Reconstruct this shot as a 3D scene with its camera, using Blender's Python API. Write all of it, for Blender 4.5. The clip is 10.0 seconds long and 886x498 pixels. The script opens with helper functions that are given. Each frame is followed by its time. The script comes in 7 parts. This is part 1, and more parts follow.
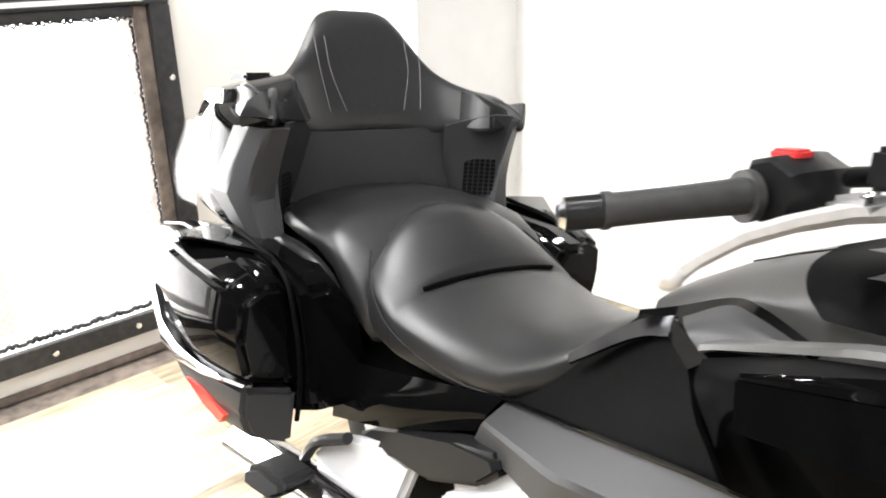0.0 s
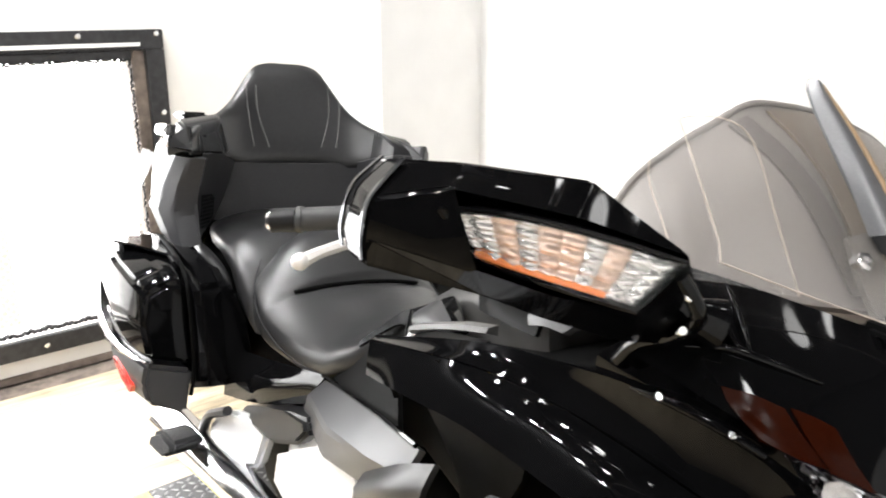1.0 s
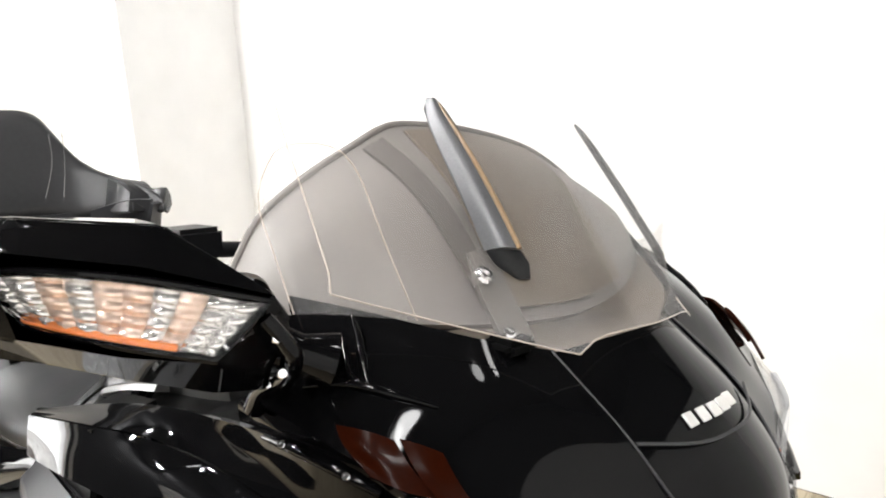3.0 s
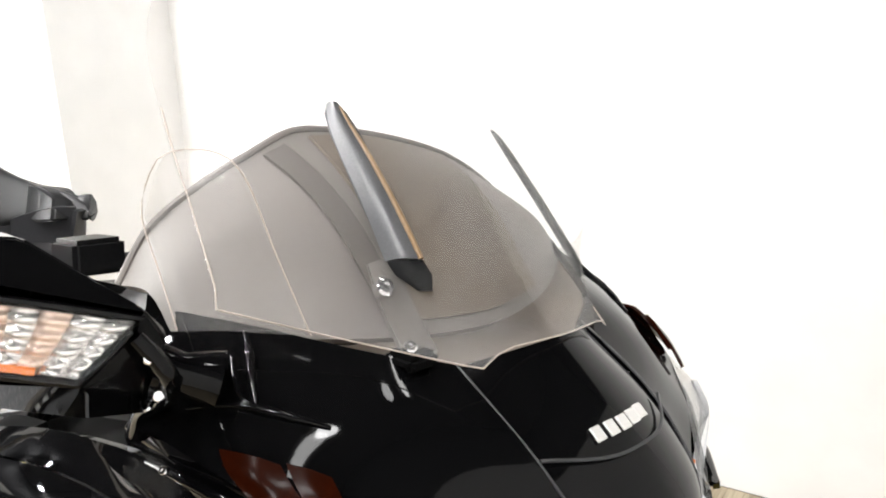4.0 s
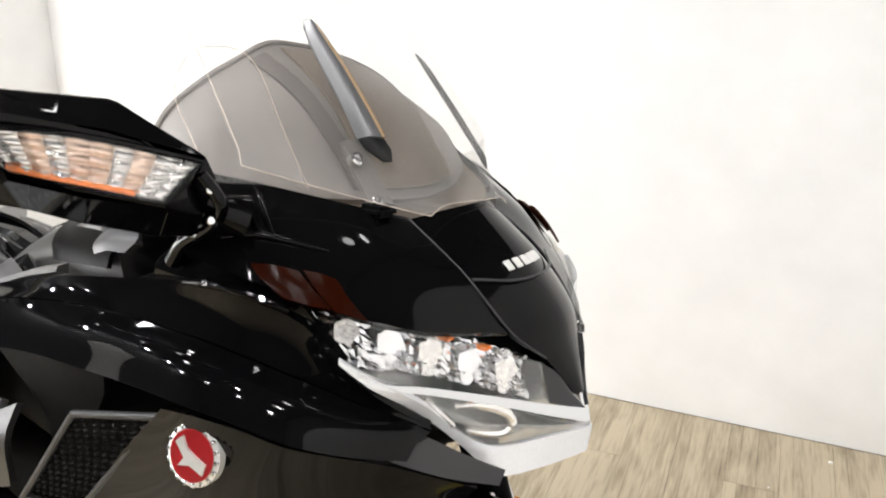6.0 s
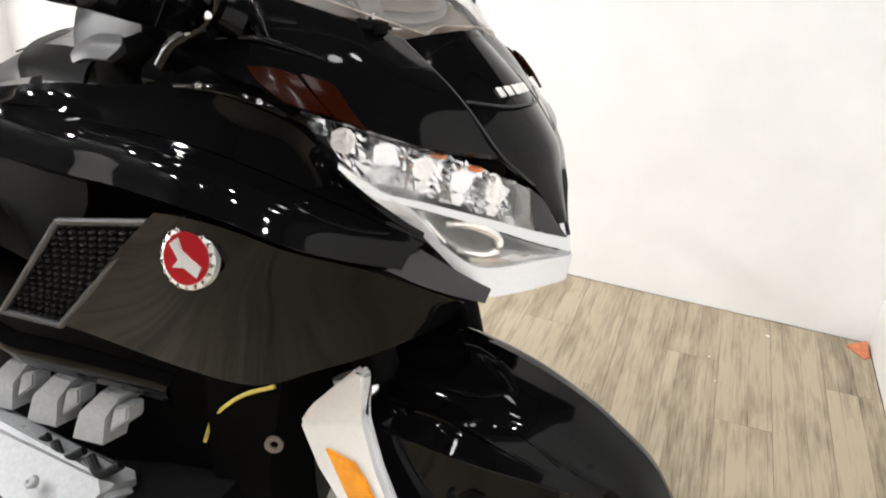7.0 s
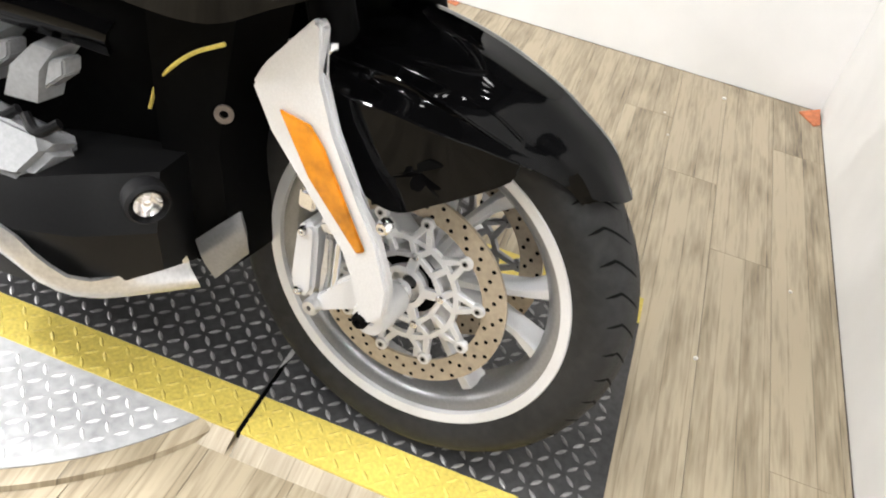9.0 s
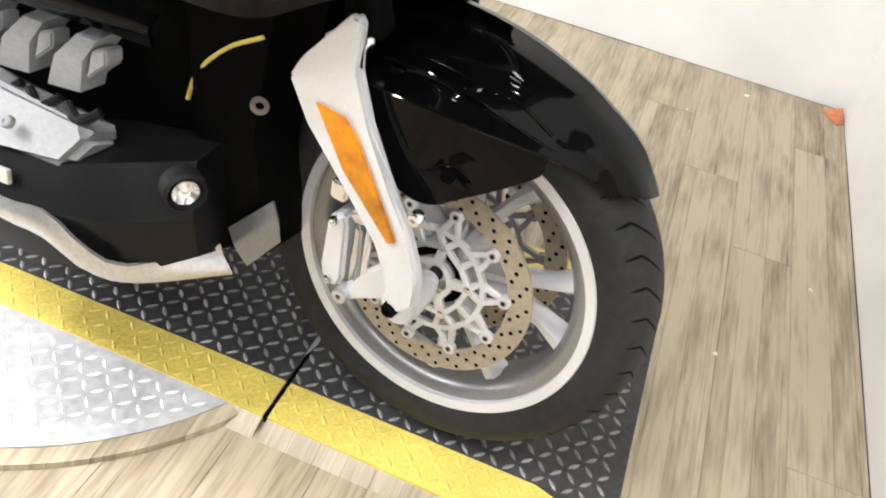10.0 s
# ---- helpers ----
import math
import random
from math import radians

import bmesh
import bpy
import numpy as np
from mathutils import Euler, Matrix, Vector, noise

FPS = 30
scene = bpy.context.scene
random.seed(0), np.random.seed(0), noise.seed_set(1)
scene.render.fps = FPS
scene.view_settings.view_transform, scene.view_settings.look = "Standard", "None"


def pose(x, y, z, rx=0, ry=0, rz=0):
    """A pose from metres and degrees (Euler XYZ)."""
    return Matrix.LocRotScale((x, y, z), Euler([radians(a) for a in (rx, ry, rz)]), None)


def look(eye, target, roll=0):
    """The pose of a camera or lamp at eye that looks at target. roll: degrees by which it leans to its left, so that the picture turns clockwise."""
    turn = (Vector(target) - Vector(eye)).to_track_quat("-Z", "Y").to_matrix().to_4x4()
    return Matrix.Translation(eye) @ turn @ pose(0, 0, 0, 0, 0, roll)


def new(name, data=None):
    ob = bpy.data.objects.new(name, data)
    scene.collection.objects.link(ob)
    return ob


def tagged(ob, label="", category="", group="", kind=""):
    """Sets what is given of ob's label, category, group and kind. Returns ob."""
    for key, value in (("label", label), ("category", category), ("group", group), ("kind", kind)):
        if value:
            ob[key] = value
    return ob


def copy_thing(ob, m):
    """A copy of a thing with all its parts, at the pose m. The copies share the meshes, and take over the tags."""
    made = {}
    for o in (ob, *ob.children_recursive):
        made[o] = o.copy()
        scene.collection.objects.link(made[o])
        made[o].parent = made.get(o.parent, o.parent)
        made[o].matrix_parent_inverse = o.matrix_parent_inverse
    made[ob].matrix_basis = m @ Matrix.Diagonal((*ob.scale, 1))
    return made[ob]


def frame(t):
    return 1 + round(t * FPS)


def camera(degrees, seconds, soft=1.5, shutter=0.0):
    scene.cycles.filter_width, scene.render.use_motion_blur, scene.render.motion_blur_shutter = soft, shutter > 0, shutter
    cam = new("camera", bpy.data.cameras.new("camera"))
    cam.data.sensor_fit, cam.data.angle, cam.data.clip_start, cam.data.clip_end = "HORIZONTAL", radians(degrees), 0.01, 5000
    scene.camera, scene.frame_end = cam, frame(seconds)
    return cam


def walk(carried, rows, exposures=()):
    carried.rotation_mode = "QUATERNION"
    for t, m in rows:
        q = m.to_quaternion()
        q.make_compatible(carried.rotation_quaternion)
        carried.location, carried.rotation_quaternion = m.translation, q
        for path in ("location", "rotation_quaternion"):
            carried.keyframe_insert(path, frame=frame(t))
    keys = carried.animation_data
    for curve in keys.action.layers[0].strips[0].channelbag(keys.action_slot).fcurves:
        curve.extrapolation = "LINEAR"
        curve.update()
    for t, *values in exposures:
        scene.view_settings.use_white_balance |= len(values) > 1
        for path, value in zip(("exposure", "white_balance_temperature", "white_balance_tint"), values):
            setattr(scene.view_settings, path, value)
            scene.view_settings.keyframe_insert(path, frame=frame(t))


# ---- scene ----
cam = camera(58.23, 10.0, 1.9, 0.2)
PATH = [
    (0, (-0.4591, -0.7766, 1.3125), (-1.1362, -0.1262, 0.9683), -1.67),
    (0.1, (-0.3846, -0.7759, 1.3193), (-1.0826, -0.1417, 0.9867), -2.36),
    (0.2, (-0.3114, -0.7614, 1.3207), (-1.0303, -0.1443, 1.0006), -2.05),
    (0.3, (-0.2405, -0.7488, 1.3258), (-0.9769, -0.1465, 1.0177), -1.04),
    (0.4, (-0.1678, -0.7470, 1.3388), (-0.9170, -0.1585, 1.0351), -0.17),
    (0.5, (-0.1081, -0.7382, 1.3500), (-0.8580, -0.1517, 1.0440), 0.61),
    (0.7, (-0.0255, -0.7134, 1.3604), (-0.7808, -0.1310, 1.0600), 0.52),
    (1, (0.0515, -0.6949, 1.3663), (-0.6821, -0.0832, 1.0704), 0.04),
    (1.5, (0.0883, -0.6461, 1.3643), (-0.6009, 0.0188, 1.0763), -1.31),
    (2, (0.1125, -0.5998, 1.3609), (-0.5409, 0.1015, 1.0761), -1.69),
    (2.5, (0.1305, -0.5642, 1.3589), (-0.4901, 0.1702, 1.0840), -2.10),
    (3, (0.1506, -0.5397, 1.3614), (-0.4277, 0.2304, 1.0924), -2.34),
    (4.5, (0.1887, -0.4793, 1.3549), (-0.3345, 0.3330, 1.0974), -1.64),
    (5, (0.2164, -0.5164, 1.3595), (-0.2894, 0.3106, 1.1141), -1.61),
    (5.5, (0.2265, -0.6623, 1.3562), (-0.2083, 0.1970, 1.0868), -0.83),
    (6.8, (0.1795, -0.8158, 1.2767), (-0.1052, 0.0542, 0.8743), 4.61),
    (7, (0.1798, -0.8170, 1.2586), (-0.0970, 0.0423, 0.8286), 5.16),
    (7.5, (0.1760, -0.8161, 1.2117), (-0.0677, 0.0169, 0.7150), 6.45),
    (8, (0.1767, -0.8241, 1.1716), (-0.0374, -0.0174, 0.6208), 8.00),
    (8.5, (0.1887, -0.8347, 1.1402), (0.0155, -0.0565, 0.5367), 9.80),
    (9, (0.1918, -0.8530, 1.1123), (0.0490, -0.0992, 0.4710), 12.52),
    (9.5, (0.1952, -0.8687, 1.0854), (0.0776, -0.1311, 0.4204), 13.45),
    (10, (0.1778, -0.8765, 1.1219), (0.0216, -0.1336, 0.4711), 12.78),
]
walk(cam, [(t, look(eye, target, roll)) for t, eye, target, roll in PATH],
     [(0, 0.03), (4.5, 0.03), (5.5, -0.12), (8, -0.10), (9, 0.02), (10, 0.02)])

# ---- light: daylight beyond the gate, ceiling spots above the display ----
world = bpy.data.worlds.new("world")
scene.world = world
world.use_nodes = True
wn = world.node_tree.nodes
sky = wn.new("ShaderNodeTexSky")
sky.sky_type, sky.sun_disc = "NISHITA", False
sky.sun_elevation, sky.sun_rotation = radians(40), radians(200)
world.node_tree.links.new(sky.outputs[0], wn["Background"].inputs[0])
wn["Background"].inputs[1].default_value = 0.1

FLOOR_Z = -0.02          # the plank's top is z = 0, the floor lies lower
BACK_Y, FRONT_X, REAR_X = 1.769, 0.827, -3.10
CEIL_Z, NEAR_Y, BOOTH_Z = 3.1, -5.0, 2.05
SPOT_WATTS, FILL_WATTS = 16.5, 2.1


def area_lamp(name, loc, watts, size, size_y=None, colour=(1, 0.995, 0.99), target=None):
    lamp = bpy.data.lights.new(name, "AREA")
    lamp.energy, lamp.color, lamp.size = watts, colour, size
    lamp.shape = "RECTANGLE" if size_y else "DISK"
    if size_y:
        lamp.size_y = size_y
    ob = new(name, lamp)
    x, y, z = loc
    ob.matrix_world = look(loc, target if target else (x, y + 0.001, z - 1))
    return ob


for i in range(4):
    for j in range(3):
        area_lamp("spot_lamp", (-2.9 + 1.05 * i + 0.1 * (j % 2), -2.2 + 1.05 * j, CEIL_Z - 0.07), SPOT_WATTS * (1.0, 1.5, 1.15)[2 - j] * (3.5 if i == 0 else (1.10, 0.60, 0.18)[j] if i == 3 else 1.0), 0.14)
# unseen fill lamps added to brighten the back and front walls
WALL_FILLS = [(-3.1 + 0.85 * i, 1.15) for i in range(5)] + [(0.25, -1.2 + 1.0 * i) for i in range(3)]
for i in range(5):
    area_lamp("wall_washer", (-3.1 + 0.85 * i, 1.15, CEIL_Z - 0.07), FILL_WATTS, 0.16, None, (1, 0.995, 0.985), (-3.1 + 0.85 * i, 1.8, 1.2))
for i in range(3):
    area_lamp("wall_washer", (0.25, -1.2 + 1.0 * i, CEIL_Z - 0.07), FILL_WATTS * 0.65, 0.16, None, (1, 0.995, 0.985), (0.85, -1.2 + 1.0 * i, 1.2))

area_lamp("window_light", (REAR_X - 0.2, -0.4, 0.67), 32.0, 1.6, 1.0, (1.0, 0.99, 0.98), (REAR_X + 1.0, -0.4, 0.45))

# ---- materials ----
def material(name, base, rough=0.5, metal=0.0, coat=0.0, grain=0.0, grain_scale=60.0, bump=0.0, bump_scale=400.0, stain=0.0,
             transmission=0.0, ior=1.45, alpha=1.0, rough_var=0.0, island=0.0, spec=0.5):
    """Principled surface with fine grain, broad stains and relief, in object space."""
    m = bpy.data.materials.new(name)
    m.use_nodes = True
    n, l = m.node_tree.nodes, m.node_tree.links
    p = n["Principled BSDF"]
    p.inputs["Base Color"].default_value = (*base, 1)
    p.inputs["Roughness"].default_value = rough
    p.inputs["Metallic"].default_value = metal
    p.inputs["Specular IOR Level"].default_value = spec
    p.inputs["Coat Weight"].default_value = coat
    p.inputs["Coat Roughness"].default_value = 0.03
    p.inputs["Transmission Weight"].default_value = transmission
    p.inputs["IOR"].default_value = ior
    p.inputs["Alpha"].default_value = alpha
    co = n.new("ShaderNodeTexCoord")
    if grain or stain or island:
        fac = n.new("ShaderNodeMath")
        fac.operation = "ADD"
        fac.inputs[0].default_value = fac.inputs[1].default_value = 0
        fine = n.new("ShaderNodeTexNoise")
        fine.inputs["Scale"].default_value = grain_scale
        fine.inputs["Detail"].default_value = 4
        l.new(co.outputs["Object"], fine.inputs["Vector"])
        a = n.new("ShaderNodeMapRange")
        a.inputs[1].default_value, a.inputs[2].default_value = 0.3, 0.7
        a.inputs[3].default_value, a.inputs[4].default_value = -grain, grain
        l.new(fine.outputs["Fac"], a.inputs[0])
        wide = n.new("ShaderNodeTexNoise")
        wide.inputs["Scale"].default_value = 3.0
        wide.inputs["Detail"].default_value = 5
        l.new(co.outputs["Object"], wide.inputs["Vector"])
        b = n.new("ShaderNodeMapRange")
        b.inputs[1].default_value, b.inputs[2].default_value = 0.35, 0.7
        b.inputs[3].default_value, b.inputs[4].default_value = -stain, stain
        l.new(wide.outputs["Fac"], b.inputs[0])
        l.new(a.outputs[0], fac.inputs[0])
        l.new(b.outputs[0], fac.inputs[1])
        total = fac
        if island:
            info = n.new("ShaderNodeObjectInfo")
            c = n.new("ShaderNodeMapRange")
            c.inputs[3].default_value, c.inputs[4].default_value = -island, island
            l.new(info.outputs["Random"], c.inputs[0])
            total = n.new("ShaderNodeMath")
            l.new(fac.outputs[0], total.inputs[0])
            l.new(c.outputs[0], total.inputs[1])
        gain = n.new("ShaderNodeMath")
        gain.inputs[1].default_value = 1.0
        l.new(total.outputs[0], gain.inputs[0])
        mix = n.new("ShaderNodeVectorMath")
        mix.operation = "SCALE"
        mix.inputs[0].default_value = base
        l.new(gain.outputs[0], mix.inputs["Scale"])
        l.new(mix.outputs[0], p.inputs["Base Color"])
        if rough_var:
            r = n.new("ShaderNodeMapRange")
            r.inputs[1].default_value, r.inputs[2].default_value = 0.3, 0.7
            r.inputs[3].default_value, r.inputs[4].default_value = max(0.02, rough - rough_var), rough + rough_var
            l.new(wide.outputs["Fac"], r.inputs[0])
            l.new(r.outputs[0], p.inputs["Roughness"])
    if bump:
        t = n.new("ShaderNodeTexNoise")
        t.inputs["Scale"].default_value = bump_scale
        t.inputs["Detail"].default_value = 3
        l.new(co.outputs["Object"], t.inputs["Vector"])
        k = n.new("ShaderNodeBump")
        k.inputs["Strength"].default_value = bump
        k.inputs["Distance"].default_value = 0.002
        l.new(t.outputs["Fac"], k.inputs["Height"])
        l.new(k.outputs[0], p.inputs["Normal"])
    return m


GLOSS = material("black_paint", (0.002, 0.002, 0.0022), 0.04, grain=0.2, grain_scale=900, stain=0.1, spec=0.17)
SATIN = material("satin_black_plastic", (0.009, 0.009, 0.0095), 0.33, spec=0.25, grain=0.2, grain_scale=200, bump=0.03, bump_scale=1500, rough_var=0.06)
MATTE = material("matte_black_plastic", (0.011, 0.011, 0.012), 0.6, spec=0.2, grain=0.2, grain_scale=150, bump=0.2, bump_scale=1200)
DEEP = material("black_engine_parts", (0.0025, 0.0025, 0.0025), 0.55, spec=0.04, grain=0.3, grain_scale=80, stain=0.2)
GREY = material("dark_grey_paint", (0.030, 0.030, 0.032), 0.4, metal=0.15, grain=0.1, grain_scale=700, stain=0.1, rough_var=0.05)
DASH = material("dash_grey_plastic", (0.165, 0.150, 0.138), 0.5, grain=0.03, grain_scale=300, stain=0.1)
DASHDARK = material("dash_dark_plastic", (0.095, 0.085, 0.077), 0.45, grain=0.04, grain_scale=300, stain=0.1)
# brown stands in for shading and the wood's reflection on the dash
DASHBROWN = material("dash_brown_shading", (0.125, 0.100, 0.076), 0.42, grain=0.04, grain_scale=300, stain=0.25)
VINYL = material("black_vinyl", (0.016, 0.016, 0.0165), 0.33, spec=0.5, grain=0.12, grain_scale=90, stain=0.05, bump=0.10, bump_scale=900, rough_var=0.03)
SILVER = material("silver_paint", (0.69, 0.695, 0.71), 0.30, metal=0.3, grain=0.05, grain_scale=500, stain=0.06, bump=0.05, bump_scale=300)
CAST = material("cast_aluminium", (0.66, 0.66, 0.67), 0.30, metal=0.85, grain=0.1, grain_scale=160, stain=0.1, bump=0.2, bump_scale=350)
CHROME = material("chrome", (0.82, 0.82, 0.84), 0.12, metal=1.0, grain=0.04, stain=0.05)
LAMPSILVER = material("lamp_reflector_silver", (0.86, 0.84, 0.82), 0.12, metal=0.75, grain=0.15, grain_scale=250, stain=0.1)
STEEL = material("brake_steel", (0.42, 0.36, 0.28), 0.38, metal=0.4, grain=0.12, grain_scale=120, stain=0.1)
RUBBER = material("tyre_rubber", (0.020, 0.020, 0.0203), 0.58, spec=0.3, grain=0.25, grain_scale=60, stain=0.25, bump=0.3, bump_scale=500)
TANKGREY = material("tank_satin_grey", (0.05, 0.049, 0.047), 0.34, grain=0.05, grain_scale=400, stain=0.06)
STRIP = material("satin_alloy_strip", (0.085, 0.084, 0.082), 0.35, metal=0.2, grain=0.05, grain_scale=300)
DARKCHROME = material("dark_chrome", (0.07, 0.072, 0.078), 0.12, metal=1.0, grain=0.05)
STEELGREY = material("machined_grey", (0.27, 0.27, 0.275), 0.3, metal=0.6, grain=0.08, grain_scale=200, stain=0.1)
# lighter copy of the arm's grey, with the light on its face painted in
ARMLIT = material("arm_lit_grey", (0.115, 0.116, 0.12), 0.32, metal=0.35, grain=0.08, grain_scale=500, stain=0.1)
BRONZE = material("bronze_plastic", (0.20, 0.13, 0.065), 0.35, grain=0.1, grain_scale=200)
HEADGREY = material("rough_cast_grey", (0.255, 0.258, 0.265), 0.5, metal=0.1, grain=0.1, grain_scale=160, stain=0.12, bump=0.15, bump_scale=350)
PANEL = material("grained_black_panel", (0.026, 0.026, 0.028), 0.42, spec=0.4, grain=0.12, grain_scale=250, stain=0.1)
GUARD = material("engine_guard_black", (0.005, 0.005, 0.0052), 0.3, spec=0.2, grain=0.2, grain_scale=200, bump=0.03, bump_scale=1500)
POD = material("black_moulded_plastic", (0.003, 0.003, 0.0032), 0.4, spec=0.03, grain=0.2, grain_scale=300, stain=0.1)
GRIP = material("grip_rubber", (0.03, 0.03, 0.03), 0.42, grain=0.2, bump=0.3, bump_scale=600)


def clear_material(name, tint, gloss, veil=0.0):
    """Thin clear plastic: lets light straight through, with a faint gloss and a pale veil imitating reflected white
    walls.
    """
    m = bpy.data.materials.new(name)
    m.use_nodes = True
    n, l = m.node_tree.nodes, m.node_tree.links
    n.remove(n["Principled BSDF"])
    see, shine, mix = (n.new(k) for k in ("ShaderNodeBsdfTransparent", "ShaderNodeBsdfGlossy", "ShaderNodeMixShader"))
    see.inputs[0].default_value = (*tint, 1)
    shine.inputs["Roughness"].default_value = 0.09
    edge = n.new("ShaderNodeFresnel")
    edge.inputs["IOR"].default_value = 1.42
    amount = n.new("ShaderNodeMath")
    amount.operation = "MULTIPLY"
    amount.inputs[1].default_value = gloss
    l.new(edge.outputs[0], amount.inputs[0])
    l.new(amount.outputs[0], mix.inputs[0])
    l.new(see.outputs[0], mix.inputs[1])
    l.new(shine.outputs[0], mix.inputs[2])
    last = mix
    if veil:
        # pale diffuse share paints in the haze of white reflections
        veil_white, last = n.new("ShaderNodeBsdfDiffuse"), n.new("ShaderNodeMixShader")
        veil_white.inputs[0].default_value = (0.8, 0.79, 0.78, 1)
        co, tx = n.new("ShaderNodeTexCoord"), n.new("ShaderNodeTexNoise")
        tx.inputs["Scale"].default_value, tx.inputs["Detail"].default_value = 9.0, 4
        l.new(co.outputs["Object"], tx.inputs["Vector"])
        cover = n.new("ShaderNodeMapRange")
        cover.inputs[1].default_value, cover.inputs[2].default_value = 0.3, 0.7
        cover.inputs[3].default_value, cover.inputs[4].default_value = veil * 0.5, veil * 1.5
        l.new(tx.outputs["Fac"], cover.inputs[0])
        l.new(cover.outputs[0], last.inputs[0])
        l.new(mix.outputs[0], last.inputs[1])
        l.new(veil_white.outputs[0], last.inputs[2])
    l.new(last.outputs[0], n["Material Output"].inputs[0])
    return m


CLEAR = clear_material("clear_plastic", (0.97, 0.965, 0.96), 0.10, 0.045)
LENS = clear_material("lamp_glass", (0.97, 0.97, 0.97), 0.6)
AMBER = material("amber_lens", (0.66, 0.235, 0.003), 0.12, coat=0.5, grain=0.25, grain_scale=45, stain=0.45)
ORANGE = material("orange_lens", (0.75, 0.22, 0.06), 0.25, coat=0.6, grain=0.2, grain_scale=200, bump=0.3)
MARKER = material("dark_amber_marker", (0.013, 0.0022, 0.0006), 0.2, grain=0.15, grain_scale=200, spec=0.06)
RED = material("red_reflector", (0.55, 0.03, 0.02), 0.25, coat=0.6, grain=0.2, grain_scale=300)
BADGE_RED = material("badge_red", (0.20, 0.004, 0.007), 0.3, coat=0.0, grain=0.08)
PEACH = material("peach_reflector", (0.84, 0.64, 0.52), 0.16, metal=0.7, grain=0.2, grain_scale=250)
STITCH = material("grey_thread", (0.12, 0.118, 0.115), 0.7, grain=0.1)
KILL = material("switch_red", (0.65, 0.04, 0.04), 0.4, grain=0.08)
PALE = material("silver_emblem", (0.75, 0.74, 0.72), 0.25, metal=0.6, grain=0.05)
LEVER = material("lever_alloy", (0.66, 0.63, 0.60), 0.35, metal=0.35, grain=0.06, stain=0.08)
YELLOW = material("yellow_paint", (0.64, 0.51, 0.11), 0.5, grain=0.16, grain_scale=140, stain=0.18, bump=0.15, bump_scale=250)
BLACKPLATE = material("black_tread_plate", (0.046, 0.046, 0.047), 0.45, metal=0.2, grain=0.25, grain_scale=70, stain=0.25, rough_var=0.1)
TREAD = material("tread_plate_alloy", (0.42, 0.425, 0.43), 0.5, metal=0.0, grain=0.16, grain_scale=50, stain=0.22, rough_var=0.1)
# lugs get a lighter colour than their plate to imitate highlights
TREADLUG = material("highlight_lug", (0.72, 0.72, 0.73), 0.35, metal=0.25, grain=0.12, grain_scale=60, stain=0.15)
LUG = material("worn_lug", (0.25, 0.25, 0.25), 0.35, metal=0.5, grain=0.3, grain_scale=60, stain=0.3)
WALL = material("white_wall", (0.82, 0.815, 0.805), 0.75, grain=0.02, grain_scale=8, stain=0.025, bump=0.15, bump_scale=60)
WARM = material("cream_wall", (0.79, 0.77, 0.735), 0.75, grain=0.02, grain_scale=8, stain=0.03, bump=0.15, bump_scale=60)
CEIL = material("ceiling_brown", (0.060, 0.056, 0.051), 0.8, grain=0.03, grain_scale=10, stain=0.02)
IRON = material("black_iron_frame", (0.03, 0.03, 0.032), 0.5, metal=0.2, grain=0.3, grain_scale=40, stain=0.3, bump=0.2, bump_scale=120)
RUST = material("worn_timber_edge", (0.16, 0.13, 0.11), 0.7, grain=0.35, grain_scale=25, stain=0.35, bump=0.3, bump_scale=90)
MESHW = material("white_mesh", (0.75, 0.75, 0.75), 0.5, grain=0.05)
POST = material("orange_post", (0.80, 0.52, 0.34), 0.6, grain=0.1, stain=0.1)
DEBRIS = material("pale_crumb", (0.8, 0.78, 0.74), 0.7, grain=0.1)
LEAF = material("orange_scrap", (0.55, 0.19, 0.09), 0.7, grain=0.2)
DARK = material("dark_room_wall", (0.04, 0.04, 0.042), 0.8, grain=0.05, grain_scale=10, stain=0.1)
SPOT_GLASS = material("lamp_housing", (0.8, 0.8, 0.8), 0.4, grain=0.05)


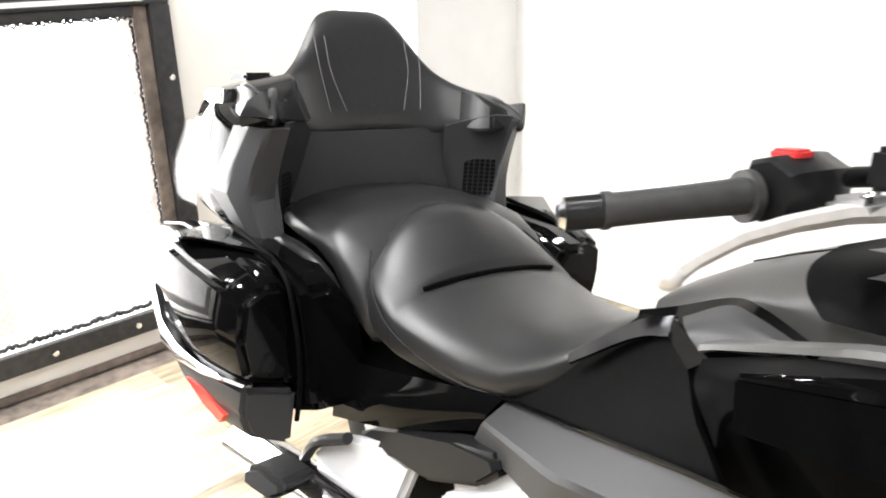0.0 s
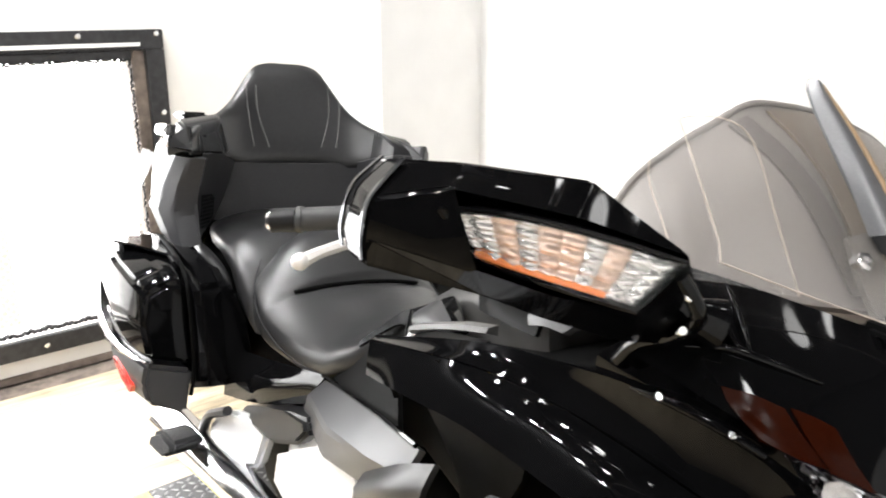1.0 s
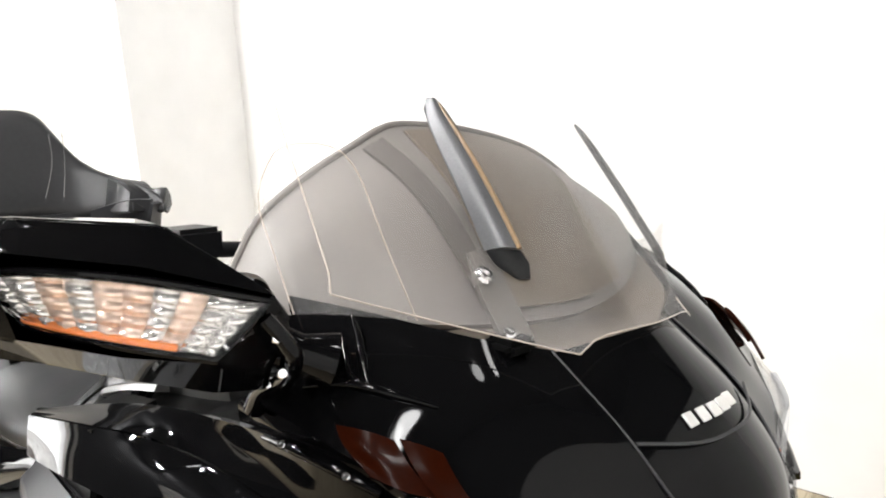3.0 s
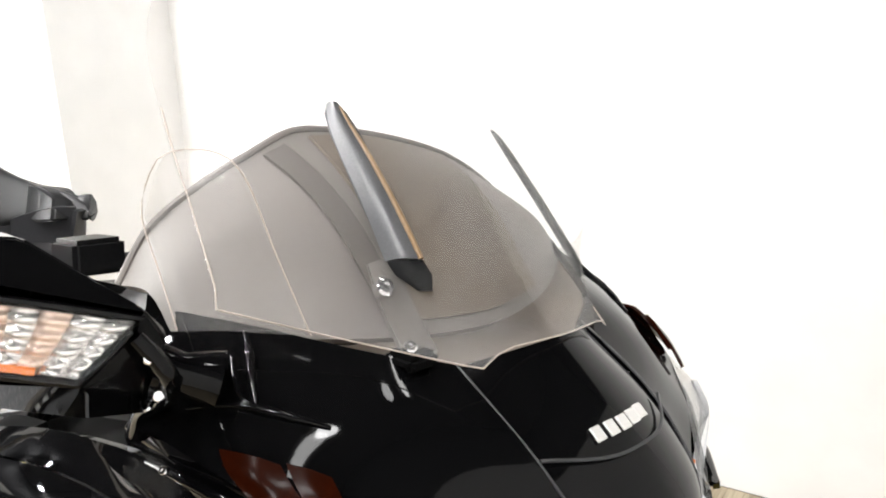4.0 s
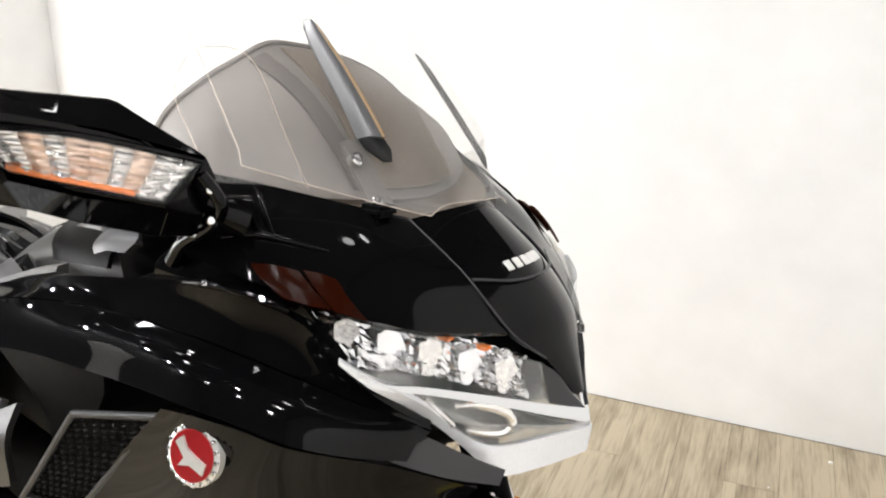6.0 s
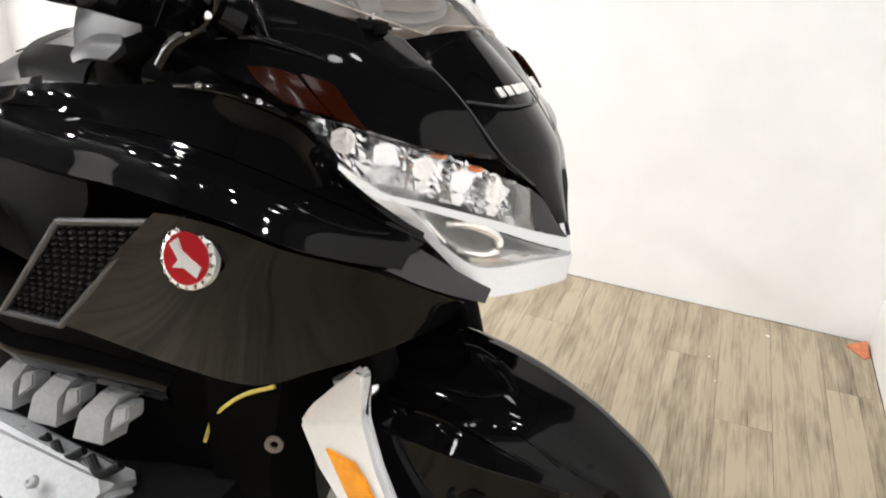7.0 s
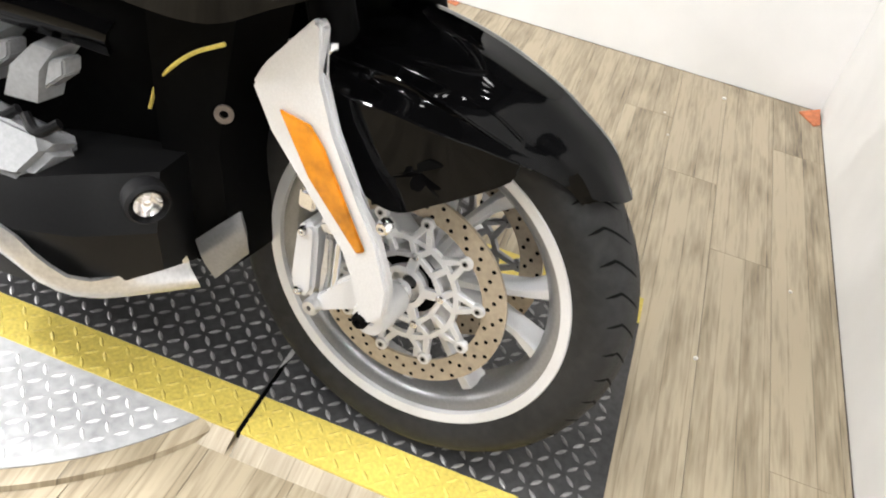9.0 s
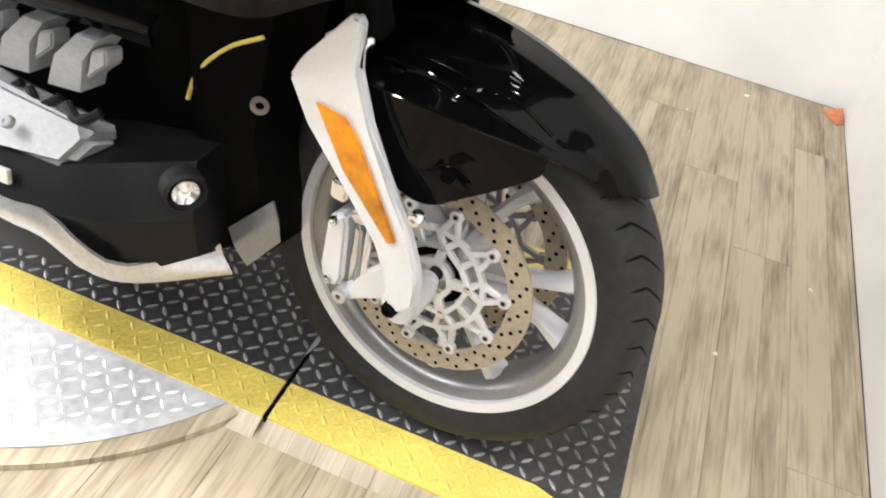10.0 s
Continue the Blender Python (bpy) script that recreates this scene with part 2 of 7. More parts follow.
def wood_material():
    """Greyed vinyl oak: streaks along y, knots, tone by plank."""
    m = bpy.data.materials.new("vinyl_oak")
    m.use_nodes = True
    n, l = m.node_tree.nodes, m.node_tree.links
    p = n["Principled BSDF"]
    geo = n.new("ShaderNodeNewGeometry")
    info = n.new("ShaderNodeObjectInfo")
    shift = n.new("ShaderNodeVectorMath")
    shift.operation = "MULTIPLY_ADD"
    shift.inputs[1].default_value = (1, 1, 1)
    rnd = n.new("ShaderNodeVectorMath")
    rnd.operation = "SCALE"
    rnd.inputs[0].default_value = (7.3, 13.1, 3.7)
    l.new(info.outputs["Random"], rnd.inputs["Scale"])
    l.new(geo.outputs["Position"], shift.inputs[0])
    l.new(rnd.outputs[0], shift.inputs[2])
    maps = []
    for scale, detail in (((34, 4.5, 1), 7), ((130, 9.0, 1), 6), ((13, 3.6, 1), 6)):
        mp = n.new("ShaderNodeMapping")
        mp.inputs["Scale"].default_value = scale
        tx = n.new("ShaderNodeTexNoise")
        tx.inputs["Scale"].default_value = 1
        tx.inputs["Detail"].default_value = detail
        tx.inputs["Distortion"].default_value = 0.35
        l.new(shift.outputs[0], mp.inputs[0])
        l.new(mp.outputs[0], tx.inputs["Vector"])
        maps.append(tx)
    ramp = n.new("ShaderNodeValToRGB")
    e = ramp.color_ramp.elements
    e[0].position, e[0].color = 0.25, (0.085, 0.068, 0.046, 1)
    e[1].position, e[1].color = 0.62, (0.447, 0.377, 0.268, 1)
    mid = e.new(0.43)
    mid.color = (0.281, 0.229, 0.153, 1)
    mix = n.new("ShaderNodeMath")
    mix.operation = "MULTIPLY_ADD"
    mix.inputs[1].default_value = 0.46
    l.new(maps[1].outputs["Fac"], mix.inputs[0])
    s = n.new("ShaderNodeMath")
    s.operation = "MULTIPLY"
    s.inputs[1].default_value = 0.40
    l.new(maps[0].outputs["Fac"], s.inputs[0])
    l.new(s.outputs[0], mix.inputs[2])
    add = n.new("ShaderNodeMath")
    add.operation = "MULTIPLY_ADD"
    add.inputs[1].default_value = 0.34
    l.new(maps[2].outputs["Fac"], add.inputs[0])
    l.new(mix.outputs[0], add.inputs[2])
    tone = n.new("ShaderNodeMapRange")
    tone.inputs[3].default_value, tone.inputs[4].default_value = -0.19, -0.10
    l.new(info.outputs["Random"], tone.inputs[0])
    fin = n.new("ShaderNodeMath")
    cut = n.new("ShaderNodeSeparateXYZ")              # each board is printed as narrow strips
    l.new(geo.outputs["Position"], cut.inputs[0])
    strip = n.new("ShaderNodeMath")
    strip.operation = "SNAP"
    strip.inputs[1].default_value = 0.0507
    l.new(cut.outputs[0], strip.inputs[0])
    lot = n.new("ShaderNodeMath")
    lot.operation = "ADD"
    l.new(strip.outputs[0], lot.inputs[0])
    l.new(info.outputs["Random"], lot.inputs[1])
    white = n.new("ShaderNodeTexWhiteNoise")
    white.noise_dimensions = "1D"
    l.new(lot.outputs[0], white.inputs["W"])
    shade = n.new("ShaderNodeMath")
    shade.operation = "MULTIPLY_ADD"
    shade.inputs[1].default_value = 0.15
    l.new(white.outputs["Value"], shade.inputs[0])
    l.new(add.outputs[0], shade.inputs[2])
    seam = n.new("ShaderNodeMath")                     # thin dark line between the strips
    seam.operation = "PINGPONG"
    seam.inputs[1].default_value = 0.02535
    l.new(cut.outputs[0], seam.inputs[0])
    dark = n.new("ShaderNodeMapRange")
    dark.inputs[1].default_value, dark.inputs[2].default_value = 0.0004, 0.0016
    dark.inputs[3].default_value, dark.inputs[4].default_value = -0.13, 0.0
    l.new(seam.outputs[0], dark.inputs[0])
    line = n.new("ShaderNodeMath")
    l.new(shade.outputs[0], line.inputs[0])
    l.new(dark.outputs[0], line.inputs[1])
    l.new(line.outputs[0], fin.inputs[0])
    l.new(tone.outputs[0], fin.inputs[1])
    l.new(fin.outputs[0], ramp.inputs[0])
    l.new(ramp.outputs[0], p.inputs["Base Color"])
    p.inputs["Roughness"].default_value = 0.42
    k = n.new("ShaderNodeBump")
    k.inputs["Strength"].default_value = 0.12
    k.inputs["Distance"].default_value = 0.002
    l.new(maps[1].outputs["Fac"], k.inputs["Height"])
    l.new(k.outputs[0], p.inputs["Normal"])
    return m


WOOD = wood_material()


def glow_material(name, colour, strength):
    m = bpy.data.materials.new(name)
    m.use_nodes = True
    n, l = m.node_tree.nodes, m.node_tree.links
    n.remove(n["Principled BSDF"])
    e = n.new("ShaderNodeEmission")
    e.inputs[0].default_value, e.inputs[1].default_value = (*colour, 1), strength
    l.new(e.outputs[0], n["Material Output"].inputs[0])
    return m


DAYLIGHT = glow_material("daylight", (1.0, 1.0, 1.0), 15.0)
DRL = glow_material("running_light", (1.0, 0.98, 0.95), 0.9)

# ---- mesh tools ----
def finish(bm, name, mat, parent=None, label="", smooth=40.0):
    bmesh.ops.recalc_face_normals(bm, faces=bm.faces)
    me = bpy.data.meshes.new(name)
    bm.to_mesh(me)
    bm.free()
    me.materials.append(mat)
    if smooth:
        me.shade_smooth()
        me.set_sharp_from_angle(angle=radians(smooth))
    ob = new(name, me)
    if parent:
        ob.parent = parent
    if label:
        ob["label"] = label
    return ob


def part(name, bm, mat, parent, label="", smooth=40.0):
    return finish(bm, name, mat, parent, label, smooth)


def spline(pts, n):
    """n points along a Catmull-Rom curve through pts, evenly by length of chord."""
    p = np.array(pts, float)
    if len(p) == 2:
        return p[0] + (p[1] - p[0]) * np.linspace(0, 1, n)[:, None]
    d = np.r_[0, np.cumsum(np.linalg.norm(np.diff(p, axis=0), axis=1))]
    out = []
    q = np.vstack([2 * p[0] - p[1], p, 2 * p[-1] - p[-2]])
    for s in np.linspace(0, d[-1], n):
        i = min(max(int(np.searchsorted(d, s, "right")) - 1, 0), len(p) - 2)
        u = (s - d[i]) / max(d[i + 1] - d[i], 1e-9)
        a, b, c, e = q[i], q[i + 1], q[i + 2], q[i + 3]
        out.append(0.5 * (2 * b + (c - a) * u + (2 * a - 5 * b + 4 * c - e) * u * u + (3 * b - a - 3 * c + e) * u ** 3))
    return np.array(out)


def line(pts, n):
    """n points along straight pieces."""
    p = np.array(pts, float)
    d = np.r_[0, np.cumsum(np.linalg.norm(np.diff(p, axis=0), axis=1))]
    s = np.linspace(0, d[-1], n)
    return np.stack([np.interp(s, d, p[:, k]) for k in range(3)], 1)


SKEW = 0.11          # the front end stands a little turned on the frame


def shell(rows, n=18, m=10, thick=0.008, inward=(0, 1, 0), straight=False, flip=False, fold=False):
    """A bent panel with thickness through rows of points: a grid n by m, closed along its rim."""
    f = line if straight else spline
    g = np.array([f(r, n) for r in rows])
    if len(rows) < 3 or straight or fold:
        cols = [line(g[:, k], m) for k in range(n)]
    else:
        cols = [spline(g[:, k], m) for k in range(n)]
    g = np.array(cols).transpose(1, 0, 2)
    if flip:
        g = g * np.array([1, -1, 1])
        g[:, :, 0] -= SKEW * np.abs(g[:, :, 1]) * np.clip((g[:, :, 0] + 0.65) / 0.25, 0, 1)
        inward = (inward[0], -inward[1], inward[2])
    du, dv = np.gradient(g, axis=1), np.gradient(g, axis=0)
    nrm = np.cross(du, dv)
    nrm /= np.linalg.norm(nrm, axis=2, keepdims=True) + 1e-9
    s = np.sign((nrm * np.array(inward)).sum(2, keepdims=True))
    s[s == 0] = 1
    inner = g + nrm * s * thick
    bm = bmesh.new()
    a = [[bm.verts.new(v) for v in r] for r in g]
    b = [[bm.verts.new(v) for v in r] for r in inner]
    for j in range(m - 1):
        for i in range(n - 1):
            bm.faces.new((a[j][i], a[j][i + 1], a[j + 1][i + 1], a[j + 1][i]))
            bm.faces.new((b[j][i], b[j + 1][i], b[j + 1][i + 1], b[j][i + 1]))
    rim = [(0, i) for i in range(n)] + [(j, n - 1) for j in range(1, m)] + [(m - 1, i) for i in range(n - 2, -1, -1)] + [(j, 0) for j in range(m - 2, 0, -1)]
    for (j, i), (j2, i2) in zip(rim, rim[1:] + rim[:1]):
        bm.faces.new((a[j][i], b[j][i], b[j2][i2], a[j2][i2]))
    return bm


def panel(name, rows, mat, parent, label="", both=False, sharp=40.0, far=1.0, **kw):
    """A panel and, with both, its twin on the left side, whose width is scaled by far."""
    ob = part(name, shell(rows, **kw), mat, parent, label, sharp)
    if both:
        part(name, shell([[(x, y * far, z) for x, y, z in r] for r in rows], flip=True, **kw), mat, parent, label, sharp)
    return ob


def loft_bm(rings, cap=True):
    bm = bmesh.new()
    v = [[bm.verts.new(p) for p in r] for r in rings]
    k = len(rings[0])
    for a, b in zip(v, v[1:]):
        for i in range(k):
            bm.faces.new((a[i], a[(i + 1) % k], b[(i + 1) % k], b[i]))
    if cap:
        bm.faces.new(v[0][::-1])
        bm.faces.new(v[-1])
    return bm


def tube_bm(pts, r, seg=10, n=0):
    p = np.array(pts, float) if not n else spline(pts, n)
    r = np.interp(np.linspace(0, 1, len(p)), np.linspace(0, 1, len(np.atleast_1d(r))), np.atleast_1d(r)) if np.ndim(r) else np.full(len(p), r)
    rings = []
    up = Vector((0.13, 0.2, 0.97))
    for i in range(len(p)):
        d = Vector(p[min(i + 1, len(p) - 1)] - p[max(i - 1, 0)]).normalized()
        s = d.cross(up).normalized()
        t = s.cross(d)
        rings.append([Vector(p[i]) + (s * math.cos(a) + t * math.sin(a)) * r[i] for a in (2 * math.pi * k / seg for k in range(seg))])
    return loft_bm(rings)


def tube(name, pts, r, mat, parent, label="", seg=10, n=0):
    return part(name, tube_bm(pts, r, seg, n), mat, parent, label)


def slab_bm(outline, depth, bevel=0.0, seg=2):
    """A flat outline of 3D points thickened along depth (a vector)."""
    bm = bmesh.new()
    a = [bm.verts.new(p) for p in outline]
    b = [bm.verts.new(Vector(p) + Vector(depth)) for p in outline]
    k = len(a)
    bm.faces.new(a)
    bm.faces.new(b[::-1])
    for i in range(k):
        bm.faces.new((a[i], b[i], b[(i + 1) % k], a[(i + 1) % k]))
    if bevel:
        bmesh.ops.bevel(bm, geom=list(bm.edges), offset=bevel, segments=seg, affect="EDGES", clamp_overlap=True)
    return bm


def slab(name, outline, depth, mat, parent, label="", bevel=0.0):
    return part(name, slab_bm(outline, depth, bevel), mat, parent, label)


def box_bm(lo, hi, bevel=0.0, seg=2):
    x0, y0, z0 = lo
    x1, y1, z1 = hi
    return slab_bm([(x0, y0, z0), (x1, y0, z0), (x1, y1, z0), (x0, y1, z0)], (0, 0, z1 - z0), bevel, seg)


def turned_bm(profile, centre, seg=48, axis="y", closed=True):
    """Turns a profile of (radius, along) round the axis through centre."""
    bm = bmesh.new()
    rings = []
    c = Vector(centre)
    for k in range(seg):
        a = 2 * math.pi * k / seg
        ring = []
        for r, w in profile:
            if axis == "y":
                v = Vector((r * math.cos(a), w, r * math.sin(a)))
            elif axis == "x":
                v = Vector((w, r * math.cos(a), r * math.sin(a)))
            else:
                v = Vector((r * math.cos(a), r * math.sin(a), w))
            ring.append(bm.verts.new(c + v))
        rings.append(ring)
    m = len(profile)
    for k in range(seg):
        a, b = rings[k], rings[(k + 1) % seg]
        for i in range(m if closed else m - 1):
            bm.faces.new((a[i], b[i], b[(i + 1) % m], a[(i + 1) % m]))
    return bm


def ring_yz(x, y0, y1, z0, z1, k=24, sharp=3.0):
    """A rounded rectangle across the bike at x."""
    cy, cz, hy, hz = (y0 + y1) / 2, (z0 + z1) / 2, abs(y1 - y0) / 2, (z1 - z0) / 2
    out = []
    for i in range(k):
        a = 2 * math.pi * i / k
        c, s = math.cos(a), math.sin(a)
        out.append((x, cy + hy * math.copysign(abs(c) ** (2 / sharp), c), cz + hz * math.copysign(abs(s) ** (2 / sharp), s)))
    return out


def bolt_bm(p, axis, r, h, seg=8):
    d = Vector(axis).normalized()
    p = Vector(p)
    s = d.orthogonal().normalized()
    t = d.cross(s)
    rings = []
    for rr, hh in ((r, -h), (r, h * 0.6), (r * 0.75, h), (r * 0.4, h), (r * 0.35, h * 0.6)):
        rings.append([p + d * hh + (s * math.cos(2 * math.pi * k / seg) + t * math.sin(2 * math.pi * k / seg)) * rr for k in range(seg)])
    return loft_bm(rings)


def bolt(p, axis, r, h, mat, parent, name="bolt"):
    return part(name, bolt_bm(p, axis, r, h), mat, parent)

# ---- the room ----
def structure(ob, label, category):
    return tagged(ob, label, category, kind="structure")


floor = structure(finish(box_bm((REAR_X - 0.2, NEAR_Y - 0.2, FLOOR_Z - 0.14), (FRONT_X + 0.2, BACK_Y + 0.2, FLOOR_Z - 0.006)), "floor", RUST),
                  "greyed oak vinyl plank floor with dark joints", "floor")
structure(finish(box_bm((REAR_X - 0.4, NEAR_Y - 0.2, CEIL_Z), (FRONT_X + 0.2, BACK_Y + 0.2, CEIL_Z + 0.12)), "ceiling", CEIL), "dark brown painted ceiling over the display", "ceiling")
structure(finish(box_bm((REAR_X - 0.15, BACK_Y, FLOOR_Z), (FRONT_X + 0.15, BACK_Y + 0.15, BOOTH_Z)), "wall_back", WALL), "smooth white plastered wall behind the motorcycle", "wall")
structure(finish(box_bm((FRONT_X, NEAR_Y, FLOOR_Z), (FRONT_X + 0.15, BACK_Y - 0.002, BOOTH_Z)), "wall_front", WALL), "smooth white wall ahead of the front wheel", "wall")
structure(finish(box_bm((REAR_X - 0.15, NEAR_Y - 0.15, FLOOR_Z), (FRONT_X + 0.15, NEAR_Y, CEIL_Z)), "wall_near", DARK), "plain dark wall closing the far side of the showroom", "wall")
structure(finish(box_bm((REAR_X - 0.02, 1.222, FLOOR_Z), (-2.64, BACK_Y + 0.02, BOOTH_Z - 0.002)), "wall_pier", WALL), "white boxed-out pier in the corner of the room", "wall")

GY0, GY1, GZ0, GZ1 = -1.25, 0.432, 0.148, 1.196
# white panels stop near two metres; unseen dark walls above keep reflections dark
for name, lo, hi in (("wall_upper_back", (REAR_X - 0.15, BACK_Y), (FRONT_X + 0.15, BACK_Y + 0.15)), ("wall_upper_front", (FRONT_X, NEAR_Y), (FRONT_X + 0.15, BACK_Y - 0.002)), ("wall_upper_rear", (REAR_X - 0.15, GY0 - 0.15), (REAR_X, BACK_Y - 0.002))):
    structure(finish(box_bm((*lo, BOOTH_Z + 0.002), (*hi, CEIL_Z)), name, DARK), "unseen dark wall added above the white panel to darken reflections", "wall")

# wall with the gate: opening y -1.25..0.43, z 0.15..1.20
bm = bmesh.new()
for lo, hi in (((GY0 - 0.15, FLOOR_Z), (GY0, BOOTH_Z)), ((GY1, FLOOR_Z), (BACK_Y - 0.002, BOOTH_Z)), ((GY0, FLOOR_Z), (GY1, GZ0)), ((GY0, GZ1), (GY1, BOOTH_Z))):
    piece = box_bm((REAR_X - 0.15, lo[0], lo[1]), (REAR_X, hi[0], hi[1]))
    me = bpy.data.meshes.new("tmp")
    piece.to_mesh(me)
    piece.free()
    bm.from_mesh(me)
    bpy.data.meshes.remove(me)
structure(finish(bm, "wall_rear", WARM, smooth=0), "cream wall with a wide barred daylight opening", "wall")
# unseen wall, dark so that the glossy fairing doesn't mirror white here
structure(finish(box_bm((REAR_X - 0.15, NEAR_Y, FLOOR_Z), (REAR_X, GY0 - 0.152, CEIL_Z)), "wall_side", DARK), "unseen plain wall beside the barred opening, added dark for the reflections", "wall")
# brown strip stands in for the shadow line at the wall's foot
structure(finish(box_bm((REAR_X, NEAR_Y + 0.01, FLOOR_Z), (REAR_X + 0.012, 1.215, FLOOR_Z + 0.03), 0.003), "baseboard", RUST), "thin brown strip in place of the shadow line under the cream wall", "baseboard")

gate = structure(new("window_1"), "black iron framed opening covered with white wire mesh", "window")
gate.location = (REAR_X, 0, 0)
W_ = 0.072
for y0, y1, z0, z1 in ((GY0 - W_, GY1 + W_, GZ1, GZ1 + W_), (GY0 - W_, GY1 + W_, GZ0 - W_, GZ0), (GY1, GY1 + W_, GZ0 + 0.001, GZ1 - 0.001), (GY0 - W_, GY0, GZ0 + 0.001, GZ1 - 0.001)):
    part("window_frame", box_bm((0.001, y0, z0), (0.03, y1, z1), 0.003), IRON, gate)
part("window_reveal", box_bm((-0.13, GY1 - 0.05, GZ0 + 0.002), (0.012, GY1 - 0.001, GZ1 - 0.002), 0.004), RUST, gate, "rusted brown inner edge")
part("window_sill", box_bm((-0.10, GY0 + 0.002, GZ1 - 0.035), (0.02, GY1 - 0.052, GZ1 - 0.002), 0.004), IRON, gate)
part("light_strip", box_bm((-0.03, GY0 + 0.01, GZ1 + 0.012), (0.034, GY1 - 0.02, GZ1 + 0.026)), WALL, gate, "thin white strip set in the top rail")
for y in np.arange(GY1 - 0.242, GY0, -0.286):
    bolt((0.031, y, GZ1 + W_ * 0.75), (1, 0, 0), 0.011, 0.006, CHROME, gate)
    bolt((0.031, y + 0.03, GZ0 - W_ * 0.5), (1, 0, 0), 0.011, 0.006, CHROME, gate)
for z in (1.254, 0.955, 0.685, 0.41, 0.11):
    bolt((0.031, GY1 + W_ * 0.62, z), (1, 0, 0), 0.011, 0.006, CHROME, gate)
bm = bmesh.new()
for k, y in enumerate(np.arange(GY0, GY1 - 0.055, 0.021)):          # braided edge of the mesh, lying on the lower rail
    s = 0.006 * math.sin(k * 1.9) + 0.003 * math.sin(k * 0.7)
    piece = tube_bm([(-0.005, y, GZ0 + 0.012), (0.004, y + 0.008, GZ0 + 0.026 + s), (-0.004, y + 0.019, GZ0 + 0.013)], 0.008, 6, 4)
    me = bpy.data.meshes.new("tmp")
    piece.to_mesh(me)
    piece.free()
    bm.from_mesh(me)
    bpy.data.meshes.remove(me)
for k, z in enumerate(np.arange(GZ0 + 0.03, GZ1 - 0.05, 0.021)):     # and up the side and along the top
    piece = tube_bm([(-0.004, GY1 - 0.052, z), (0.003, GY1 - 0.060 - 0.004 * math.sin(k * 1.7), z + 0.009), (-0.004, GY1 - 0.052, z + 0.019)], 0.0045, 6, 4)
    me = bpy.data.meshes.new("tmp")
    piece.to_mesh(me)
    piece.free()
    bm.from_mesh(me)
    bpy.data.meshes.remove(me)
for k, y in enumerate(np.arange(GY0, GY1 - 0.06, 0.021)):
    piece = tube_bm([(-0.004, y, GZ1 - 0.036), (0.003, y + 0.009, GZ1 - 0.044 - 0.004 * math.sin(k * 1.7)), (-0.004, y + 0.019, GZ1 - 0.036)], 0.0045, 6, 4)
    me = bpy.data.meshes.new("tmp")
    piece.to_mesh(me)
    piece.free()
    bm.from_mesh(me)
    bpy.data.meshes.remove(me)
part("mesh_edging", bm, IRON, gate, "ragged dark edging of the wire mesh")
verts, faces = [], []
cell, wire = 0.032, 0.0012
hgt, wid = GZ1 - GZ0, GY1 - 0.05 - GY0


def wire_piece(a, b):
    a, b = np.array(a), np.array(b)
    d = (b - a) / np.linalg.norm(b - a)
    s = np.array([-d[1], d[0]]) * wire
    i = len(verts)
    for x in (-0.062, -0.058):
        for p in (a - s, a + s, b + s, b - s):
            verts.append((x, p[0], p[1]))
    faces.extend([(i, i + 1, i + 2, i + 3), (i + 7, i + 6, i + 5, i + 4), (i, i + 4, i + 5, i + 1), (i + 2, i + 6, i + 7, i + 3)])


for off in np.arange(-hgt, wid, cell):
    for sgn in (1, -1):
        u0, u1 = max(off, 0), min(off + hgt, wid)
        if u1 - u0 > 0.01:
            z0, z1 = u0 - off, u1 - off
            if sgn < 0:
                z0, z1 = hgt - z0, hgt - z1
            wire_piece((GY0 + u0, GZ0 + z0), (GY0 + u1, GZ0 + z1))
me = bpy.data.meshes.new("wire_mesh")
me.from_pydata(verts, [], faces)
me.materials.append(MESHW)
net = new("wire_mesh", me)
net.parent = gate
tagged(net, "white diamond wire mesh", kind="stuff")

structure(finish(box_bm((REAR_X - 1.6, -3.4, -0.5), (REAR_X - 1.55, 2.6, 2.8)), "backdrop", DAYLIGHT), "blown-out daylight beyond the mesh", "backdrop")
post = tagged(finish(box_bm((REAR_X - 0.42, -0.16, 0.0), (REAR_X - 0.36, -0.07, 1.9), 0.006), "post", POST), "pale orange painted post standing outside the mesh", "post")
rail = tagged(finish(box_bm((REAR_X - 0.62, -2.4, 0.0), (REAR_X - 0.56, 1.1, 0.42), 0.01), "kerb_block", WALL), "low pale block wall outside the mesh", "low wall")

# floor planks, laid along y
PLANK_W, PLANK_L, PLANK_T = 0.152, 1.22, 0.006
shared = {}
k = 0
for i in range(29):
    x1 = FRONT_X - 0.003 - i * PLANK_W
    x0 = x1 - PLANK_W + 0.0009
    if x0 < REAR_X:
        break
    y = BACK_Y - 0.004
    first = 0.35 + 0.3 * ((i * 5) % 3)
    while y > NEAR_Y + 0.05:
        length = first if y > BACK_Y - 0.01 else PLANK_L
        y0 = max(y - length, NEAR_Y + 0.003)
        key = (round(y - y0, 3),)
        if key not in shared:
            b = box_bm((0, 0, 0), (PLANK_W - 0.0009, y - y0 - 0.0009, PLANK_T), 0.0004, 1)
            me = bpy.data.meshes.new("floor_plank")
            bmesh.ops.recalc_face_normals(b, faces=b.faces)
            b.to_mesh(me)
            b.free()
            me.materials.append(WOOD)
            shared[key] = me
        ob = new("floor_plank", shared[key])
        ob.parent = floor
        ob.location = (x0, y0, FLOOR_Z - PLANK_T)
        y = y0

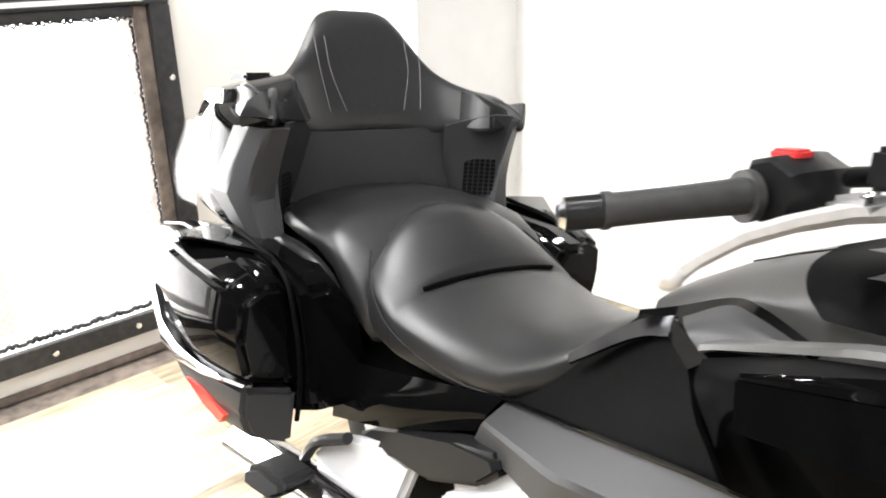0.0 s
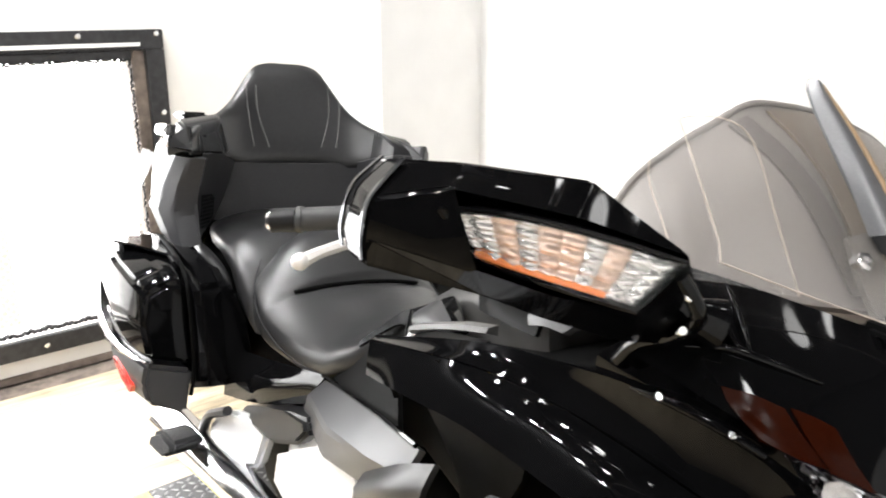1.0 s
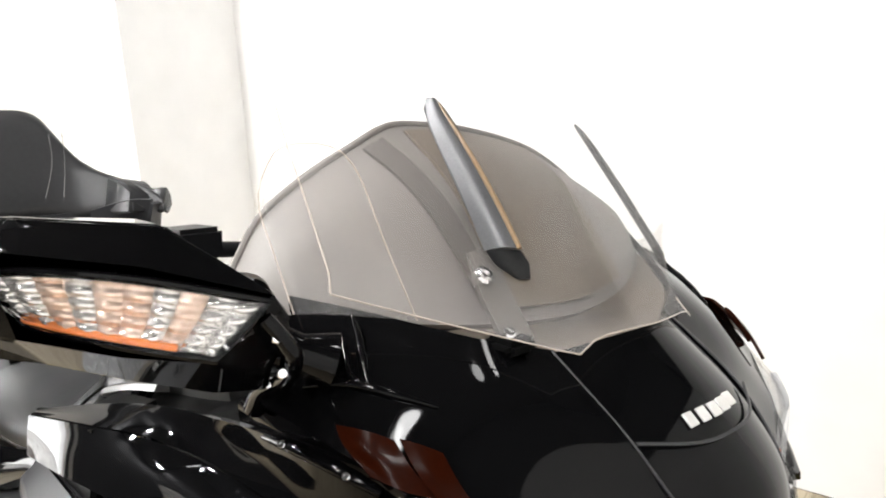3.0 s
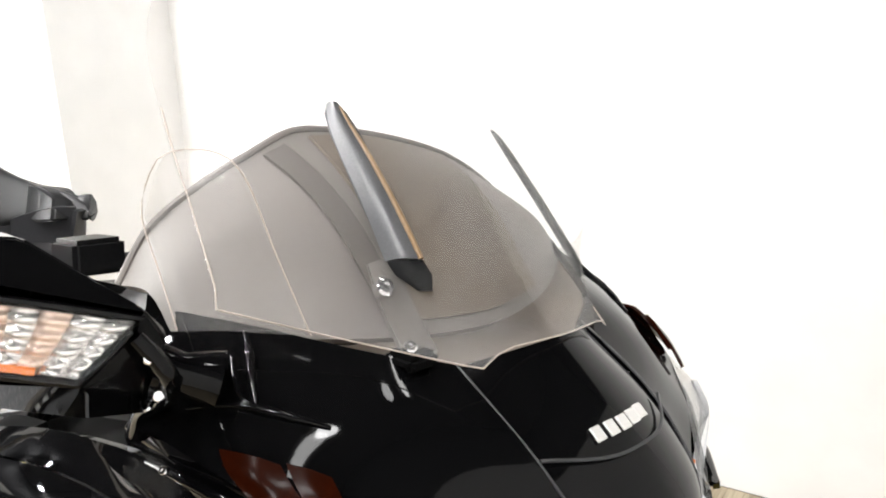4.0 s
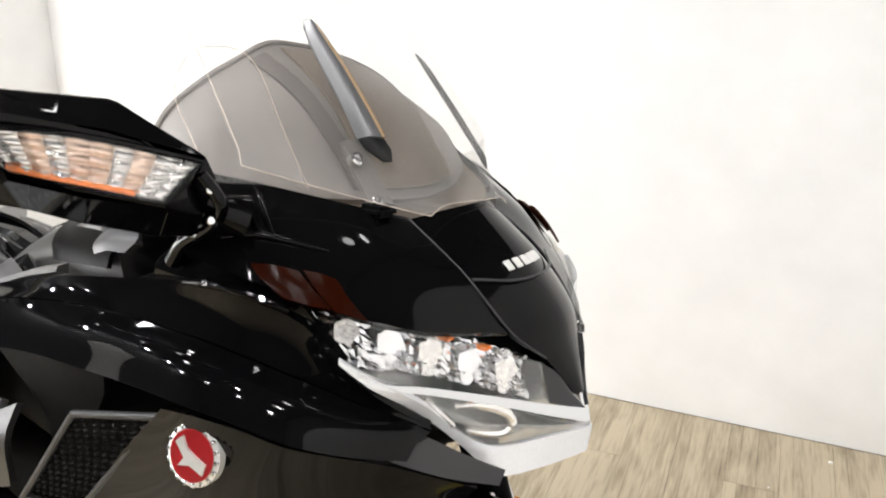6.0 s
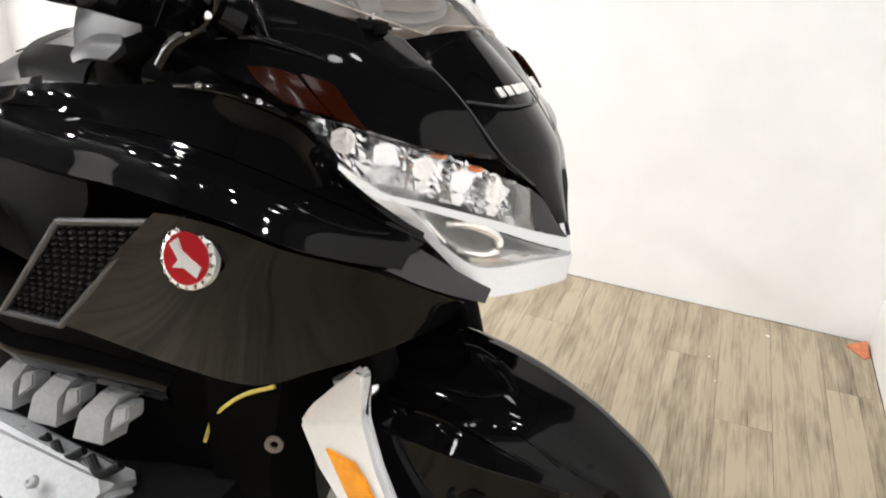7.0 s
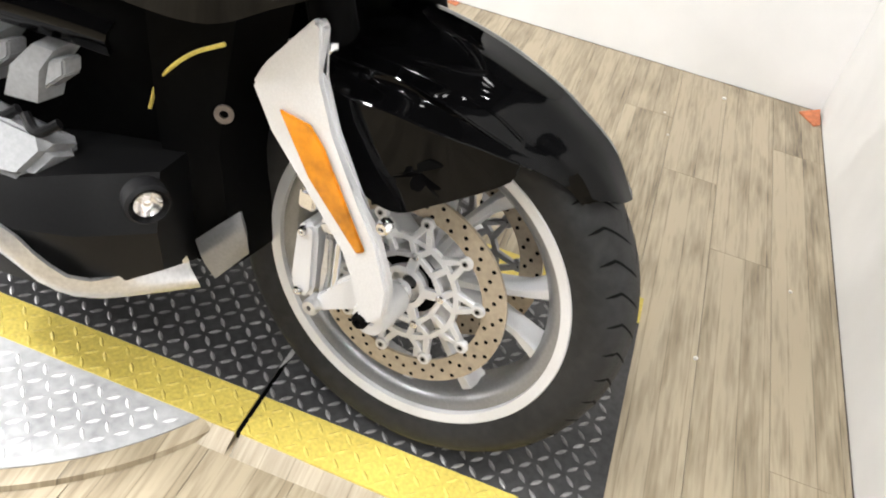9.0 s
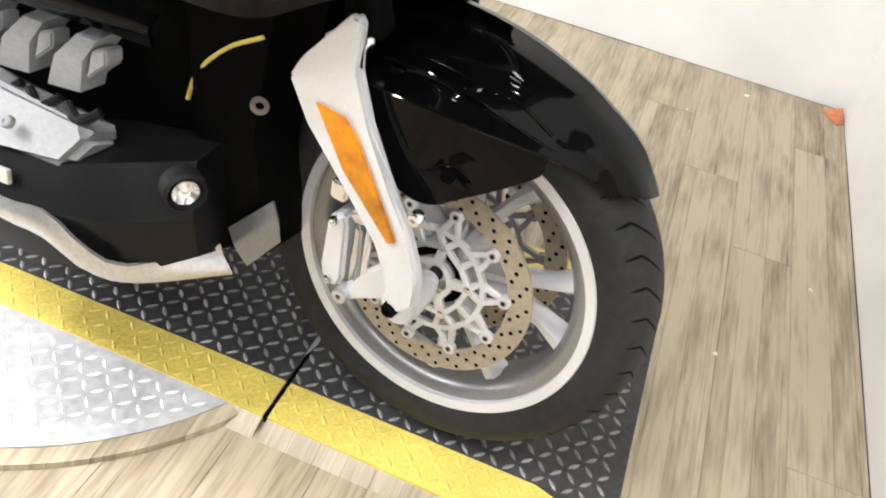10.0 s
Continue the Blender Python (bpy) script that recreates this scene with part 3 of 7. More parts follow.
# ---- turntable with its plank ----
def lugs(region, step, z, seed):
    """Raised lens-shaped lugs of tread plate, alternately turned."""
    vs, fs = [], []
    x0, x1, y0, y1 = region[:4]
    inside = region[4]
    j = 0
    y = y0
    while y < y1:
        x, i = x0, 0
        while x < x1:
            if inside(x, y):
                a = radians(42 if (i + j) % 2 else -48)
                c, s = math.cos(a), math.sin(a)
                b = len(vs)
                L, B, h = 0.0128, 0.0036, 0.0020
                for u, v, w in ((-L, 0, 0), (-L * 0.35, -B, 0), (L * 0.35, -B, 0), (L, 0, 0), (L * 0.35, B, 0), (-L * 0.35, B, 0), (-L * 0.5, 0, h), (L * 0.5, 0, h)):
                    vs.append((x + u * c - v * s, y + u * s + v * c, z + w))
                fs.extend([(b, b + 1, b + 6), (b + 1, b + 2, b + 7, b + 6), (b + 2, b + 3, b + 7), (b + 3, b + 4, b + 7), (b + 4, b + 5, b + 6, b + 7), (b + 5, b, b + 6)])
            x += step
            i += 1
        y += step
        j += 1
    return vs, fs


def lug_sheet(name, region, step, z, mat, parent, label):
    vs, fs = lugs(region, step, z, 0)
    me = bpy.data.meshes.new(name)
    me.from_pydata(vs, [], fs)
    me.materials.append(mat)
    ob = new(name, me)
    ob.parent = parent
    return tagged(ob, label, kind="stuff")


TC, TR = (-0.79, 0.16), 0.60
YI, YO, PX1, PX0, JX = -0.069, -0.152, 0.388, -2.05, -0.208
turntable = tagged(new("turntable"), "motorcycle turntable disc of bright tread plate lying on the floor", "turntable")
part("disc", turned_bm([(0.001, -0.018), (TR, -0.018), (TR, -0.003), (TR - 0.003, -0.0015), (0.001, -0.0015)], (*TC, 0), 96, "z"), TREAD, turntable)
part("rim", turned_bm([(TR + 0.001, -0.0195), (TR + 0.03, -0.0195), (TR + 0.028, -0.008), (TR + 0.004, -0.003), (TR + 0.001, -0.004)], (*TC, 0), 96, "z"), WOOD, turntable, "wood-toned edging ring")
lug_sheet("tread", (TC[0] - TR, TC[0] + TR, TC[1] - TR, YO - 0.01, lambda x, y: (x - TC[0]) ** 2 + (y - TC[1]) ** 2 < (TR - 0.012) ** 2), 0.0262, -0.0015, TREADLUG, turntable, "raised lugs of the tread plate, painted bright as highlights")

plank = tagged(new("loading_plank"), "black tread-plate plank with yellow edge stripes under the motorcycle", "ramp")
Z0 = -0.0012
for a, b in ((PX0, JX - 0.0045), (JX + 0.0045, PX1)):
    part("plank_section", box_bm((a, YI + 0.0005, -0.0185), (b, 0.44, 0.0), 0.001, 1), BLACKPLATE, plank)
    if b < 0:
        part("edge_stripe", box_bm((a, YO, -0.0185), (b, YI, 0.0), 0.001, 1), YELLOW, plank, "yellow painted edge")
    else:
        part("edge_stripe", slab_bm([(a, YO, -0.0185), (b, YO - 0.012, -0.0185), (b, -0.108, -0.0185), (0.25, YI, -0.0185), (a, YI, -0.0185)], (0, 0, 0.0185), 0.001), YELLOW, plank, "yellow painted edge")
        part("plank_section", slab_bm([(0.252, YI - 0.0005, -0.0185), (b, -0.1075, -0.0185), (b, YI, -0.0185)], (0, 0, 0.0184), 0), BLACKPLATE, plank)
    part("edge_stripe", box_bm((a, 0.4405, -0.0185), (b, 0.523, 0.0), 0.001, 1), YELLOW, plank, "yellow painted edge")
    part("joint_filler", box_bm((b + 0.0003, YO + 0.001, -0.0185), (b + 0.0087, 0.52, -0.003)), DEEP, plank, "dark gap at the hinge") if b < 0 else None
    part("edging", slab_bm([(a, YO - 0.0005, -0.0195), (a, YO - 0.036, -0.0195), (a, YO - 0.0005, -0.004)], (b - a, 0, 0), 0), WOOD, plank, "wood-toned sloping edge")
lug_sheet("tread", (PX0 + 0.02, PX1 - 0.01, YI + 0.012, 0.43, lambda x, y: abs(x - JX) > 0.012), 0.0262, 0.0, LUG, plank, "raised lugs on the black plate")
lug_sheet("tread", (PX0 + 0.02, 0.25, YO + 0.012, YI - 0.008, lambda x, y: abs(x - JX) > 0.012), 0.0262, 0.0, YELLOW, plank, "raised lugs on the yellow stripe")

for x, y, r in ((0.511, 1.646, 0.008), (0.716, 0.747, 0.005), (0.517, 0.415, 0.006), (0.340, 1.430, 0.004), (0.363, 1.299, 0.004)):
    b = bmesh.new()
    bmesh.ops.create_icosphere(b, subdivisions=1, radius=r)
    for v in b.verts:
        v.co *= 0.8 + 0.4 * random.random()
        v.co.z *= 0.6
        v.co += Vector((x, y, FLOOR_Z + r * 0.45))
    tagged(finish(b, "crumb", DEBRIS, smooth=0), "small pale crumb lying on the plank floor", "debris", "crumbs on the floor")
tagged(finish(slab_bm([(0.755, 1.715, FLOOR_Z + 0.001), (0.80, 1.645, FLOOR_Z + 0.001), (0.82, 1.665, FLOOR_Z + 0.001), (0.815, 1.735, FLOOR_Z + 0.02)], (0, 0, 0.004)), "paper_scrap", LEAF, smooth=0),
       "crumpled orange scrap in the corner of the floor", "debris")
tagged(finish(slab_bm([(-0.480, 1.740, FLOOR_Z + 0.001), (-0.440, 1.727, FLOOR_Z + 0.001), (-0.430, 1.743, FLOOR_Z + 0.008), (-0.460, 1.755, FLOOR_Z + 0.002)], (0, 0, 0.003)), "paper_scrap", LEAF, smooth=0),
       "small orange scrap lying at the foot of the wall", "debris")

# recessed ceiling spots
lamp_proto = None
for i in range(4):
    for j in range(3):
        m = pose(-2.9 + 1.05 * i + 0.1 * (j % 2), -2.2 + 1.05 * j, CEIL_Z)
        if lamp_proto is None:
            lamp_proto = tagged(new("ceiling_light"), "round white recessed ceiling spot", "ceiling light", "ceiling spots")
            part("housing", turned_bm([(0.075, 0), (0.095, 0), (0.092, -0.012), (0.078, -0.016)], (0, 0, 0), 32, "z"), SPOT_GLASS, lamp_proto)
            lamp_proto.matrix_basis = m
        else:
            copy_thing(lamp_proto, m)
# housings for the added lamps that brighten the walls
for x, y in WALL_FILLS:
    copy_thing(lamp_proto, pose(x, y, CEIL_Z))

# ---- the touring motorcycle: x ahead, y to its left, z up, origin where the front tyre stands ----
bike = tagged(new("motorcycle"), "black touring motorcycle leaning on its stand with dark vinyl seats", "motorcycle")
bike.matrix_basis = pose(0, 0, 0, -5.92, 0, -10.12)

# -- front wheel --
AX = Vector((0, 0, 0.32))
wheel = part("front_wheel", turned_bm([(0.030, -0.055), (0.045, -0.05), (0.052, -0.03), (0.052, 0.03), (0.045, 0.05), (0.030, 0.055), (0.012, 0.055), (0.012, -0.055)], AX, 40), CAST, bike, "silver cast front wheel")
tyre_profile = [(0.238, -0.050), (0.250, -0.057), (0.268, -0.064), (0.285, -0.0655), (0.298, -0.060), (0.308, -0.048), (0.315, -0.032), (0.319, -0.016), (0.320, 0.0)]
tyre_profile += [(r, -w) for r, w in tyre_profile[-2::-1]]
part("tyre", turned_bm(tyre_profile + [(0.232, 0.03), (0.232, -0.03)], AX, 96), RUBBER, wheel, "black road tyre with chevron grooves")
rim_profile = [(0.247, -0.058), (0.250, -0.054), (0.243, -0.046), (0.236, -0.040), (0.224, -0.030), (0.219, 0.0), (0.224, 0.030), (0.236, 0.040), (0.243, 0.046), (0.250, 0.054), (0.247, 0.058),
               (0.232, 0.055), (0.222, 0.048), (0.208, 0.034), (0.203, 0.0), (0.208, -0.034), (0.222, -0.048), (0.232, -0.055)]
part("rim", turned_bm([p for p in rim_profile if p[0] > 0.2225], AX, 96), SILVER, wheel, "silver painted wheel rim")
part("rim_barrel", turned_bm([(0.2335, -0.046), (0.221, -0.034), (0.2165, 0.0), (0.221, 0.034), (0.2335, 0.046), (0.219, 0.044), (0.206, 0.03), (0.203, 0.0), (0.206, -0.03), (0.219, -0.044)], AX, 96), STEELGREY, wheel, "grey machined rim barrel")


def wheel_point(r, a, w):
    return AX + Vector((r * math.cos(a), w, r * math.sin(a)))


SPIN = radians(4)
for k in range(5):
    for side in (-1, 1):
        a = SPIN + 2 * math.pi * k / 5 + side * radians(9)
        b = SPIN + 2 * math.pi * k / 5 + side * radians(15.5)
        rings = []
        for r, ang, w, h in ((0.040, a, 0.012, 0.026), (0.10, a, 0.0095, 0.022), (0.165, (a + b) / 2, 0.010, 0.020), (0.209, b, 0.016, 0.026)):
            t = Vector((-math.sin(ang), 0, math.cos(ang)))
            c = wheel_point(r, ang, 0)
            rings.append([c + t * u + Vector((0, v, 0)) for u, v in ((-w, -h * 0.6), (-w * 0.5, -h), (w * 0.5, -h), (w, -h * 0.6), (w, h * 0.6), (w * 0.5, h), (-w * 0.5, h), (-w, h * 0.6))])
        part("spoke", loft_bm(rings), SILVER, wheel)


def chevrons():
    """Narrow grooves of the tread, as inlays a hair above the rubber."""
    bm = bmesh.new()
    prof = np.array(tyre_profile)
    arc = np.r_[0, np.cumsum(np.linalg.norm(np.diff(prof, axis=0), axis=1))]

    def surf(s, a):
        r, w = np.interp(s, arc, prof[:, 0]), np.interp(s, arc, prof[:, 1])
        d = Vector((math.cos(a), 0, math.sin(a)))
        return AX + d * (r + 0.0009) + Vector((0, w * 1.012, 0))
    mid = arc[-1] / 2
    for k in range(42):
        a0 = 2 * math.pi * k / 42
        for side in (-1, 1):
            rows = []
            for t in np.linspace(0, 1, 12):
                w = side * (0.002 + 0.066 * t)
                a = a0 + (0.05 if side > 0 else 0.0) + 0.13 * min(t / 0.62, 1.0) + 0.015 * t
                h = 0.0075 * min(1, 4 * t + 0.3, 4 * (1 - t) + 0.3)
                rows.append((bm.verts.new(surf(mid + w, a - h)), bm.verts.new(surf(mid + w, a + h))))
            for (p, q), (p2, q2) in zip(rows, rows[1:]):
                bm.faces.new((p, q, q2, p2))
    return bm


# near-black inlays: the shade inside the grooves is put into their colour
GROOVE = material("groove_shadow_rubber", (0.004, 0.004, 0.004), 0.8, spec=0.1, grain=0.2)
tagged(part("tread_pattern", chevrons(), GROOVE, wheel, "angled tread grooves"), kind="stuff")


def brake_disc(w, out, metal):
    """Floating disc: ring, drillings, carrier arms and buttons."""
    disc = part("brake_disc", turned_bm([(0.124, w - 0.0025), (0.160, w - 0.0025), (0.160, w + 0.0025), (0.124, w + 0.0025)], AX, 72), STEEL, wheel, "drilled steel brake disc")
    bm = bmesh.new()
    for k in range(26):
        for j, r in enumerate((0.132, 0.142, 0.153)):
            a = 2 * math.pi * (k + j * 0.36) / 26
            c = wheel_point(r, a, w)
            for sgn in (-1, 1):
                vs = [bm.verts.new(c + Vector((0.0034 * math.cos(t), sgn * 0.0028, 0.0034 * math.sin(t)))) for t in (2 * math.pi * q / 8 for q in range(8))]
                bm.faces.new(vs)
    tagged(part("drilling", bm, DEEP, disc, "dark drilled holes", smooth=0), kind="stuff")
    for r0, r1 in ((0.026, 0.035), (0.080, 0.088)):
        part("carrier", turned_bm([(r0, w - 0.004), (r1, w - 0.004), (r1, w + 0.004), (r0, w + 0.004)], AX, 50), metal, disc)

    def flat_arm(p, q, hw):
        d = (q - p).normalized()
        n = d.cross(Vector((0, 1, 0))) * hw
        y = Vector((0, 0.0042, 0))
        part("carrier_arm", slab_bm([p - n - y, p + n - y, q + n * 0.8 - y, q - n * 0.8 - y], (0, 0.0084, 0), 0.0012, 1), metal, disc)
    for k in range(10):
        a = 2 * math.pi * k / 10 + 0.2
        b = a + math.pi / 10
        if k % 2 == 0:
            flat_arm(wheel_point(0.033, a, w), wheel_point(0.062, a, w), 0.0085)       # stem and fork round the five-sided holes
            flat_arm(wheel_point(0.058, a, w), wheel_point(0.086, a - 0.22, w), 0.0055)
            flat_arm(wheel_point(0.058, a, w), wheel_point(0.086, a + 0.22, w), 0.0055)
            flat_arm(wheel_point(0.060, a + 0.05, w), wheel_point(0.056, a + 0.60, w), 0.0050)
            flat_arm(wheel_point(0.056, a + 0.58, w), wheel_point(0.060, a + 1.21, w), 0.0050)
            flat_arm(wheel_point(0.055, a + 0.63, w), wheel_point(0.084, a + 0.63, w), 0.0060)
            bolt(wheel_point(0.060, a, w + out * 0.005), (0, out, 0), 0.0065, 0.003, CHROME, disc)
        flat_arm(wheel_point(0.084, a - 0.17, w), wheel_point(0.120, a, w), 0.0052)
        flat_arm(wheel_point(0.084, a + 0.17, w), wheel_point(0.120, a, w), 0.0052)
        b = wheel_point(0.119, a, w + out * 0.003)
        part("button", turned_bm([(0.004, -0.005), (0.009, -0.005), (0.0105, -0.003), (0.0105, 0.004), (0.004, 0.004)], b, 14), metal, disc)
        part("button_pin", turned_bm([(0.0005, -0.0055), (0.005, -0.0055), (0.005, 0.003), (0.0005, 0.003)], b, 10), STEELGREY, disc)
        part("button_pin", turned_bm([(0.0005, -0.0062), (0.0028, -0.0062), (0.0028, 0.003), (0.0005, 0.003)], b, 8), DEEP, disc)


for w in (-0.053, 0.053):
    part("bearing_cover", turned_bm([(0.010, w - 0.0015), (0.050, w - 0.0015), (0.050, w + 0.0015), (0.010, w + 0.0015)], AX, 48), DEEP, wheel, "black bearing cover")
brake_disc(-0.068, -1, SILVER)
brake_disc(0.068, 1, STEELGREY)
part("axle_cap", turned_bm([(0.001, -0.02), (0.017, -0.02), (0.019, -0.012), (0.019, 0.02), (0.001, 0.02)], AX + Vector((0, -0.10, 0)), 20), CHROME, wheel)

# -- fork legs, calipers --
for s in (1, -1):
    top_z = 0.715 if s > 0 else 0.560
    leg = slab("fork_leg", [(x, -0.205 * s, min(z, top_z)) for x, z in ((-0.198, 0.600), (-0.184, 0.630), (-0.122, 0.708), (-0.108, 0.704), (-0.110, 0.640), (-0.082, 0.580), (-0.038, 0.522), (0.006, 0.470), (0.034, 0.412), (0.038, 0.366), (0.018, 0.345), (-0.004, 0.352),
                            (-0.006, 0.392), (-0.034, 0.440), (-0.093, 0.490), (-0.160, 0.553))], (0, 0.020 * s, 0), SILVER, bike, "silver painted fork leg cover", 0.005)
    part("fork_lower", tube_bm([(-0.165, -0.150 * s, 0.660), (-0.085, -0.150 * s, 0.510), (-0.006, -0.140 * s, 0.335)], (0.022, 0.021, 0.018), 14, 8), SILVER, leg)
    part("axle_clamp", turned_bm([(0.010, -0.035), (0.024, -0.035), (0.027, -0.028), (0.027, 0.028), (0.024, 0.035), (0.010, 0.035)], (0.0, -0.135 * s, 0.322), 20), SILVER, leg)
    slab("reflector", [(-0.150, -0.206 * s, 0.588), (-0.106, -0.206 * s, 0.586), (-0.084, -0.206 * s, 0.566), (-0.006, -0.206 * s, 0.455), (-0.016, -0.206 * s, 0.447), (-0.098, -0.206 * s, 0.518)],
         (0, -0.005 * s, 0), AMBER, leg, "long amber side reflector", 0.0015)
    bolt((0.012, -0.206 * s, 0.500), (0, -s, 0), 0.010, 0.008, CHROME, leg)
    bolt((0.004, -0.200 * s, 0.345), (0, -s, 0), 0.012, 0.009, DEEP, leg)
    cal = slab("brake_caliper", [(x, -0.140 * s, z) for x, z in ((-0.150, 0.380), (-0.140, 0.398), (-0.122, 0.400), (-0.116, 0.388), (-0.108, 0.290), (-0.116, 0.272), (-0.138, 0.270), (-0.150, 0.290))], (0, 0.050 * s, 0), SILVER, bike, "silver radial brake caliper", 0.006)
    slab("caliper_bridge", [(x, -0.133 * s, z) for x, z in ((-0.108, 0.392), (-0.096, 0.386), (-0.090, 0.330), (-0.094, 0.276), (-0.104, 0.270), (-0.104, 0.330))], (0, 0.034 * s, 0), CAST, cal, "", 0.004)
    slab("mounting_arm", [(x, -0.152 * s, z) for x, z in ((-0.102, 0.274), (-0.088, 0.272), (-0.030, 0.312), (-0.004, 0.334), (-0.008, 0.380), (-0.022, 0.390), (-0.070, 0.338), (-0.084, 0.300), (-0.100, 0.296))], (0, 0.024 * s, 0), SILVER, cal, "", 0.005)
    part("mounting_eye", turned_bm([(0.004, -0.014), (0.011, -0.014), (0.013, -0.010), (0.013, 0.010), (0.004, 0.014)], (-0.095, -0.152 * s, 0.284), 16), CAST, cal)
    part("caliper_pin", tube_bm([(-0.076, -0.145 * s, 0.405), (-0.072, -0.145 * s, 0.322)], 0.0055, 10), CHROME, cal)
    slab("mounting_arm", [(x, -0.152 * s, z) for x, z in ((-0.112, 0.418), (-0.098, 0.428), (-0.058, 0.440), (-0.062, 0.420), (-0.098, 0.402))], (0, 0.03 * s, 0), CAST, cal, "", 0.005)
    for x, z in ((-0.136, 0.386), (-0.130, 0.284), (-0.100, 0.412)):
        bolt((x, -0.142 * s, z), (0, -s, 0), 0.007, 0.006, CHROME, cal)
    tube("brake_hose", [(-0.135, -0.115 * s, 0.42), (-0.165, -0.12 * s, 0.47), (-0.150, -0.15 * s, 0.56), (-0.19, -0.14 * s, 0.63)], 0.006, DEEP, bike, "", 8, 14)
    part("hose_fitting", box_bm((-0.155, -0.125 * s - 0.012, 0.415), (-0.128, -0.125 * s + 0.012, 0.445), 0.004), CHROME, cal)

# -- front mudguard --
crease = [(-0.150, -0.174, 0.630), (-0.132, -0.173, 0.620), (-0.023, -0.168, 0.622), (0.030, -0.152, 0.614), (0.076, -0.131, 0.607), (0.120, -0.110, 0.598), (0.172, -0.080, 0.580), (0.199, -0.063, 0.556)]
fold_low = [(-0.160, -0.152, 0.652), (-0.092, -0.148, 0.652), (-0.039, -0.143, 0.653), (0.021, -0.133, 0.642), (0.063, -0.119, 0.625), (0.105, -0.104, 0.609), (0.174, -0.079, 0.591), (0.203, -0.062, 0.560)]
fold_high = [(-0.170, -0.126, 0.666), (-0.110, -0.125, 0.662), (-0.064, -0.122, 0.660), (0.029, -0.111, 0.651), (0.074, -0.103, 0.641), (0.110, -0.093, 0.619), (0.178, -0.077, 0.603), (0.210, -0.061, 0.566)]
shoulder = [(-0.172, -0.108, 0.666), (-0.110, -0.110, 0.671), (-0.062, -0.108, 0.675), (0.026, -0.098, 0.665), (0.078, -0.090, 0.655), (0.120, -0.082, 0.632), (0.188, -0.066, 0.610), (0.226, -0.053, 0.571)]
top = [(-0.175, -0.060, 0.679), (-0.115, -0.060, 0.689), (-0.060, -0.060, 0.691), (0.022, -0.058, 0.681), (0.098, -0.050, 0.660), (0.140, -0.046, 0.642), (0.198, -0.041, 0.610), (0.239, -0.031, 0.565)]
centre = [(-0.175, 0.000, 0.683), (-0.115, 0.000, 0.694), (-0.060, 0.000, 0.696), (0.020, 0.000, 0.686), (0.098, 0.000, 0.666), (0.142, 0.000, 0.646), (0.202, 0.000, 0.612), (0.245, 0.000, 0.559)]
lower = [(-0.120, -0.170, 0.575), (-0.067, -0.166, 0.512), (-0.009, -0.150, 0.485), (0.040, -0.136, 0.512), (0.111, -0.113, 0.565), (0.122, -0.108, 0.590)]
crease_front = crease[:6]
FAR = 0.42             # the left half falls away under the turned fork
dent = [((p[0] + r[0]) / 2, (p[1] + r[1]) / 2 + 0.013 * k, (p[2] + r[2]) / 2 + 0.002) for p, r, k in zip(fold_low, crease, (1, 1, 1, 1, 0.6, 0.2, 0, 0))]
panel("mudguard_side", [crease_front, lower], GLOSS, bike, "glossy black mudguard side", both=True, far=FAR, n=30, m=6, thick=0.005, inward=(0, 1, 0))
panel("mudguard_flank", [fold_low, dent, crease], GLOSS, bike, "glossy black mudguard flank", both=True, far=FAR, n=34, m=9, thick=0.005, inward=(0, 0.7, -0.5))
panel("mudguard_fold", [fold_high, fold_low], GLOSS, bike, "", both=True, far=FAR, n=34, m=5, thick=0.005, inward=(0, 0.7, -0.5))
panel("front_mudguard", [fold_high, shoulder, top, centre], GLOSS, bike, "glossy black front mudguard", both=True, far=FAR, n=34, m=14, thick=0.005, inward=(0, 0.2, -1))
for ridge in (fold_high, fold_low, crease):
    for s in (1, -1):
        part("mudguard_ridge", tube_bm([(x - (SKEW * FAR * abs(y) if s < 0 else 0), y * (s if s > 0 else -FAR), z - 0.0012) for x, y, z in spline(ridge[:6], 24)], 0.0022, 8), GLOSS, bike)
for s in (1, -1):
    w = 1 if s > 0 else -FAR
    slab("mudguard_fin", [(-0.027, -0.159 * w, 0.531), (0.017, -0.156 * w, 0.552), (0.047, -0.148 * w, 0.531), (0.030, -0.152 * w, 0.530)], (0, 0.006 * s, 0), GLOSS, bike, "", 0.001)
    slab("mudguard_vent", [(-0.024, -0.1585 * w, 0.537), (0.026, -0.151 * w, 0.577), (0.042, -0.146 * w, 0.572), (0.017, -0.1545 * w, 0.556)], (0, 0.006 * s, 0), DEEP, bike)
for s in (1, -1):
    bolt((-0.118, -0.172 * (s if s > 0 else -FAR), 0.655 if s < 0 else 0.668), (0, -s, 0.3), 0.010, 0.007, CHROME, bike)
    part("fork_tube", tube_bm([(-0.13, -0.115 * s, 0.62), (-0.24, -0.115 * s, 0.90)], 0.03, 16), DEEP, bike)

# -- nose and headlamps --
def faceted(bm, amount):
    """Breaks a smooth bowl into uneven facets."""
    r = random.Random(5)
    for v in bm.verts:
        v.co += Vector((r.uniform(-1, 1), r.uniform(-1, 1), r.uniform(-1, 1))) * amount
    return bm


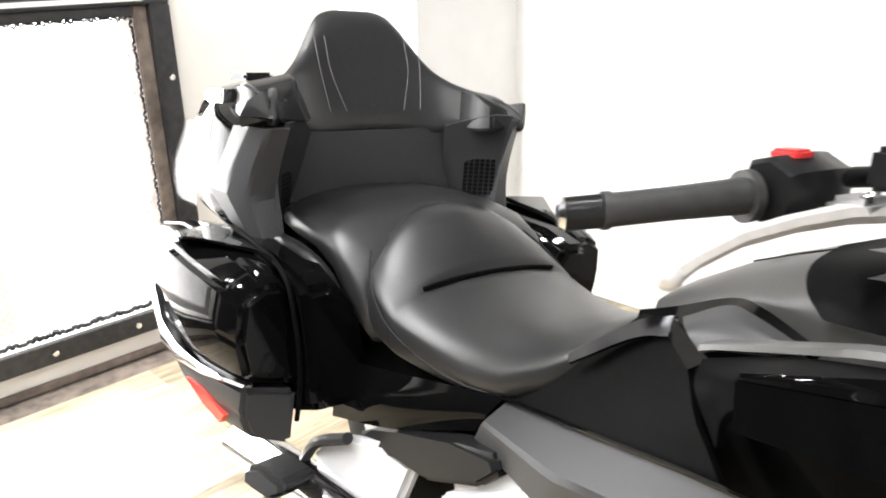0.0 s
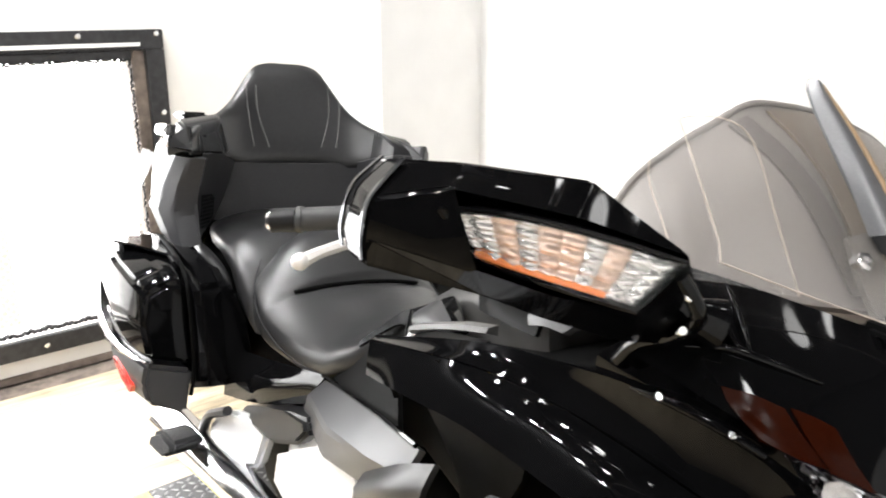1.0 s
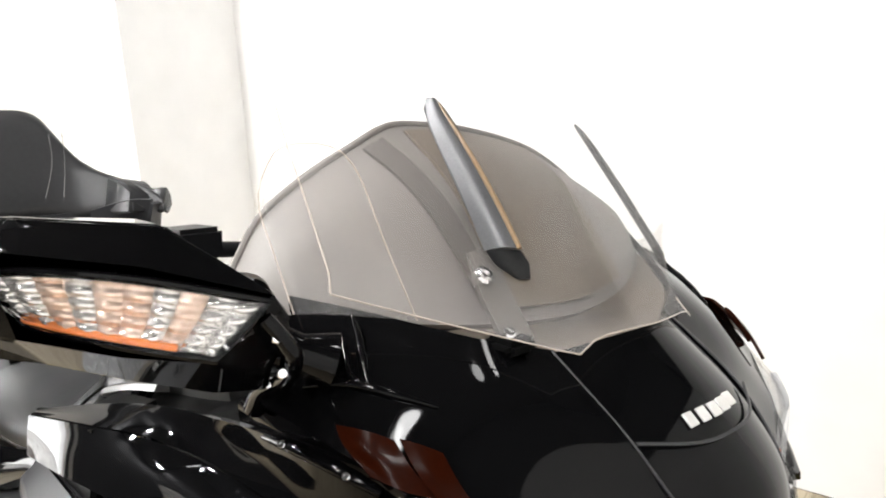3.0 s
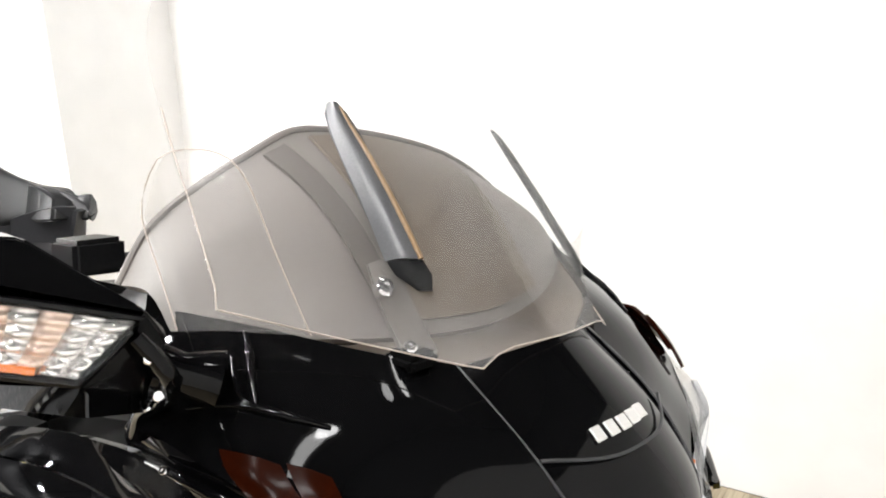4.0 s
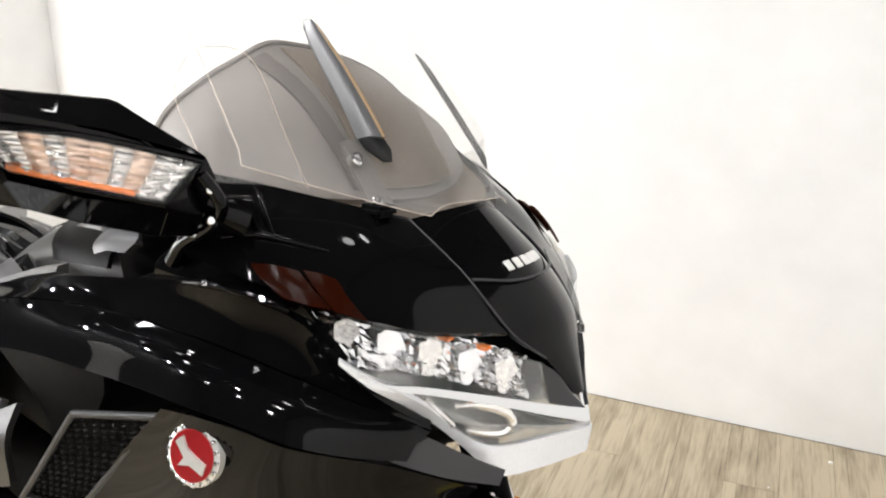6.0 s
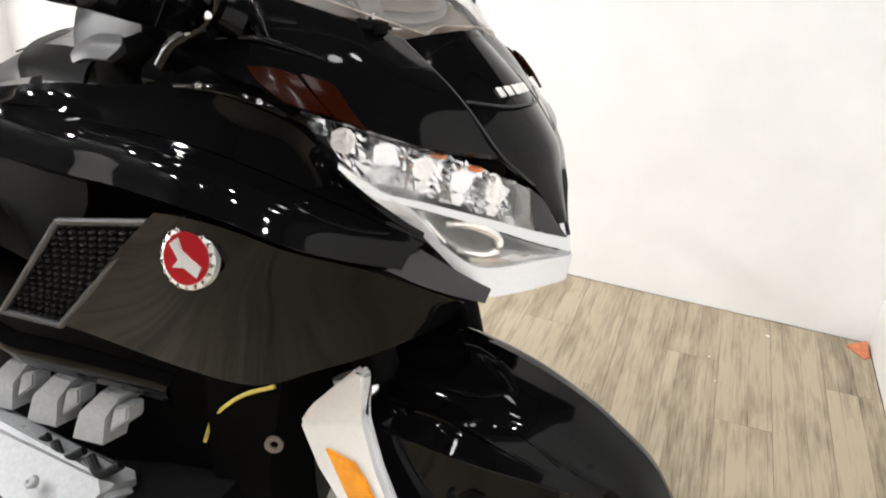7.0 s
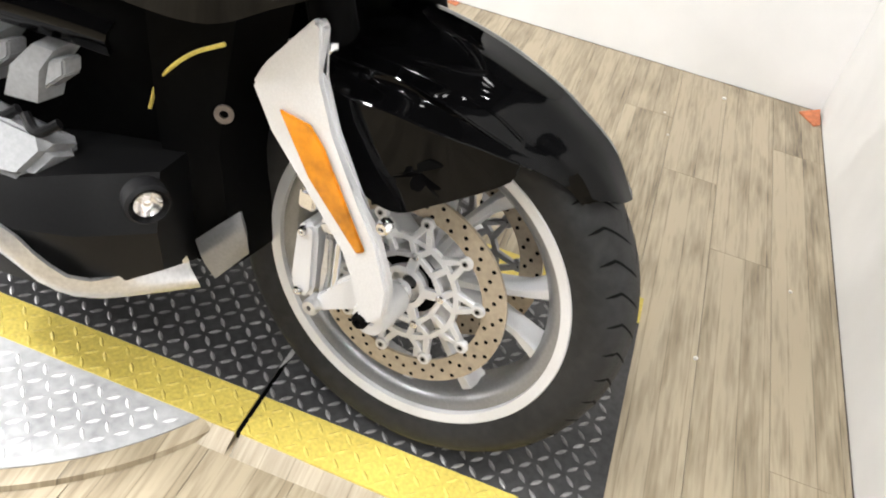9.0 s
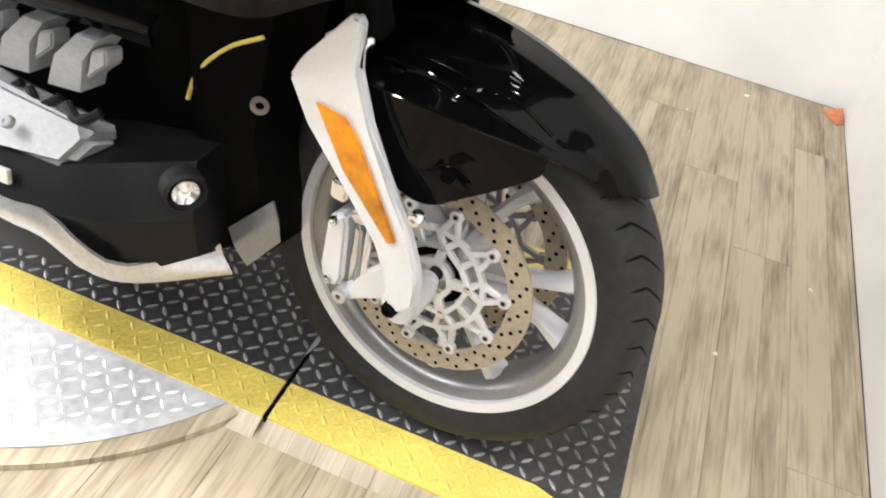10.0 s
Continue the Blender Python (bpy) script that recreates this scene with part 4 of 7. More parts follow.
for s in (1, -1):
    f = s < 0
    rows = [[(-0.330, -0.285, 1.125), (-0.275, -0.235, 1.112), (-0.200, -0.165, 1.092), (-0.172, -0.100, 1.076)],
            [(-0.325, -0.315, 1.085), (-0.235, -0.280, 1.068), (-0.146, -0.200, 1.048), (-0.089, -0.105, 1.026)],
            [(-0.290, -0.325, 1.045), (-0.170, -0.295, 1.022), (-0.085, -0.208, 0.986), (-0.032, -0.094, 0.968)]]
    part("upper_cowl", shell(rows, 26, 14, 0.008, (-0.5, 0.7, -0.4), flip=f), GLOSS, bike, "glossy black upper cowl")
    rows = [[(-0.330, -0.300, 1.048), (-0.240, -0.300, 1.035), (-0.165, -0.288, 1.016)], [(-0.360, -0.306, 1.020), (-0.250, -0.306, 1.015), (-0.150, -0.284, 0.998)], [(-0.360, -0.300, 0.990), (-0.240, -0.300, 0.985), (-0.120, -0.268, 0.960)]]
    lift = Vector((0.0018, -0.0030, 0.0020))
    for k, bead in enumerate((((-0.281, -0.240, 1.110), (-0.259, -0.249, 1.097), (-0.243, -0.258, 1.083), (-0.225, -0.266, 1.069)), ((-0.268, -0.260, 1.096), (-0.252, -0.268, 1.083), (-0.236, -0.273, 1.073), (-0.214, -0.260, 1.066)),
                              ((-0.262, -0.302, 1.066), (-0.240, -0.280, 1.070), (-0.218, -0.263, 1.067), (-0.179, -0.232, 1.057)))):
        part("cowl_bead", tube_bm([((p + lift).x - (SKEW * abs((p + lift).y) if f else 0), (p + lift).y * s, (p + lift).z - 0.003) for p in map(Vector, bead)], (0.002, 0.004, 0.004, 0.0015), 10, 24), GLOSS, bike, "raised bead of the vent in the cowl" if k == 0 else "")
    edge = ((-0.300, -0.318, 1.012), (-0.262, -0.320, 1.018), (-0.226, -0.317, 1.019), (-0.194, -0.308, 1.014), (-0.172, -0.296, 1.006))
    part("cowl_edge", tube_bm([(x - (SKEW * abs(y) if f else 0), y * s, z) for x, y, z in edge], (0.002, 0.004, 0.0045, 0.0045, 0.004), 10, 24), GLOSS, bike, "rounded lower edge of the cowl")
    for k in (1, 3):
        bolt((edge[k][0] - (SKEW * abs(edge[k][1]) if f else 0), (edge[k][1] - 0.003) * s, edge[k][2] + 0.002), (0.3, -0.8 * s, 0.5), 0.004, 0.003, CHROME, bike)
    part("cowl_filler", shell(rows, 12, 8, 0.006, (0, 1, -0.2), flip=f), GLOSS, bike)
    lamp = part("headlamp", shell([[(-0.162, -0.290, 1.012), (-0.117, -0.257, 1.002), (-0.073, -0.192, 0.981), (-0.029, -0.127, 0.958), (0.000, -0.068, 0.934)],
                                   [(-0.136, -0.294, 0.991), (-0.098, -0.270, 0.978), (-0.066, -0.197, 0.955), (-0.024, -0.120, 0.930), (0.005, -0.062, 0.908)],
                                   [(-0.112, -0.296, 0.973), (-0.080, -0.281, 0.956), (-0.060, -0.201, 0.929), (-0.018, -0.112, 0.901), (0.010, -0.054, 0.882)]], 20, 10, 0.003, (-0.6, 0.7, 0), flip=f), LENS, bike, "clear headlamp with bright reflectors")
    for lobe in ([[(-0.222, -0.300, 1.046), (-0.196, -0.292, 1.048), (-0.176, -0.280, 1.044)], [(-0.206, -0.304, 1.036), (-0.182, -0.296, 1.036), (-0.156, -0.280, 1.030)], [(-0.176, -0.302, 1.022), (-0.152, -0.290, 1.016), (-0.134, -0.274, 1.012)]],
                 [[(-0.172, -0.278, 1.046), (-0.158, -0.268, 1.043), (-0.146, -0.258, 1.038)], [(-0.152, -0.280, 1.030), (-0.138, -0.270, 1.026), (-0.126, -0.258, 1.020)], [(-0.130, -0.276, 1.012), (-0.118, -0.264, 1.007), (-0.108, -0.252, 1.002)]]):
        part("side_marker", shell([[(x + 0.002, y - 0.003, z) for x, y, z in r] for r in lobe], 12, 8, 0.004, (-0.4, 0.7, -0.3), flip=f), MARKER, lamp, "dark amber side marker")
    part("lamp_bowl", faceted(shell([[(-0.182, -0.274, 1.008), (-0.140, -0.232, 0.998), (-0.095, -0.165, 0.978), (-0.050, -0.105, 0.952), (-0.03, -0.06, 0.934)],
                             [(-0.150, -0.272, 0.968), (-0.118, -0.250, 0.950), (-0.085, -0.170, 0.925), (-0.045, -0.095, 0.898), (-0.02, -0.05, 0.880)]], 46, 13, 0.003, (-0.6, 0.7, 0), flip=f), 0.0022), CHROME, lamp, "bright faceted lamp bowl", 0)
    sk = SKEW if f else 0.0
    for k in range(5):
        u = (k + 0.45) / 5.2
        c = Vector((-0.148 + 0.138 * u, -0.270 + 0.200 * u, 0.988 - 0.074 * u))
        for dz, rr, h in ((0.003, 0.0125, 0.020), (-0.018, 0.007, 0.012)):
            p = c + Vector((0, 0, dz))
            d2 = Vector((0.75, -0.62, 0.1)).normalized()
            sd = d2.cross(Vector((0, 0, 1))).normalized()
            uu = sd.cross(d2)
            rings = []
            for q2, w2 in ((1.0, 0.45), (0.8, 0.1), (0.45, -0.25), (0.15, -0.3)):
                rings.append([p + d2 * h * w2 * 0.6 + (sd * math.cos(a) * (1 + 0.18 * (m % 2)) + uu * math.sin(a) * (1 + 0.18 * (m % 2))) * rr * q2 for m, a in ((m, 2 * math.pi * m / 10) for m in range(10))])
            rings = [[(x - sk * abs(y), y * s, z) for x, y, z in r] for r in rings]
            part("reflector_cell", loft_bm(rings), CHROME if k % 2 else LAMPSILVER, lamp, "faceted reflector cell", 25)
        e = c + Vector((0.010, 0.016, 0.016))
        part("cell_divider", box_bm((e.x - sk * abs(e.y) - 0.007, e.y * s - 0.006, e.z - 0.0022), (e.x - sk * abs(e.y) + 0.007, e.y * s + 0.006, e.z + 0.0022), 0.001), ORANGE if k in (1, 2, 3) else CHROME, lamp)
    part("running_light", shell([[(-0.098, -0.292, 0.966), (-0.076, -0.272, 0.950), (-0.058, -0.201, 0.928), (-0.016, -0.111, 0.900), (0.012, -0.051, 0.881), (0.037, -0.003, 0.868)],
                                 [(-0.098, -0.293, 0.962), (-0.075, -0.274, 0.945), (-0.057, -0.203, 0.921), (-0.014, -0.112, 0.890), (0.015, -0.052, 0.868), (0.041, -0.003, 0.852)]], 22, 4, 0.006, (-0.6, 0.7, 0), flip=f), DRL, lamp, "white running light strip")
    part("lower_lens", shell([[(-0.076, -0.270, 0.946), (-0.060, -0.203, 0.919), (-0.018, -0.113, 0.888), (0.012, -0.052, 0.866), (0.038, -0.003, 0.850)],
                              [(-0.074, -0.240, 0.924), (-0.048, -0.170, 0.886), (-0.016, -0.111, 0.866), (0.016, -0.051, 0.857), (0.041, -0.003, 0.850)],
                              [(-0.072, -0.222, 0.906), (-0.050, -0.162, 0.862), (-0.022, -0.112, 0.843), (0.010, -0.060, 0.845), (0.042, -0.003, 0.848)]], 18, 10, 0.003, (-0.6, 0.7, 0), flip=f), LENS, lamp, "clear lower lamp lens")
    part("lower_bowl", faceted(shell([[(-0.095, -0.245, 0.942), (-0.080, -0.185, 0.915), (-0.040, -0.100, 0.886), (-0.008, -0.045, 0.864), (0.022, -0.003, 0.848)],
                              [(-0.085, -0.205, 0.906), (-0.064, -0.150, 0.864), (-0.038, -0.100, 0.846), (-0.006, -0.052, 0.846), (0.026, -0.003, 0.847)]], 20, 6, 0.003, (-0.6, 0.7, 0), flip=f), 0.003), STRIP, lamp, "smoked grey lower lamp bowl", 0)
    hook = ((-0.052, -0.165, 0.898), (-0.034, -0.138, 0.896), (-0.016, -0.112, 0.884), (-0.012, -0.103, 0.868), (-0.022, -0.115, 0.858), (-0.044, -0.148, 0.866))
    part("lamp_blade", tube_bm([(x - sk * abs(y), y * s, z) for x, y, z in hook], (0.003, 0.005, 0.006, 0.006, 0.005, 0.003), 8, 22), LAMPSILVER, lamp, "bright hooked reflector of the lower lamp")
    part("lamp_blade", tube_bm([(x - sk * abs(y), y * s, z) for x, y, z in ((-0.066, -0.205, 0.916), (-0.048, -0.172, 0.880))], 0.004, 8), LAMPSILVER, lamp)
    part("lamp_end", shell([[(0.000, -0.067, 0.934), (0.012, -0.045, 0.918), (0.021, -0.020, 0.890)], [(0.010, -0.053, 0.883), (0.024, -0.03, 0.876), (0.036, -0.006, 0.870)]], 10, 6, 0.005, (-1, 0.3, 0), flip=f), GREY, lamp, "dark grey lamp end panel")
    part("lamp_surround", shell([[(-0.104, -0.300, 0.974), (-0.078, -0.276, 0.954), (-0.058, -0.218, 0.916), (-0.042, -0.158, 0.866), (-0.020, -0.114, 0.842), (0.012, -0.061, 0.844), (0.044, -0.003, 0.847)],
                                 [(-0.104, -0.300, 0.970), (-0.081, -0.278, 0.945), (-0.063, -0.214, 0.902), (-0.041, -0.150, 0.845), (-0.018, -0.116, 0.808), (0.010, -0.066, 0.806), (0.042, -0.003, 0.814)]], 22, 5, 0.008, (-0.6, 0.7, 0), flip=f), SILVER, bike, "silver lower lamp surround")
    part("fairing_corner", shell([[(-0.048, -0.220, 0.884), (-0.020, -0.172, 0.852), (-0.001, -0.128, 0.826)], [(-0.062, -0.262, 0.868), (-0.030, -0.205, 0.838), (-0.001, -0.140, 0.812)]], 12, 5, 0.006, (-0.3, 1, 0.1), flip=f), GREY, bike, "satin grey corner of the fairing below the lamp")

nose_rows = []
for u in (-1, -0.72, -0.38, 0, 0.38, 0.72, 1):
    q = 1 - u * u
    r = [(-0.174 + 0.034 * q, 0.102 * u, 1.073 + 0.016 * q), (-0.090 + 0.022 * q, 0.102 * u, 1.022 + 0.012 * q), (-0.030 + 0.016 * q, 0.091 * u, 0.968 + 0.010 * q), (-0.001 + 0.006 * q, 0.052 * u, 0.934 + 0.004 * q), (0.024 + 0.004 * q, 0.014 * u, 0.886)]
    nose_rows.append([(x - SKEW * max(y, 0) * 0.9, y, z) for x, y, z in r])
panel("nose_panel", nose_rows, GLOSS, bike, "glossy black nose panel", n=24, m=20, thick=0.008, inward=(-1, 0, -0.5))
for s in (1, -1):
    tube("nose_seam", [(x - (SKEW * 0.1 if s < 0 else 0), y * s, z) for x, y, z in ((-0.172, -0.103, 1.0755), (-0.089, -0.1035, 1.0252), (-0.030, -0.092, 0.9695), (-0.001, -0.053, 0.9355))], 0.0014, GREY, bike, "grey seam beside the nose panel", 6, 24)
# recessed step of the nose panel and the maker's plate as plain bars
panel("nose_recess", [[(-0.079, -0.104, 1.0235), (-0.052, -0.05, 1.0185), (-0.046, 0.0, 1.0185), (-0.056, 0.05, 1.0185), (-0.089, 0.104, 1.0235)], [(-0.077, -0.104, 1.0215), (-0.050, -0.05, 1.0165), (-0.044, 0, 1.0165), (-0.054, 0.05, 1.0165), (-0.087, 0.104, 1.0215)]],
      GREY, bike, "thin grey ledge across the nose", n=20, m=3, thick=0.002, inward=(-1, 0, -0.5))
emblem = None
for k in range(5):
    y = -0.040 + 0.0175 * k
    q = 1 - (y / 0.102) ** 2
    c = Vector((-0.0855 + 0.0215 * q - SKEW * max(y, 0) * 0.9, y, 1.0195 + 0.0118 * q))
    b = box_bm((-0.0070, -0.0068, -0.001), (0.0070, 0.0068, 0.0015), 0.0007, 1)
    b.transform(Matrix.Translation(c) @ Matrix.Rotation(radians(40), 4, "Y"))
    if emblem is None:
        emblem = part("emblem", b, PALE, bike, "row of raised silver bars")
    else:
        part("emblem_bar", b, PALE, emblem)

# -- side fairing --
for s in (1, -1):
    f = s < 0
    crest = [(-0.690, -0.375, 0.950), (-0.562, -0.363, 0.965), (-0.478, -0.340, 0.966), (-0.400, -0.320, 0.957), (-0.300, -0.318, 0.955), (-0.230, -0.315, 0.952), (-0.169, -0.300, 0.941), (-0.116, -0.275, 0.924), (-0.067, -0.243, 0.905), (-0.044, -0.222, 0.892)]
    bot = [(-0.680, -0.382, 0.906), (-0.580, -0.384, 0.912), (-0.478, -0.378, 0.915), (-0.400, -0.373, 0.910), (-0.320, -0.377, 0.913), (-0.244, -0.375, 0.913), (-0.180, -0.365, 0.909), (-0.127, -0.345, 0.897), (-0.086, -0.310, 0.885), (-0.048, -0.255, 0.871)]
    mid = [((a[0] + b[0]) / 2, (a[1] + b[1]) / 2 - d * 0.7, (a[2] + b[2]) / 2 + d) for a, b, d in zip(crest, bot, (0.001, 0.002, 0.006, 0.012, 0.014, 0.014, 0.013, 0.011, 0.008, 0.005))]
    part("fairing_band", shell([crest, mid, bot], 48, 14, 0.008, (0, 1, -0.1), flip=f), GLOSS, bike, "glossy black fairing shoulder")
    deck = [(-0.692, -0.366, 0.955), (-0.562, -0.330, 0.981), (-0.478, -0.317, 0.993), (-0.400, -0.310, 0.998), (-0.300, -0.314, 1.012), (-0.225, -0.312, 1.012), (-0.160, -0.292, 0.995), (-0.112, -0.288, 0.962), (-0.078, -0.258, 0.925), (-0.050, -0.222, 0.898)]
    fold = [((a[0] + b[0]) / 2, (a[1] + b[1]) / 2 + 0.004, (a[2] + b[2]) / 2) for a, b in zip(deck, crest)]
    part("fairing_top", shell([deck, fold, [(x, y + 0.002, z + 0.001) for x, y, z in crest]], 40, 8, 0.006, (0, 1, -0.4), flip=f), GLOSS, bike)
    part("fairing_belly", shell([[(-0.278, -0.364, 0.892), (-0.225, -0.365, 0.900), (-0.175, -0.353, 0.897), (-0.127, -0.332, 0.886), (-0.066, -0.262, 0.862), (-0.012, -0.170, 0.818)],
                                 [(-0.357, -0.358, 0.810), (-0.264, -0.345, 0.797), (-0.188, -0.324, 0.795), (-0.131, -0.300, 0.806), (-0.069, -0.247, 0.812), (-0.022, -0.168, 0.805)],
                                 [(-0.438, -0.350, 0.714), (-0.301, -0.318, 0.693), (-0.199, -0.290, 0.692), (-0.133, -0.265, 0.726), (-0.071, -0.230, 0.761), (-0.030, -0.165, 0.788)]], 30, 16, 0.008, (0, 1, 0.2), flip=f), GLOSS, bike, "glossy black lower fairing")
    part("fairing_rear", shell([[(-0.715, -0.300, 0.900), (-0.600, -0.310, 0.892), (-0.500, -0.326, 0.890), (-0.410, -0.336, 0.890)],
                                [(-0.650, -0.300, 0.850), (-0.580, -0.308, 0.838), (-0.500, -0.318, 0.832), (-0.430, -0.325, 0.845)],
                                [(-0.590, -0.300, 0.810), (-0.560, -0.305, 0.775), (-0.545, -0.308, 0.735), (-0.530, -0.310, 0.712)]], 20, 12, 0.008, (0, 1, 0.1), flip=f), DEEP, bike, "black duct panel behind the fairing")
    grille = part("side_grille", shell([[(-0.415, -0.366, 0.850), (-0.296, -0.350, 0.874)], [(-0.518, -0.360, 0.721), (-0.447, -0.342, 0.714)]], 8, 8, 0.004, (0, 1, 0), flip=f), DEEP, bike, "black honeycomb side grille")
    frame_pts = [(-0.415, -0.370, 0.852), (-0.292, -0.356, 0.876), (-0.445, -0.348, 0.711), (-0.522, -0.366, 0.718), (-0.415, -0.370, 0.852)]
    for a, b in zip(frame_pts, frame_pts[1:]):
        part("grille_frame", tube_bm([(a[0], a[1] * s, a[2]), (b[0], b[1] * s, b[2])], 0.0045, 8), GREY, grille)
    bm = bmesh.new()
    o, u = np.array((-0.415, -0.3685, 0.850)), np.array((0.119, 0.016, 0.024))
    v, shrink = np.array((-0.103, 0.006, -0.129)), np.array((-0.048, 0.002, -0.031))
    for i in range(8):
        for j in range(16):
            cu, cv = (i + 0.5 + 0.5 * (j % 2)) / 8.5, (j + 0.5) / 16
            u2 = u + shrink * cv
            c = o + u2 * cu + v * cv
            piece = [c + u2 * 0.052 * a + v * 0.026 * b for a, b in ((-1, 0), (0, 1), (1, 0), (0, -1))]
            vs = [bm.verts.new((p[0], (p[1] - 0.003) * s, p[2])) for p in piece]
            w_ = [bm.verts.new((p[0] * 0.4 + c[0] * 0.6, (p[1] * 0.4 + c[1] * 0.6 + 0.0) * s, p[2] * 0.4 + c[2] * 0.6)) for p in piece]
            for k2 in range(4):
                bm.faces.new((vs[k2], vs[(k2 + 1) % 4], w_[(k2 + 1) % 4], w_[k2]))
            bm.faces.new(w_)
    tagged(part("honeycomb", bm, SATIN, grille, "raised black honeycomb cells", 0), kind="stuff")
    part("lower_lip", shell([[(-0.665, -0.333, 0.717), (-0.574, -0.331, 0.674), (-0.495, -0.310, 0.662), (-0.351, -0.261, 0.635)], [(-0.665, -0.345, 0.696), (-0.574, -0.341, 0.650), (-0.500, -0.320, 0.637), (-0.358, -0.269, 0.615)], [(-0.665, -0.327, 0.670), (-0.574, -0.320, 0.621), (-0.505, -0.301, 0.608), (-0.368, -0.253, 0.585)]], 18, 8, 0.008, (0, 1, 0), flip=f), GLOSS, bike, "glossy black lower cowl lip")

badge = part("badge", turned_bm([(0.001, -0.004), (0.028, -0.004), (0.031, -0.002), (0.031, 0.006), (0.001, 0.006)], (0, 0, 0), 32), PALE, bike, "round silver badge with a red enamel face")
badge.matrix_basis = pose(-0.230, -0.361, 0.857, -9, 0, 8) @ Matrix.Scale(1.05, 4)
part("badge_face", turned_bm([(0.001, -0.0055), (0.0255, -0.0055), (0.0255, -0.003), (0.001, -0.003)], (0, 0, 0), 32), BADGE_RED, badge)
for k in range(18):
    a = 2 * math.pi * k / 18
    bolt((0.0285 * math.cos(a), -0.004, 0.0285 * math.sin(a)), (0, -1, 0), 0.0024, 0.0012, CHROME, badge, "rim_bead")
slab("badge_wing", [(-0.019, -0.0075, 0.010), (-0.011, -0.0075, 0.018), (-0.005, -0.0075, 0.007), (0.007, -0.0075, 0.001), (0.019, -0.0075, -0.004), (0.016, -0.0075, -0.015), (0.000, -0.0075, -0.009), (-0.013, -0.0075, -0.012), (-0.007, -0.0075, -0.003)], (0, 0.003, 0), PALE, badge, "plain silver wing shape")

# -- windscreen, its arms, deflector and the dash hood behind --
def screen_x(y, z):
    return -0.140 - (z - 1.09) * 0.86 - 1.05 * y * y - SKEW * max(y, 0)


rows = []
for z in (1.45, 1.36, 1.28, 1.20, 1.14):
    w = 0.275 - (z - 1.14) * 0.13 - max(0, z - 1.34) * 0.5
    rows.append([(screen_x(w * u, z), w * u, z) for u in (-1, -0.75, -0.5, -0.25, 0, 0.25, 0.5, 0.75, 1)])
rows.append([(-0.262, -0.278, 1.136), (-0.208, -0.205, 1.112), (-0.132, -0.117, 1.086), (-0.135, -0.087, 1.096), (-0.130, 0, 1.094), (-0.150, 0.088, 1.086), (-0.158, 0.112, 1.074), (-0.262, 0.205, 1.092), (-0.330, 0.270, 1.110)])


def screen_bm():
    g = np.array([line(r, 33) for r in rows[:-1]] + [line(rows[-1], 33)])
    cols = np.array([spline(g[:, k], 18) for k in range(33)]).transpose(1, 0, 2)
    bm = bmesh.new()
    a = [[bm.verts.new(v) for v in r] for r in cols]
    b = [[bm.verts.new(Vector(v) + Vector((-0.004, 0, -0.001))) for v in r] for r in cols]
    m, n = len(a), len(a[0])
    for j in range(m - 1):
        for i in range(n - 1):
            bm.faces.new((a[j][i], a[j][i + 1], a[j + 1][i + 1], a[j + 1][i]))
            bm.faces.new((b[j][i], b[j + 1][i], b[j + 1][i + 1], b[j][i + 1]))
    rim = [(0, i) for i in range(n)] + [(j, n - 1) for j in range(1, m)] + [(m - 1, i) for i in range(n - 2, -1, -1)] + [(j, 0) for j in range(m - 2, 0, -1)]
    for (j, i), (j2, i2) in zip(rim, rim[1:] + rim[:1]):
        bm.faces.new((a[j][i], b[j][i], b[j2][i2], a[j2][i2]))
    return bm, cols


